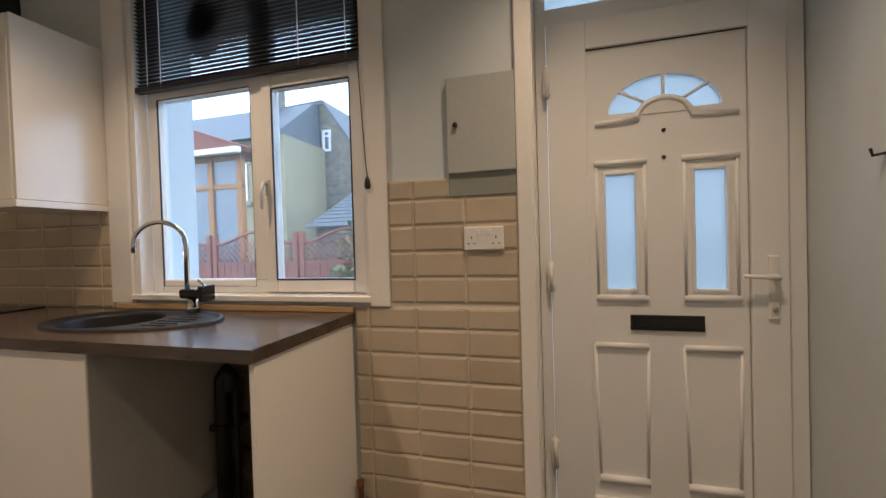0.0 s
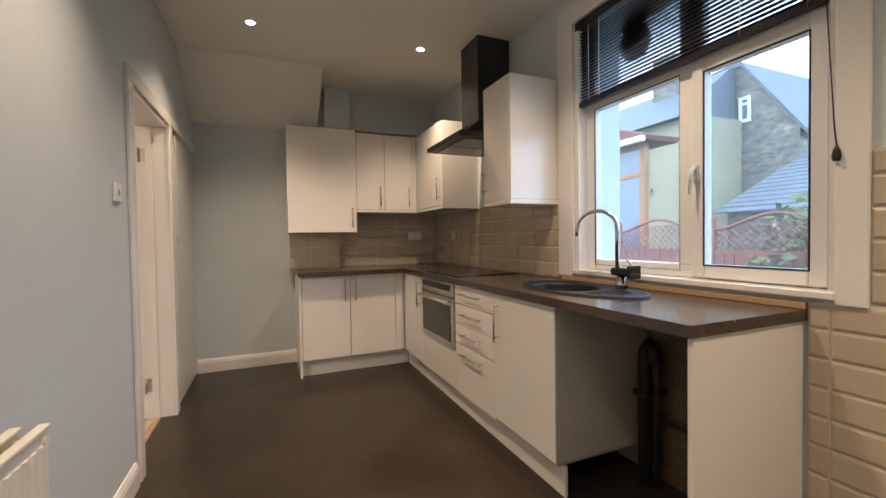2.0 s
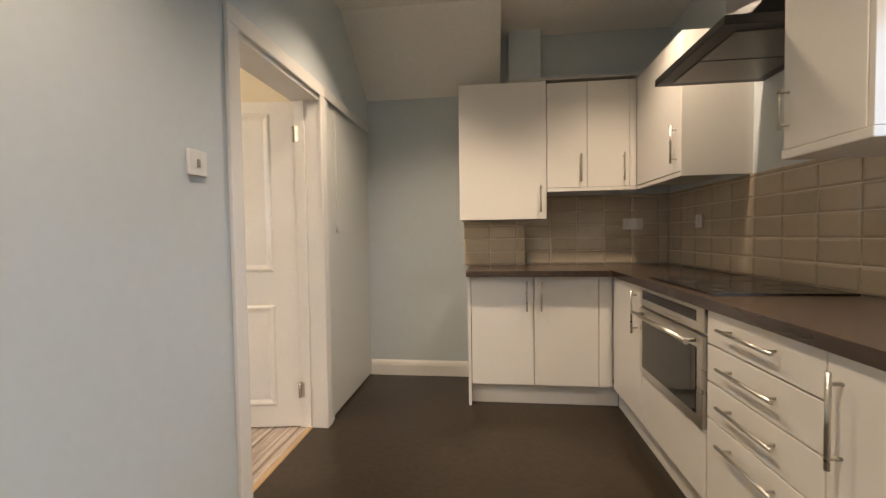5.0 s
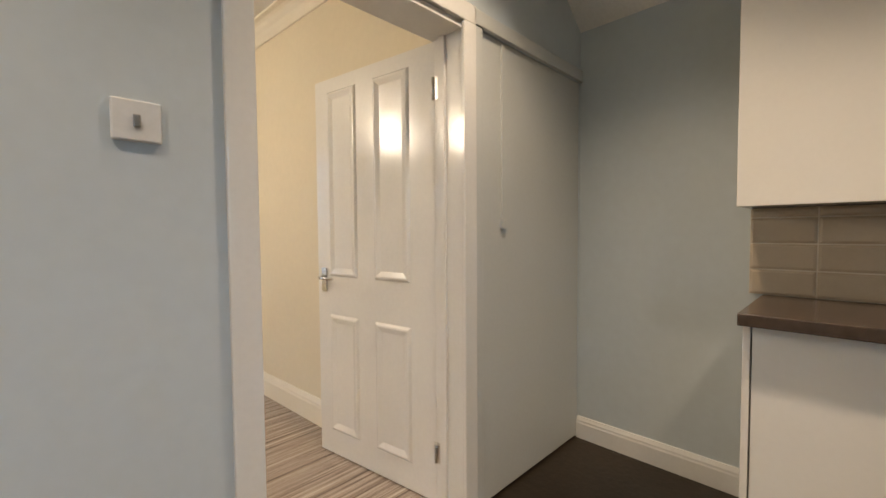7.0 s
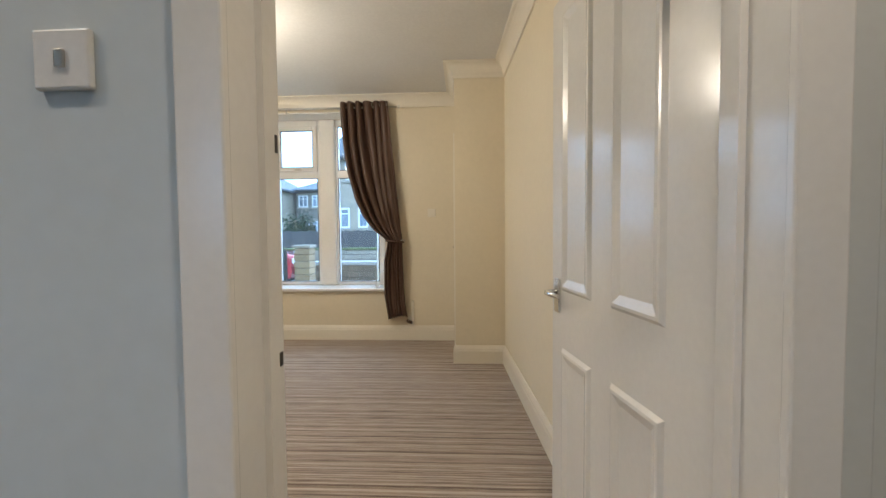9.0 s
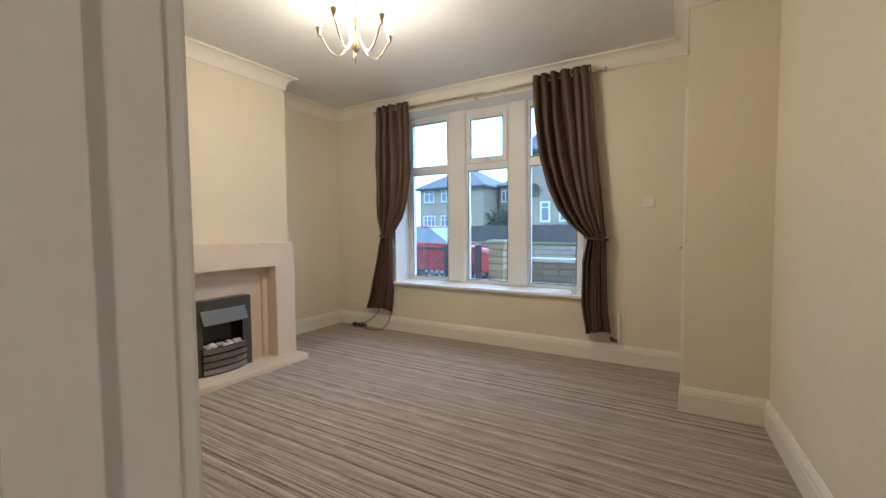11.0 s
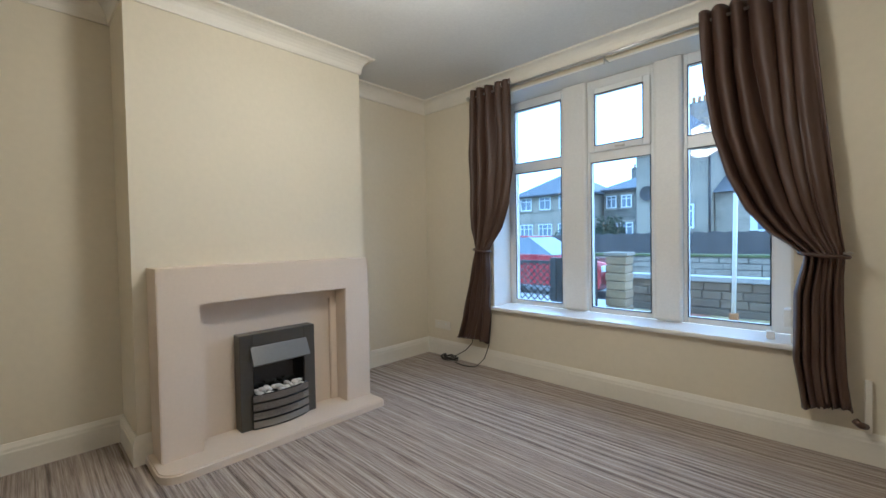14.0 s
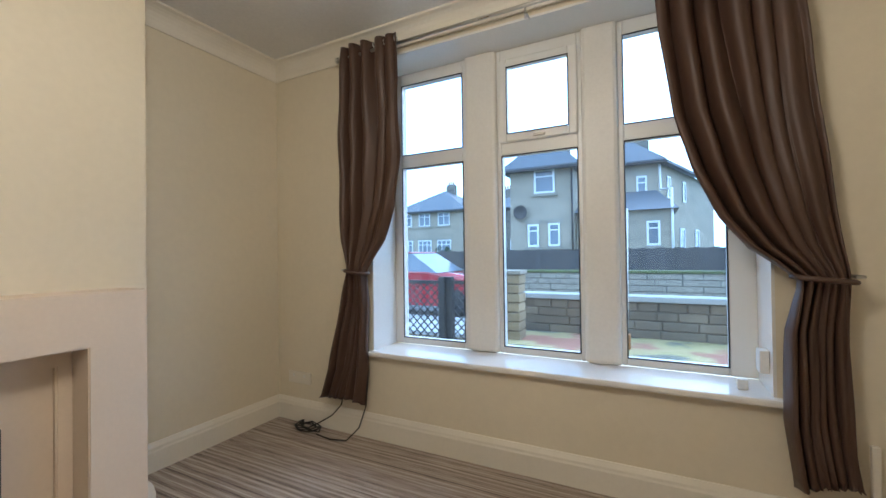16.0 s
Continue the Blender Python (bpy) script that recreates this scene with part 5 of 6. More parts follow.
# ---------------------------------------------------------------- fireplace
SFX = 0.50
sr = thing("fire_surround", "cream painted stepped stone fire surround", "fireplace", (0.5, -2.39, 0))
sy0, sy1, oy0, oy1, oz = -3.032, -1.744, -2.835, -1.940, 0.835
S = M["surround"]
def arch(x0, y0, y1, i0, i1, zb, zi, zt):
    """One seamless opening-shaped block with softened front edges."""
    bm = P([(y0, zb), (i0, zb), (i0, zi), (i1, zi), (i1, zb), (y1, zb), (y1, zt), (y0, zt)], "x", x0, CBX)
    ed = [e for e in bm.edges if all(abs(v.co.x - x0) < 1e-4 for v in e.verts)]
    bmesh.ops.bevel(bm, geom=ed, offset=0.005, segments=2, affect="EDGES")
    return bm


part("mantel_block", arch(SFX, sy0, sy1, oy0, oy1, 0, oz, 1.038), S, sr)
part("inner_step", arch(SFX + 0.12, oy0, oy1, oy0 + 0.05, oy1 - 0.05, 0.045, 0.765, oz), S, sr)
part("back_panel", B(SFX + 0.145, CBX, oy0 + 0.05, oy1 - 0.05, 0.045, 0.765), S, sr)
hx = 0.335
rr = 0.10
out = [(CBX, sy0 - 0.006), (CBX, sy1 + 0.035)]
out += [(hx + rr + rr * math.cos(a), sy1 + 0.035 - rr + rr * math.sin(a)) for a in [radians(90 + 11.25 * k) for k in range(9)]]
out += [(hx + 0.03 + 0.03 * math.cos(a), sy0 - 0.006 + 0.03 + 0.03 * math.sin(a)) for a in [radians(180 + 18 * k) for k in range(6)]]
bm = P(out, "z", 0.0, 0.045)
bmesh.ops.bevel(bm, geom=[e for e in bm.edges if all(v.co.z > 0.04 for v in e.verts)], offset=0.008, segments=3, affect="EDGES")
part("hearth", bm, S, sr, "cream painted hearth slab with a rounded corner")

ef = thing("electric_fire", "dark metal inset electric fire with pebbles", "electric fire", (0.57, -2.38, 0.045))
fy0, fy1, fz0, fz1 = -2.625, -2.150, 0.045, 0.615
fx = 0.552
F = M["fire"]
bm = B(fx, fx + 0.09, fy0, fy0 + 0.075, fz0, fz1, 0.003)
box(bm, fx, fx + 0.09, fy1 - 0.075, fy1, fz0, fz1, 0.003)
box(bm, fx, fx + 0.09, fy0 + 0.075, fy1 - 0.075, fz1 - 0.075, fz1, 0.003)
part("frame", bm, F, ef)
part("back", B(fx + 0.082, fx + 0.089, fy0 + 0.075, fy1 - 0.075, fz0, fz1 - 0.075), M["ovenglass"], ef, "black glass fire back")
part("cheek", B(fx + 0.01, fx + 0.082, fy0 + 0.075, fy0 + 0.082, fz0, fz1 - 0.075), M["black"], ef)
part("cheek", B(fx + 0.01, fx + 0.082, fy1 - 0.082, fy1 - 0.075, fz0, fz1 - 0.075), M["black"], ef)
can = [(fx - 0.002, fz1 - 0.075), (fx - 0.055, fz1 - 0.175), (fx - 0.052, fz1 - 0.182), (fx + 0.004, fz1 - 0.165)]
part("canopy", P([(a, b) for a, b in can], "y", fy0 + 0.060, fy1 - 0.060), M["canopy"], ef, "sloping brushed gunmetal canopy")
part("fire_bed", B(fx - 0.005, fx + 0.08, fy0 + 0.083, fy1 - 0.083, fz0 + 0.02, fz0 + 0.165), M["blackmatt"], ef)
for k in range(4):
    z = fz0 + 0.012 + k * 0.052
    bow = []
    for q in range(9):
        u = -1 + q / 4
        bow.append((fx - 0.022 - 0.035 * (1 - u * u), (fy0 + fy1) / 2 + u * (0.5 * (fy1 - fy0) - 0.062)))
    outl = bow + [(a + 0.006, b) for a, b in bow[::-1]]
    part("front_slat", P(outl, "z", z, z + 0.040), M["fireslat"], ef, "polished steel slat")
    part("slat_backing", P([(a + 0.010, b) for a, b in bow] + [(a + 0.014, b) for a, b in bow[::-1]], "z", z - 0.01, z + 0.042), M["blackmatt"], ef)
peb = bmesh.new()
bmesh.ops.create_icosphere(peb, subdivisions=2, radius=1.0)
for v in peb.verts:
    v.co *= 1 + 0.10 * noise.noise(v.co * 1.7)
for f in peb.faces:
    f.smooth = True
rng = random.Random(5)
pm = None
for k in range(22):
    if pm is None:
        pm = part("pebble", peb, M["pebble"], ef)
        ob = pm
    else:
        ob = new("pebble", pm.data)
        ob.parent = ef
    y = fy0 + 0.105 + (fy1 - fy0 - 0.21) * ((k % 11) / 10) + rng.uniform(-0.006, 0.006)
    x = fx - 0.012 + 0.05 * (k // 11) + rng.uniform(-0.008, 0.008)
    z = fz0 + 0.185 + 0.014 * (k // 11) + rng.uniform(-0.006, 0.018)
    ob.location = Vector((x, y, z)) - ef.location
    r = rng.uniform(0.015, 0.024)
    ob.scale = (r, r * 1.25, r * 0.75)
    ob.rotation_euler = (rng.uniform(-0.4, 0.4), rng.uniform(-0.4, 0.4), rng.uniform(0, 3))

# ---------------------------------------------------------------- chandelier
CX, CY = -0.86, -2.40
ch = thing("chandelier", "brushed metal five-arm chandelier with lit glass shades", "ceiling light", (CX, CY, LZ))
N = M["brass"]
part("ceiling_rose", lathe(bmesh.new(), [(0.055, 0), (0.052, -0.018), (0.02, -0.035), (0.0, -0.035)], (CX, CY, LZ), 20), N, ch)
part("stem", T([(CX, CY, LZ - 0.03), (CX, CY, 2.20)], 0.008, 10), N, ch)
part("hub", lathe(bmesh.new(), [(0.0, -0.05), (0.010, -0.04), (0.022, -0.015), (0.020, 0.015), (0.010, 0.035), (0.008, 0.05)], (CX, CY, 2.22), 16), N, ch)
for k in range(5):
    a = 2 * math.pi * k / 5 + 0.5
    d = Vector((math.cos(a), math.sin(a), 0))
    c = Vector((CX, CY, 0))
    pts = []
    for q in range(13):
        s = q / 12
        rad = 0.012 + 0.205 * s
        z = 2.30 - 0.145 * math.sin(math.pi * min(1, s * 1.02)) * (1 - 0.15 * s) - 0.01 * s
        pts.append(c + d * rad + Vector((0, 0, z)))
    part("arm", T(pts, 0.0055, 8), N, ch)
    e = pts[-1]
    part("cup", lathe(bmesh.new(), [(0.004, -0.035), (0.010, -0.02), (0.019, 0.015), (0.018, 0.02), (0.0, 0.02)], e + Vector((0, 0, 0.02)), 12), N, ch)
    part("shade", lathe(bmesh.new(), [(0.017, 0.0), (0.026, 0.03), (0.034, 0.075), (0.037, 0.10), (0.034, 0.10), (0.023, 0.03), (0.014, 0.004)], e + Vector((0, 0, 0.038)), 16), M["shade"], ch, "lit white glass shade")
li = new("chandelier_glow", bpy.data.lights.new("chandelier_glow", "POINT"))
li.data.energy = BULB_POWER
li.data.color = SOFT
li.data.shadow_soft_size = 0.18
li.location = (CX, CY, 2.21)

# ---------------------------------------------------------------- small fittings
radiator("radiator", "white panel radiator on the living room wall", -1.55, -0.45, LY1, -1, 0.17, 0.80, ((0.02, 0.034), (0.056, 0.072)))
t = thing("thermostat", "cream square wall thermostat by the lobby door", "thermostat", (-2.28, LY0, 1.34))
part("case", B(-2.322, -2.238, LY0, LY0 + 0.014, 1.30, 1.386, 0.005), M["satin"], t)
part("button", B(-2.29, -2.27, LY0 + 0.013, LY0 + 0.017, 1.335, 1.352, 0.002), M["satin"], t)
t = thing("double_socket", "cream double socket low on the window wall", "socket", (0.93, LY0, 0.30), "sockets")
part("plate", B(0.79, 1.00, LY0, LY0 + 0.012, 0.262, 0.345, 0.004), M["satin"], t)
for xx in (0.845, 0.945):
    part("rocker", B(xx - 0.007, xx + 0.007, LY0 + 0.011, LY0 + 0.016, 0.308, 0.328, 0.002), M["plug"], t)
t = thing("aerial_cable", "loose coil of black aerial cable on the carpet", "cable", (0.6, -4.1, 0.01))
loop = []
for k in range(36):
    a = k * 0.62
    loop.append((0.70 + 0.09 * math.cos(a) * (1 + 0.02 * k % 0.3), -4.09 + 0.045 * math.sin(a), 0.012 + 0.02 * abs(math.sin(k * 1.3)) + 0.0008 * k))
part("coil", T(loop, 0.0042, 6), M["cable"], t)
part("lead", T([(0.70, -4.09, 0.03), (0.62, -4.10, 0.07), (0.52, -4.12, 0.13), (0.46, -4.14, 0.20), (0.44, -4.16, 0.30)], 0.0042, 6), M["cable"], t)
part("lead", T([(0.62, -4.08, 0.008), (0.48, -4.06, 0.008), (0.36, -4.07, 0.02), (0.285, -4.10, 0.10), (0.262, -4.14, 0.22), (0.26, -4.16, 0.40), (0.258, -4.165, 0.53)], 0.0042, 6), M["cable"], t)
part("plug", T([(0.78, -4.12, 0.02), (0.80, -4.14, 0.045)], 0.011, 8), M["cable"], t, "black plug")
t = thing("floor_pipe", "white pipe cover and brown pipe foot below the curtain", "pipe", (-2.07, LY0, 0))
part("cover", B(-2.085, -2.058, LY0, LY0 + 0.025, 0.155, 0.42, 0.005), M["satin"], t)
part("foot", T([(-2.06, LY0 + 0.06, 0.20), (-2.04, LY0 + 0.10, 0.215), (-2.02, LY0 + 0.10, 0.235)], 0.016, 8), M["curtain"], t)

# ---------------------------------------------------------------- outside
GZ = -0.22
stone = mat("buff_stone", (0.36, 0.305, 0.225), 0.85, var=0.18, vscale=0.8, fine=0.25, fscale=8, bump=0.6, bscale=6, stretch=(1, 1, 2.5))
stone_d = mat("dark_rubble_stone", (0.17, 0.155, 0.125), 0.9, var=0.45, vscale=2.2, fine=0.65, fscale=5, bump=0.8, bscale=5, stretch=(1, 1, 2.2))
brickwall = mat("grey_garden_stone", (0.185, 0.145, 0.10), 0.9, var=0.25, vscale=2, fine=0.2, fscale=20, bump=0.5, bscale=20, rand=0.25)
pierstone = mat("warm_pier_stone", (0.36, 0.265, 0.15), 0.9, var=0.22, vscale=4, fine=0.2, fscale=25, bump=0.5, bscale=20, rand=0.15)
dressed = mat("dressed_stone_trim", (0.31, 0.275, 0.215), 0.85, var=0.12, vscale=2)
coping = mat("pale_coping", (0.40, 0.41, 0.40), 0.8, var=0.12, vscale=2)
slate = mat("wet_slate", (0.085, 0.10, 0.115), 0.6, var=0.15, vscale=1.2, fine=0.25, fscale=10, stretch=(1, 1, 6))
render_m = mat("cream_render", (0.30, 0.26, 0.16), 0.85, var=0.08, vscale=0.7)
asphalt = mat("wet_asphalt", (0.050, 0.050, 0.052), 0.35, var=0.2, vscale=1, fine=0.2, fscale=60, rvar=0.15)
paving = mat("garden_flags", (0.11, 0.085, 0.045), 0.85, spec=0.2, var=0.3, vscale=1.3, fine=0.2, fscale=15)
grass = mat("lawn", (0.045, 0.065, 0.020), 0.9, var=0.3, vscale=1.0, fine=0.4, fscale=30, bump=0.6, bscale=30)
leaf_m = mat("evergreen_leaf", (0.030, 0.065, 0.022), 0.6, var=0.3, vscale=3, fine=0.4, fscale=20, rand=0.2)
leaf_y = mat("pale_leaf", (0.10, 0.12, 0.03), 0.6, var=0.3, vscale=3, fine=0.4, fscale=20)
fence_m = mat("weathered_fence", (0.075, 0.070, 0.065), 0.85, var=0.2, vscale=2, fine=0.3, fscale=15, stretch=(6, 6, 1), rand=0.2)
redfence = mat("red_brown_fence", (0.24, 0.07, 0.045), 0.75, var=0.2, vscale=2, fine=0.2, fscale=20, rand=0.15)
trellis_m = mat("dark_trellis", (0.020, 0.022, 0.020), 0.6, var=0.2)
orange = mat("orange_stained_wood", (0.36, 0.15, 0.035), 0.5, var=0.12, vscale=4)
glassdark = mat("far_window_glass", (0.13, 0.165, 0.20), 0.08, var=0.2, vscale=0.6, spec=0.8)
car_red = mat("red_car_paint", (0.42, 0.02, 0.03), 0.18, var=0.04, coat=0.8)
rubber = mat("tyre_rubber", (0.02, 0.02, 0.02), 0.8)
bin_m = mat("green_plastic", (0.04, 0.10, 0.09), 0.5, var=0.1)


def patchy_paving():
    """Sandy concrete with pinkish bays and a grey gravelly patch."""
    m = mat("patchy_garden_paving", (0.40, 0.32, 0.15), 0.8, spec=0.25, var=0.12, vscale=3, fine=0.2, fscale=40, bump=0.4, bscale=40)
    nt = m.node_tree
    geo = nt.nodes.new("ShaderNodeNewGeometry")
    n = nt.nodes.new("ShaderNodeTexNoise")
    n.inputs["Scale"].default_value = 0.9
    n.inputs["Detail"].default_value = 5
    ramp = nt.nodes.new("ShaderNodeValToRGB")
    e = ramp.color_ramp.elements
    e[0].position, e[0].color = 0.40, (0.17, 0.165, 0.13, 1)
    e[1].position, e[1].color = 0.58, (0.38, 0.17, 0.11, 1)
    for at, col in ((0.44, (0.42, 0.34, 0.15, 1)), (0.53, (0.45, 0.35, 0.17, 1))):
        ramp.color_ramp.elements.new(at).color = col
    nt.links.new(geo.outputs["Position"], n.inputs["Vector"])
    nt.links.new(n.outputs[0], ramp.inputs[0])
    nt.links.new(ramp.outputs[0], nt.nodes["Principled BSDF"].inputs["Base Color"].links[0].from_node.inputs["Color"])
    return m


patchy = patchy_paving()
bm = bmesh.new()
R = 900
for x0_, x1_, y0_, y1_ in ((-R, R, OUT_N, R), (-R, R, -R, OUT_S), (-R, -4.21, OUT_S, OUT_N), (1.31, R, OUT_S, OUT_N)):
    bm.faces.new([bm.verts.new(p) for p in ((x0_, y0_, GZ - 0.06), (x1_, y0_, GZ - 0.06), (x1_, y1_, GZ - 0.06), (x0_, y1_, GZ - 0.06))])
bmesh.ops.remove_doubles(bm, verts=bm.verts, dist=0.001)
struct("ground", bm, grass, "grass and earth round the houses", "ground")
struct("road", B(-80, 80, -14.9, -9.9, GZ - 0.05, GZ - 0.03), asphalt, "wet grey asphalt road", "road")
struct("pavement", B(-80, 80, -9.9, -8.25, GZ - 0.05, GZ + 0.04), coping, "grey concrete pavement", "pavement")
struct("garden_path", B(-9, 0.46, -8.0, OUT_S - 0.02, GZ - 0.05, 0.03), patchy, "patchy yellow and red front garden paving", "paving")
struct("driveway", B(0.462, 9, -8.2, OUT_S - 0.02, GZ - 0.05, GZ), paving, "wet paved drive beside the garden", "paving")
struct("yard", B(-12, 6, OUT_N + 0.02, 7.5, GZ - 0.05, GZ), paving, "paved back yard", "paving")
# outer shell of the house so that the sky does not leak under or over
struct("outer_shell", box(box(B(-4.6, -4.21, OUT_S, OUT_N, GZ, 5.4), 1.31, 1.7, OUT_S, OUT_N, GZ, 5.4), -4.6, 1.7, OUT_S, OUT_N, 2.86, 5.4), stone, "stone outer walls of the house", "wall")
struct("foundation", B(-4.2, 1.3, OUT_S, OUT_N, GZ - 0.06, -0.125), stone, "stone footing of the house", "wall")

blocks = {}


def block(parent, name, x0, x1, y0, y1, z0, z1, material):
    """A rough cut stone; stones of one size share a mesh."""
    key = (round(x1 - x0, 3), round(y1 - y0, 3), round(z1 - z0, 3), material.name)
    if key not in blocks:
        ob = part(name, B(-(x1 - x0) / 2, (x1 - x0) / 2, -(y1 - y0) / 2, (y1 - y0) / 2, -(z1 - z0) / 2, (z1 - z0) / 2, 0.012), material, parent)
        blocks[key] = ob.data
    else:
        ob = new(name, blocks[key])
        ob.parent = parent
    ob.location = Vector(((x0 + x1) / 2, (y0 + y1) / 2, (z0 + z1) / 2)) - origin(parent)
    return ob


# front garden wall with coursed stones, a gate pier and a pale coping
gw = thing("garden_wall", "low coursed stone garden wall with a pale coping", "wall", (-1.5, -8.1, GZ))
part("core", B(-7.0, 0.38, -8.17, -8.03, GZ, 0.50), brickwall, gw)
rng = random.Random(2)
for c in range(6):
    x = 0.38 - (0.18 if c % 2 else 0.0)
    z = GZ + 0.005 + c * 0.119
    while x > -3.2:
        w = rng.choice((0.24, 0.32, 0.40, 0.50))
        block(gw, "stone", x - w + 0.012, x - 0.0, -8.20 + rng.uniform(-0.0, 0.012), -8.00, z, z + 0.108, brickwall)
        x -= w
part("coping", B(-7.0, 0.42, -8.24, -7.96, 0.50, 0.575, 0.012), coping, gw, "pale coping stone")
gp = thing("gate_pier", "square coursed stone gate pier", "pier", (0.35, -7.4, GZ))
for c in range(9):
    z = GZ + c * 0.122
    block(gp, "stone", 0.20 + 0.008 * (c % 2), 0.50 - 0.006 * (c % 3), -7.55, -7.25, z, z + 0.112, pierstone)
part("cap", B(0.18, 0.52, -7.57, -7.23, GZ + 1.098, GZ + 1.15, 0.01), dressed, gp)


def trellis(name, x0, x1, y, z0, z1, label):
    t = thing(name, label, "fence", ((x0 + x1) / 2, y, z0), "trellis fence panels")
    for x in (x0, x1):
        part("post", B(x - 0.045, x + 0.045, y - 0.045, y + 0.045, GZ, z1 + 0.05, 0.006), trellis_m, t)
    part("rail", B(x0, x1, y - 0.02, y + 0.02, z1 - 0.05, z1, 0.004), trellis_m, t)
    part("rail", B(x0, x1, y - 0.02, y + 0.02, z0, z0 + 0.05, 0.004), trellis_m, t)
    h, s = z1 - z0 - 0.1, 0.115
    for d, yy in ((1, 0.006), (-1, -0.006)):
        k = -h
        while k < x1 - x0:
            a, b = max(0, k), min(x1 - x0, k + h)
            if b - a > 0.03:
                za, zb = (a - k), (b - k)
                if d < 0:
                    za, zb = h - za, h - zb
                part("lath", T([(x0 + a, y + yy, z0 + 0.05 + za), (x0 + b, y + yy, z0 + 0.05 + zb)], 0.009, 4), trellis_m, t)
            k += s
    return t


trellis("trellis_fence", 1.19, 2.35, -7.0, GZ + 0.12, 0.80, "dark wooden lattice trellis fence panel")
trellis("trellis_fence", 0.59, 1.10, -7.05, GZ + 0.12, 0.80, "dark wooden lattice garden gate panel")
t = thing("washing_pole", "white metal pole on a timber stub in the garden", "pole", (-1.08, -7.3, GZ))
part("pole", T([(-1.05, -7.3, GZ + 0.25), (-1.075, -7.3, 1.66)], 0.024, 10), M["plug"], t)
part("stub", B(-1.10, -1.01, -7.34, -7.25, GZ, 0.20, 0.01), orange, t)

# far side of the road: low wall, board fence
fw = thing("far_wall", "mossy low stone wall across the road", "wall", (2, -15.5, GZ))
part("core", B(-3.4, 14, -15.75, -15.45, GZ, 0.50), stone_d, fw)
rng = random.Random(4)
for c in range(4):
    x = 14.0
    while x > -3.3:
        w = rng.choice((0.5, 0.7, 0.9))
        z = GZ + c * 0.18
        block(fw, "stone", max(-3.38, x - w + 0.03), x, -15.42, -15.46, z + 0.01, z + 0.165, stone)
        x -= w
part("coping", B(-3.42, 14, -15.8, -15.38, 0.50, 0.58, 0.01), leaf_y, fw, "moss-covered coping")
bf = thing("board_fence", "weathered grey close-board fence across the road", "fence", (3, -17.2, GZ))
first = None
k = -4.2
n_b = 0
while k < 16:
    if first is None:
        first = part("board", B(-0.07, 0.07, -0.012, 0.012, 0, 1.5), fence_m, bf)
        ob = first
    else:
        ob = new("board", first.data)
        ob.parent = bf
    ob.location = Vector((k, -17.2 + (0.012 if n_b % 2 else 0), GZ - 0.03 + 0.02 * math.sin(n_b * 1.7))) - bf.location
    k += 0.135
    n_b += 1
struct("back_hedge_ground", B(-5, 25, -30, -17.5, GZ - 0.05, GZ), grass, "grass behind the fence", "ground")


def house_window(parent, cx, cz, w, h, face, axis, out, bars=1, hood=True):
    """A white framed window let into a facade; axis is the facade's direction."""
    def bb(u0, u1, d0, d1, z0, z1, bev=0.0):
        if axis == "x":
            return B(cx + u0, cx + u1, face + d0 * out, face + d1 * out, cz + z0, cz + z1, bev)
        return B(face + d0 * out, face + d1 * out, cx + u0, cx + u1, cz + z0, cz + z1, bev)
    win = part("window", bb(-w / 2, w / 2, 0.0, 0.02, -h / 2, h / 2), glassdark, parent, "dark glazed window")
    f = 0.09
    part("window_frame", bb(-w / 2, -w / 2 + f, 0.01, 0.06, -h / 2, h / 2), M["upvc"], win)
    part("window_frame", bb(w / 2 - f, w / 2, 0.01, 0.06, -h / 2, h / 2), M["upvc"], win)
    part("window_frame", bb(-w / 2 + f, w / 2 - f, 0.01, 0.06, h / 2 - f, h / 2), M["upvc"], win)
    part("window_frame", bb(-w / 2 + f, w / 2 - f, 0.01, 0.06, -h / 2, -h / 2 + f), M["upvc"], win)
    for b in range(bars):
        u = -w / 2 + w * (b + 1) / (bars + 1)
        part("glazing_bar", bb(u - 0.04, u + 0.04, 0.01, 0.055, -h / 2, h / 2), M["upvc"], win)
    part("glazing_bar", bb(-w / 2 + f, w / 2 - f, 0.01, 0.05, h * 0.18, h * 0.18 + 0.06), M["upvc"], win)
    if hood:
        part("lintel", bb(-w / 2 - 0.15, w / 2 + 0.15, 0.0, 0.05, h / 2, h / 2 + 0.22), dressed, win)
        part("sill", bb(-w / 2 - 0.12, w / 2 + 0.12, 0.0, 0.10, -h / 2 - 0.14, -h / 2), dressed, win)


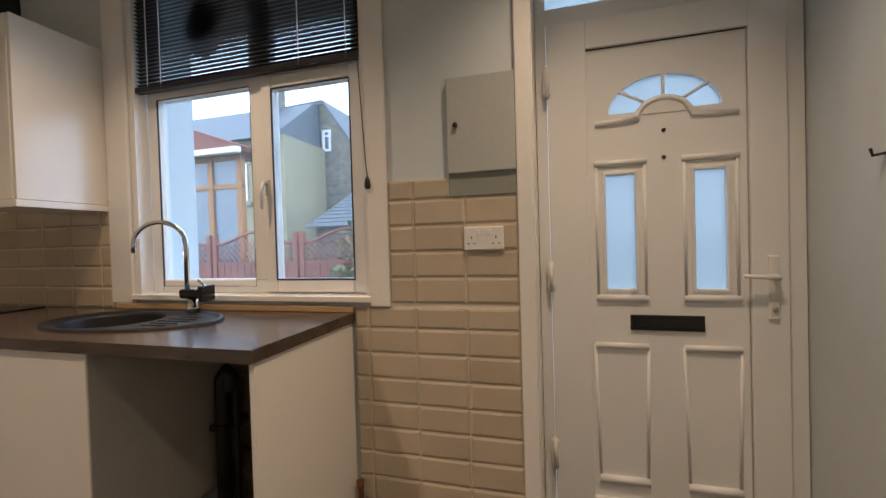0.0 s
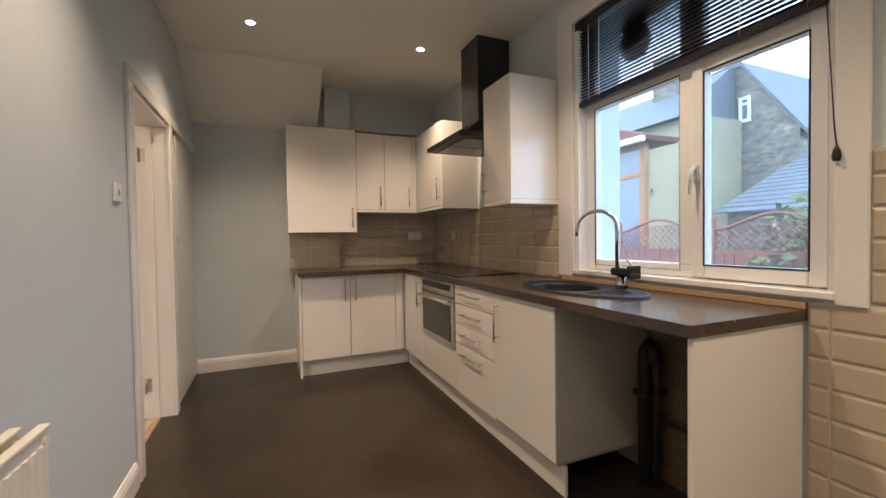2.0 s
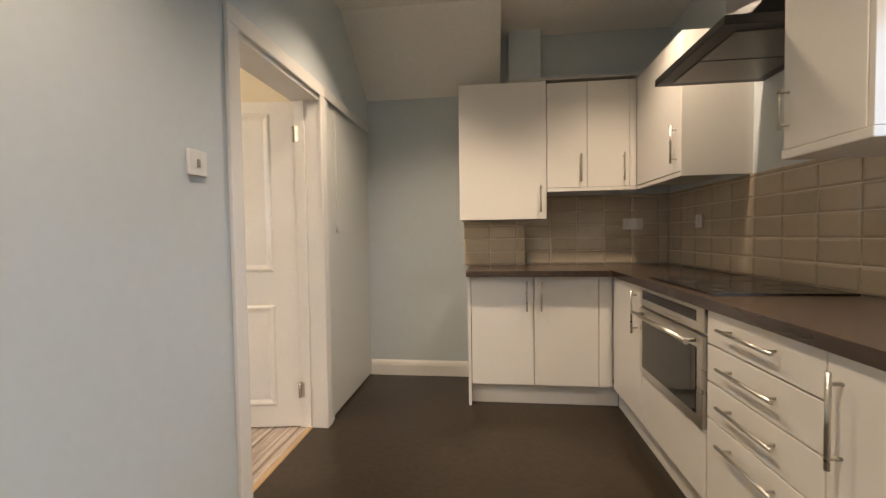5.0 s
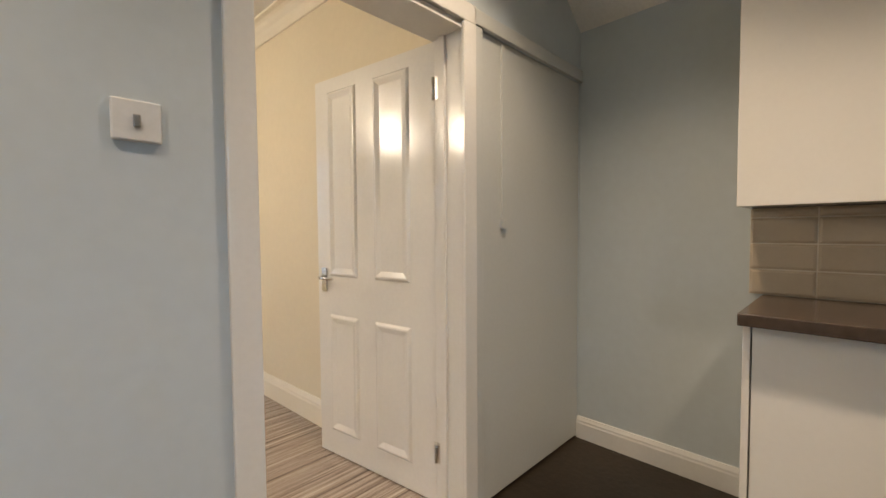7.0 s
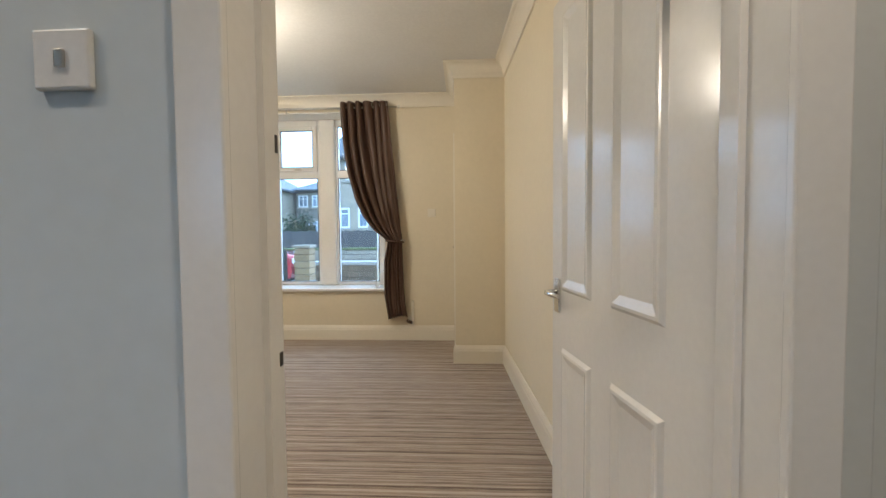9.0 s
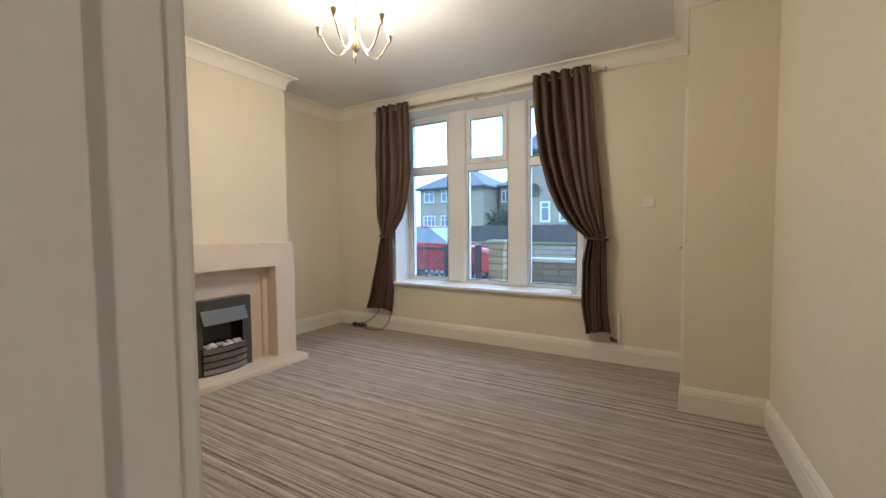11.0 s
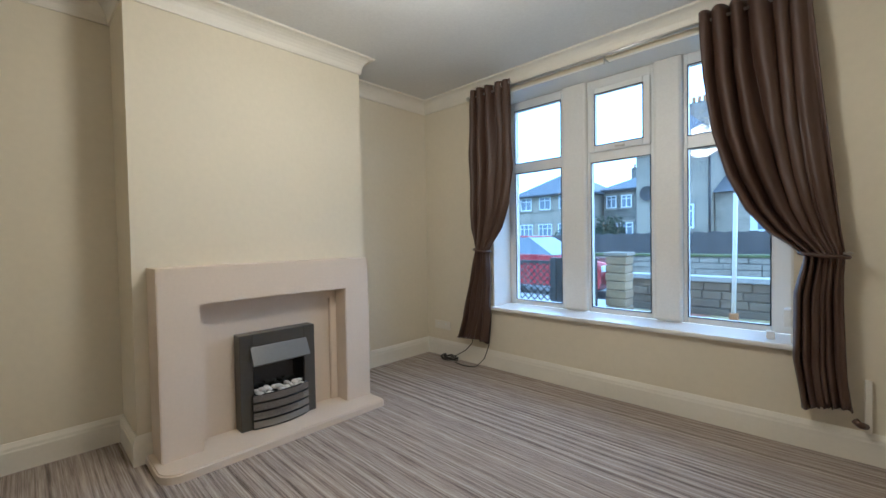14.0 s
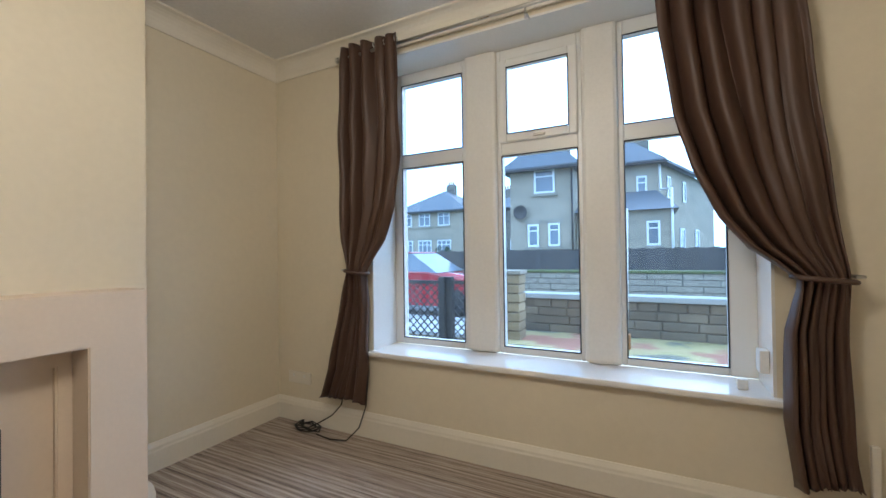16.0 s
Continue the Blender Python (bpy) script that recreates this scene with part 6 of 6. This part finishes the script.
def hip_roof(x0, x1, y0, y1, z, h, over=0.4):
    bm = bmesh.new()
    x0, x1, y0, y1 = x0 - over, x1 + over, y0 - over, y1 + over
    lx, ly = x1 - x0, y1 - y0
    r = min(lx, ly) / 2
    base = [bm.verts.new(p) for p in ((x0, y0, z), (x1, y0, z), (x1, y1, z), (x0, y1, z))]
    low = [bm.verts.new(p) for p in ((x0, y0, z - 0.16), (x1, y0, z - 0.16), (x1, y1, z - 0.16), (x0, y1, z - 0.16))]
    if lx >= ly:
        a, b = bm.verts.new((x0 + r, (y0 + y1) / 2, z + h)), bm.verts.new((x1 - r, (y0 + y1) / 2, z + h))
        fs = [(base[0], base[1], b, a), (base[1], base[2], b), (base[2], base[3], a, b), (base[3], base[0], a)]
    else:
        a, b = bm.verts.new(((x0 + x1) / 2, y0 + r, z + h)), bm.verts.new(((x0 + x1) / 2, y1 - r, z + h))
        fs = [(base[0], base[1], a), (base[1], base[2], b, a), (base[2], base[3], b), (base[3], base[0], a, b)]
    for f in fs:
        bm.faces.new(f)
    for i in range(4):
        bm.faces.new((base[i], low[i], low[(i + 1) % 4], base[(i + 1) % 4]))
    bm.faces.new(low)
    bmesh.ops.recalc_face_normals(bm, faces=bm.faces)
    return bm


def house(label, x0, x1, y0, y1, eave, rise, wallm, chimneys=()):
    t = thing("house", label, "house", ((x0 + x1) / 2, (y0 + y1) / 2, GZ), "houses across the road")
    part("wall", B(x0, x1, y0, y1, GZ - 0.05, eave), wallm, t)
    roof = part("roof", hip_roof(x0, x1, y0, y1, eave + 0.1, rise), slate, t, "wet blue-grey slate roof")
    part("gutter", B(x0 - 0.45, x1 + 0.45, y1 + 0.38, y1 + 0.50, eave - 0.10, eave + 0.02), M["pipe"], t, "dark gutter")
    for cx, cy, top in chimneys:
        c = part("chimney", B(cx - 0.45, cx + 0.45, cy - 0.3, cy + 0.3, eave + 0.2, top), stone_d, roof, "dark stone chimney")
        for k in (-0.25, 0.0, 0.25):
            part("chimney_pot", lathe(bmesh.new(), [(0.09, 0), (0.08, 0.35), (0.07, 0.35), (0.07, 0)], (cx + k, cy, top), 8), orange, t, "clay pot")
    return t


# the large semi with a side porch
h = house("two-storey buff stone semi-detached house with hipped slate roof", 1.95, 5.0, -30.0, -22.0, 5.2, 2.0, stone, ((3.2, -26, 8.0),))
house_window(h, 3.28, 4.60, 1.0, 1.15, -22.0, "x", 1, 0)
house_window(h, 3.85, 1.98, 0.55, 1.1, -22.0, "x", 1, 0)
house_window(h, 2.84, 2.0, 0.55, 1.1, -22.0, "x", 1, 0)
part("satellite_dish", lathe(bmesh.new(), [(0.0, 0.0), (0.2, 0.03), (0.34, 0.10), (0.35, 0.10), (0.2, 0.01), (0, -0.02)], (4.45, -21.9, 3.15), 18, "y"), fence_m, h, "grey satellite dish")
part("downpipe", T([(1.98, -21.93, GZ), (1.98, -21.93, 5.1)], 0.05, 8), M["pipe"], h, "dark downpipe")
h = house("buff stone wing with a lower porch roof", -1.65, 1.95, -34.0, -26.0, 5.75, 1.9, stone, ((-0.8, -30, 8.6),))
house_window(h, 0.36, 4.9, 0.5, 1.15, -26.0, "x", 1, 0)
house_window(h, -0.9, 4.5, 0.5, 1.2, -26.0, "x", 1, 0)
porch = part("porch_wall", B(-2.1, 1.9, -25.9, -22.6, GZ, 3.0), stone, h)
bm = bmesh.new()
v = [bm.verts.new(p) for p in ((-2.4, -22.3, 3.0), (2.0, -22.3, 3.0), (2.0, -25.95, 4.3), (-1.6, -25.95, 4.3), (-2.4, -25.95, 3.0), (2.0, -25.95, 3.0))]
bm.faces.new((v[0], v[1], v[2], v[3]))
bm.faces.new((v[0], v[3], v[4]))
bm.faces.new((v[1], v[5], v[2]))
bm.faces.new((v[0], v[4], v[5], v[1]))
bmesh.ops.recalc_face_normals(bm, faces=bm.faces)
part("porch_roof", bm, slate, h, "lean-to slate porch roof")
pd = part("porch_door", B(-0.13, 0.66, -22.6, -22.55, 0.05, 2.56), M["upvc"], h, "white glazed door")
part("door_glass", B(0.02, 0.40, -22.56, -22.54, 1.35, 2.40), glassdark, pd)
house_window(h, -1.4, 1.95, 0.55, 1.1, -22.6, "x", 1, 0)
# the wing's flank runs back at a slant, with narrow windows and a pale downpipe
FK0, FK1 = Vector((-1.66, -26.03, 0)), Vector((-5.3, -37.0, 0))
part("flank_wall", P([(FK0.x, FK0.y), (1.0, -26.03), (1.0, -37.0), (FK1.x, FK1.y)], "z", GZ, 5.74), stone, h)
bm = bmesh.new()
v = [bm.verts.new(p) for p in ((-2.05, -25.6, 5.80), (-5.75, -37.0, 5.80), (-1.0, -37.0, 7.70), (0.1, -28.0, 7.70), (-2.05, -25.6, 5.66), (-5.75, -37.0, 5.66))]
bm.faces.new((v[0], v[1], v[2], v[3]))
bm.faces.new((v[0], v[4], v[5], v[1]))
part("flank_roof", bm, slate, h, "wet blue-grey slate roof")
along = (FK1 - FK0).normalized()
fm = Matrix.Translation(FK0) @ Matrix.Rotation(math.atan2(along.y, along.x), 4, "Z")
for u, z, w_, h_ in ((1.6, 4.6, 0.6, 1.2), (4.4, 4.6, 0.6, 1.2), (1.5, 1.9, 0.7, 1.2), (3.9, 1.8, 0.9, 1.3), (7.0, 1.8, 0.9, 1.3)):
    bm = B(u - w_ / 2, u + w_ / 2, -0.04, -0.01, z - h_ / 2, z + h_ / 2)
    bm.transform(fm)
    win = part("window", bm, glassdark, h, "dark glazed window")
    for a, b, c, d in ((-w_ / 2, -w_ / 2 + 0.08, -h_ / 2, h_ / 2), (w_ / 2 - 0.08, w_ / 2, -h_ / 2, h_ / 2), (-w_ / 2 + 0.08, w_ / 2 - 0.08, -h_ / 2, -h_ / 2 + 0.08), (-w_ / 2 + 0.08, w_ / 2 - 0.08, h_ / 2 - 0.08, h_ / 2)):
        bm = B(u + a, u + b, -0.07, -0.02, z + c, z + d)
        bm.transform(fm)
        part("window_frame", bm, M["upvc"], win)
part("downpipe", T([(-1.74, -25.93, 5.6), (-1.78, -25.85, 4.3), (-2.14, -22.5, 3.9), (-2.16, -22.5, GZ)], 0.06, 8), M["plug"], h, "pale downpipe")
h = house("far buff stone house with shallow slate roof", 13.5, 20.5, -44, -35, 5.0, 2.3, stone, ((17, -40, 8.2),))
for cx in (15.4, 17.4, 19.4):
    house_window(h, cx, 4.3, 1.2, 1.2, -35, "x", 1, 1)
    house_window(h, cx, 1.7, 1.4, 1.4, -35, "x", 1, 2)
h = house("distant row of stone houses with chimneys", 6.5, 13.2, -46, -38, 5.2, 1.7, stone_d, ((11.6, -42, 7.6), (8.8, -42, 7.6)))
for cx in (8.0, 9.6, 11.2, 12.5):
    house_window(h, cx, 4.2, 0.9, 1.1, -38, "x", 1, 1)
    house_window(h, cx, 1.7, 1.1, 1.3, -38, "x", 1, 1)
t = thing("garden_shed_box", "teal plastic storage bin by the fence", "bin", (-3.6, -17.6, GZ))
part("body", B(-4.3, -3.1, -18.3, -17.5, GZ, 1.0, 0.05), bin_m, t)
part("lid", B(-4.35, -3.05, -18.35, -17.45, 1.0, 1.12, 0.04), bin_m, t)


def shrub(name, label, at, r, h, n, material, seed):
    """A bush of many small leaf blades on a few stems."""
    t = thing(name, label, "shrub", at)
    rng = random.Random(seed)
    x, y, z = at
    bm = bmesh.new()
    for k in range(5):
        a = rng.uniform(0, 6.28)
        tube(bm, [(x, y, z), (x + 0.3 * r * math.cos(a), y + 0.3 * r * math.sin(a), z + h * 0.4), (x + 0.6 * r * math.cos(a), y + 0.6 * r * math.sin(a), z + h * 0.75)], [0.04, 0.025, 0.01], 5)
    part("stem", bm, M["wood"], t)
    bm = bmesh.new()
    for k in range(n):
        a, b, q = rng.uniform(0, 6.283), rng.uniform(-0.4, 1.0), rng.random() ** 0.4
        lump = 0.75 + 0.35 * math.sin(3 * a + 2 * b + seed) * math.cos(4 * b)
        rad = r * q * math.sqrt(max(0.05, 1 - b * b)) * lump
        c = Vector((x + rad * math.cos(a), y + rad * math.sin(a), z + h * (0.42 + 0.52 * b * q * lump)))
        d = Vector((rng.uniform(-1, 1), rng.uniform(-1, 1), rng.uniform(-0.3, 1))).normalized() * 0.11
        s = d.orthogonal().normalized() * 0.045
        bm.faces.new([bm.verts.new(p) for p in (c - d, c + s, c + d, c - s)])
    tagged(part("foliage", bm, material, t), kind="stuff")
    return t


shrub("evergreen_bush", "dark green rounded garden bush behind the fence", (7.6, -25.0, GZ), 1.3, 2.9, 2600, leaf_m, 1)
shrub("evergreen_bush", "small green bush beside the far house", (10.3, -25.0, GZ), 0.9, 2.0, 1200, leaf_m, 2)


def car(at, yaw):
    """A parked hatchback: lofted body, dark glasshouse, wheels, lamps."""
    t = thing("parked_car", "red hatchback car parked at the kerb", "car", at)
    m = pose(*at, 0, 0, yaw)
    prof = [(-1.95, 0.45), (-1.9, 0.75), (-1.0, 0.92), (-0.55, 1.0), (0.9, 1.02), (1.75, 0.95), (1.92, 0.8), (1.95, 0.4)]
    bm = bmesh.new()
    rows = []
    for s, wy in ((-1, 0.80), (-1, 0.84), (1, 0.84), (1, 0.80)):
        top = 0.93 if abs(wy) < 0.82 else 1.0
        rows.append([bm.verts.new((px, s * wy, 0.25 + (pz - 0.25) * (top if wy < 0.82 else 1))) for px, pz in [(-1.9, 0.25)] + prof + [(1.9, 0.25)]])
    rows = [rows[0], rows[1], rows[2], rows[3]]
    for a, b in zip(rows, rows[1:]):
        for i in range(len(a) - 1):
            bm.faces.new((a[i], a[i + 1], b[i + 1], b[i])).smooth = True
        bm.faces.new((a[-1], a[0], b[0], b[-1]))
    bm.faces.new(rows[0])
    bm.faces.new(rows[-1][::-1])
    bmesh.ops.recalc_face_normals(bm, faces=bm.faces)
    bm.transform(m)
    part("body", bm, car_red, t)
    roof = [(-0.75, 0.98), (-0.05, 1.42), (1.0, 1.45), (1.7, 1.0)]
    bm = bmesh.new()
    l = [bm.verts.new((px, -0.76 + 0.12 * (pz > 1.2), pz)) for px, pz in roof]
    r = [bm.verts.new((px, 0.76 - 0.12 * (pz > 1.2), pz)) for px, pz in roof]
    bm.faces.new(l)
    bm.faces.new(r[::-1])
    for i in range(3):
        bm.faces.new((l[i], l[i + 1], r[i + 1], r[i]))
    bm.faces.new((l[0], r[0], r[3], l[3]))
    bmesh.ops.recalc_face_normals(bm, faces=bm.faces)
    bm.transform(m)
    part("windows", bm, glassdark, t, "dark glazing")
    bm = B(-0.02, 0.98, -0.65, 0.65, 1.425, 1.465, 0.02)
    bm.transform(m)
    part("roof", bm, car_red, t)
    for wx in (-1.2, 1.2):
        for wy in (-0.8, 0.8):
            bm = lathe(bmesh.new(), [(0.20, -0.09), (0.29, -0.09), (0.31, -0.05), (0.31, 0.05), (0.29, 0.09), (0.20, 0.09)], (wx, wy, 0.31), 20, "y")
            bm.transform(m)
            wh = part("wheel", bm, rubber, t, "black tyre")
            bm = lathe(bmesh.new(), [(0.0, -0.085), (0.2, -0.07), (0.2, 0.07), (0.0, 0.085)], (wx, wy, 0.31), 16, "y")
            bm.transform(m)
            part("rim", bm, M["steel"], wh, "silver rim")
    for s in (-0.6, 0.6):
        for px, mm in ((-1.93, M["plug"]), (1.94, car_red)):
            bm = B(px - 0.02, px + 0.02, s - 0.15, s + 0.15, 0.62, 0.76, 0.015)
            bm.transform(m)
            part("lamp", bm, mm, t)


car((3.72, -10.9, GZ - 0.03), 1)

# ---- the back: neighbours, fence, conservatory
ng = thing("house", "stone gabled house with slate roof behind the yard", "house", (-6.5, 14, GZ), "houses behind the yard")
part("gable_wall", P([(-11.5, GZ), (-6.6, GZ), (-6.6, 4.3), (-8.15, 6.55), (-11.5, 6.4)], "y", 14.0, 14.4), stone_d, ng, "dark rubble stone gable")
part("side_wall", B(-11.5, -6.6, 14.4, 22.0, GZ, 4.25), stone_d, ng)
part("roof", P([(-11.5, 6.46), (-8.15, 6.62), (-6.42, 4.12), (-6.42, 3.98), (-8.15, 6.48), (-11.5, 6.32)], "y", 13.9, 22.2), slate, ng)
house_window(ng, -8.05, 5.1, 0.35, 0.8, 14.0, "x", -1, 0, False)
cr = thing("house", "cream rendered house with slate roof and chimney", "house", (-14, 12, GZ), "houses behind the yard")
part("wall", B(-19.0, -8.1, 11.5, 13.9, GZ, 4.75), render_m, cr)
bm = P([(11.2, 4.65), (13.6, 6.4), (13.9, 6.4), (13.9, 4.65)], "x", -19.5, -8.3)
part("roof", bm, slate, cr)
part("chimney", B(-10.6, -9.7, 13.0, 13.85, 5.8, 7.4), stone_d, cr)
house_window(cr, -9.9, 3.3, 0.8, 1.2, 11.5, "x", -1, 0)
lean = thing("outhouse", "low slate-roofed outhouse beyond the back fence", "outhouse", (-3, 10, GZ))
part("wall", B(-6.2, 1.0, 10.2, 13.5, GZ, 1.7), stone_d, lean)
rows_ = bmesh.new()
for k in range(13):
    y = 9.95 + k * 0.28
    z = 1.66 + k * 0.125
    prism(rows_, [(y, z), (y + 0.30, z + 0.13), (y + 0.30, z + 0.15), (y, z + 0.04)], "x", -6.4, 1.2)
part("roof", rows_, slate, lean, "coursed slate roof")
cv = thing("conservatory", "orange timber conservatory with a tiled roof", "conservatory", (-7.6, 7.6, GZ))
for k in range(4):
    part("post", B(-6.35 - k * 0.75, -6.22 - k * 0.75, 7.5, 7.63, GZ, 3.15, 0.01), orange, cv)
for z in (0.75, 2.45, 3.05):
    part("rail", B(-9.0, -6.22, 7.52, 7.61, z, z + 0.10, 0.008), orange, cv)
part("glazing", B(-9.0, -6.3, 7.55, 7.57, 0.8, 3.05), glassdark, cv)
part("dwarf_wall", B(-9.0, -6.22, 7.5, 7.65, GZ, 0.75), render_m, cv)
part("roof", P([(-9.4, 3.20), (-6.12, 3.20), (-6.08, 3.30), (-7.6, 3.85), (-9.4, 3.85)], "y", 7.3, 8.4), redfence, cv, "reddish tiled roof")
part("gutter", B(-9.4, -6.05, 7.22, 7.34, 3.13, 3.26, 0.02), M["plug"], cv, "pale gutter")


def wavy_fence(x0, x1, y, label):
    t = thing("fence_panel", label, "fence", ((x0 + x1) / 2, y, GZ), "red garden fence panels")
    w = x1 - x0
    for x in (x0 + 0.04, x1 - 0.04):
        part("post", B(x - 0.04, x + 0.04, y - 0.04, y + 0.04, GZ, 1.42, 0.008), redfence, t)
    nb = int((w - 0.16) / 0.14)
    for k in range(nb):
        x = x0 + 0.08 + (w - 0.16) * k / nb
        part("board", B(x, x + (w - 0.16) / nb - 0.012, y - 0.01, y + 0.01, GZ + 0.03, 0.88), redfence, t)
    def top(u):
        return 1.24 + 0.20 * (0.5 - 0.5 * math.cos(2 * math.pi * u))
    part("top_rail", T([(x0 + 0.08 + (w - 0.16) * q / 16, y, top(q / 16)) for q in range(17)], 0.025, 6), redfence, t)
    part("mid_rail", B(x0 + 0.08, x1 - 0.08, y - 0.02, y + 0.02, 0.88, 0.93), redfence, t)
    for d in (1, -1):
        k = -0.4
        while k < w - 0.16:
            pts = []
            for q in range(5):
                s = q / 4 * 0.4
                xx = k + s if d > 0 else k + 0.4 - s
                zz = 0.93 + s
                if 0 <= xx <= w - 0.16 and zz <= top(xx / (w - 0.16)):
                    pts.append((x0 + 0.08 + xx, y + 0.006 * d, zz))
            if len(pts) > 1:
                part("lath", T(pts, 0.010, 4), redfence, t)
            k += 0.11
    return t


for k in range(4):
    wavy_fence(-7.6 + k * 1.8, -5.85 + k * 1.8, 6.3, "red-brown fence panel with a wavy lattice top")
shrub("pale_bush", "pale green and yellow bush against the fence", (-2.9, 6.9, GZ), 0.9, 2.1, 1500, leaf_y, 7)

# ---------------------------------------------------------------- wall tiles, last
def bevel_tile(w, h, depth=0.0065, edge=0.009):
    """A bevelled glazed tile lying in x and z, its face towards -y."""
    bm = bmesh.new()
    a = [bm.verts.new((x, 0, z)) for x, z in ((0, 0), (w, 0), (w, h), (0, h))]
    b = [bm.verts.new((x, -depth * 0.55, z)) for x, z in ((0, 0), (w, 0), (w, h), (0, h))]
    e = min(edge, w * 0.3, h * 0.3)
    c = [bm.verts.new((x, -depth, z)) for x, z in ((e, e), (w - e, e), (w - e, h - e), (e, h - e))]
    for r0, r1 in ((a, b), (b, c)):
        for k in range(4):
            bm.faces.new((r0[k], r0[(k + 1) % 4], r1[(k + 1) % 4], r1[k]))
    bm.faces.new(c)
    bmesh.ops.recalc_face_normals(bm, faces=bm.faces)
    return bm


tile_mesh = {}


def tile(parent, w, h, m):
    key = (round(w, 3), round(h, 3))
    if key not in tile_mesh:
        ob = mesh_ob("tile", bevel_tile(w, h), M["tile"])
        tile_mesh[key] = ob.data
    else:
        ob = new("tile", tile_mesh[key])
    ob.parent = parent
    ob.matrix_basis = m
    return ob


def tile_wall(name, label, u0, u1, z0, z1, face, us, zs, turn=0):
    """A grout bed with tiles on a grid; turn 0: wall facing -y at y = face; turn 90: wall facing +x at x = face."""
    if turn:
        bed = struct(name, B(face, face + 0.006, u0, u1, z0, z1), M["grout"], label, "tiles")
    else:
        bed = struct(name, B(u0, u1, face - 0.006, face, z0, z1), M["grout"], label, "tiles")
    g = 0.0022
    ue = [u0] + [u for u in us if u0 + 0.01 < u < u1 - 0.01] + [u1]
    ze = [z0] + [z for z in zs if z0 + 0.01 < z < z1 - 0.01] + [z1]
    for a, b in zip(ue, ue[1:]):
        for c, d in zip(ze, ze[1:]):
            w, h = b - a - 2 * g, d - c - 2 * g
            if w < 0.012 or h < 0.012:
                continue
            if turn:
                tile(bed, w, h, pose(face + 0.005, a + g, c + g, 0, 0, 90))
            else:
                tile(bed, w, h, pose(a + g, face - 0.005, c + g))
    return bed


zs = [0.049 + 0.099 * k for k in range(14)]
tile_wall("tiles_door_side", "beige bevelled brick tiles in straight rows", -0.628, 0.031, 0.0, 0.925, KY1, [-0.565, -0.366, -0.166], zs)
tile_wall("tiles_window_side", "beige bevelled brick tiles in straight rows", -0.470, 0.031, 0.925, 1.413, KY1, [-0.366, -0.166], zs)
zs2 = [0.90 + 0.1003 * k for k in range(7)]
tile_wall("tiles_splashback", "beige bevelled tiles above the worktop", -4.0, -1.926, 0.901, 1.425, KY1, [-4.0 + 0.2005 * k for k in range(12)], zs2)
tile_wall("tiles_end_wall", "beige bevelled tiles on the end wall", 0.724, 1.788, 0.901, 1.425, KX0, [0.724 + 0.2005 * k for k in range(7)], zs2, 90)
tile_wall("tiles_boxing", "beige bevelled tiles on the pipe boxing", 0.262, 0.722, 0.901, 1.237, -3.905, [0.262 + 0.2005 * k for k in range(4)], zs2, 90)
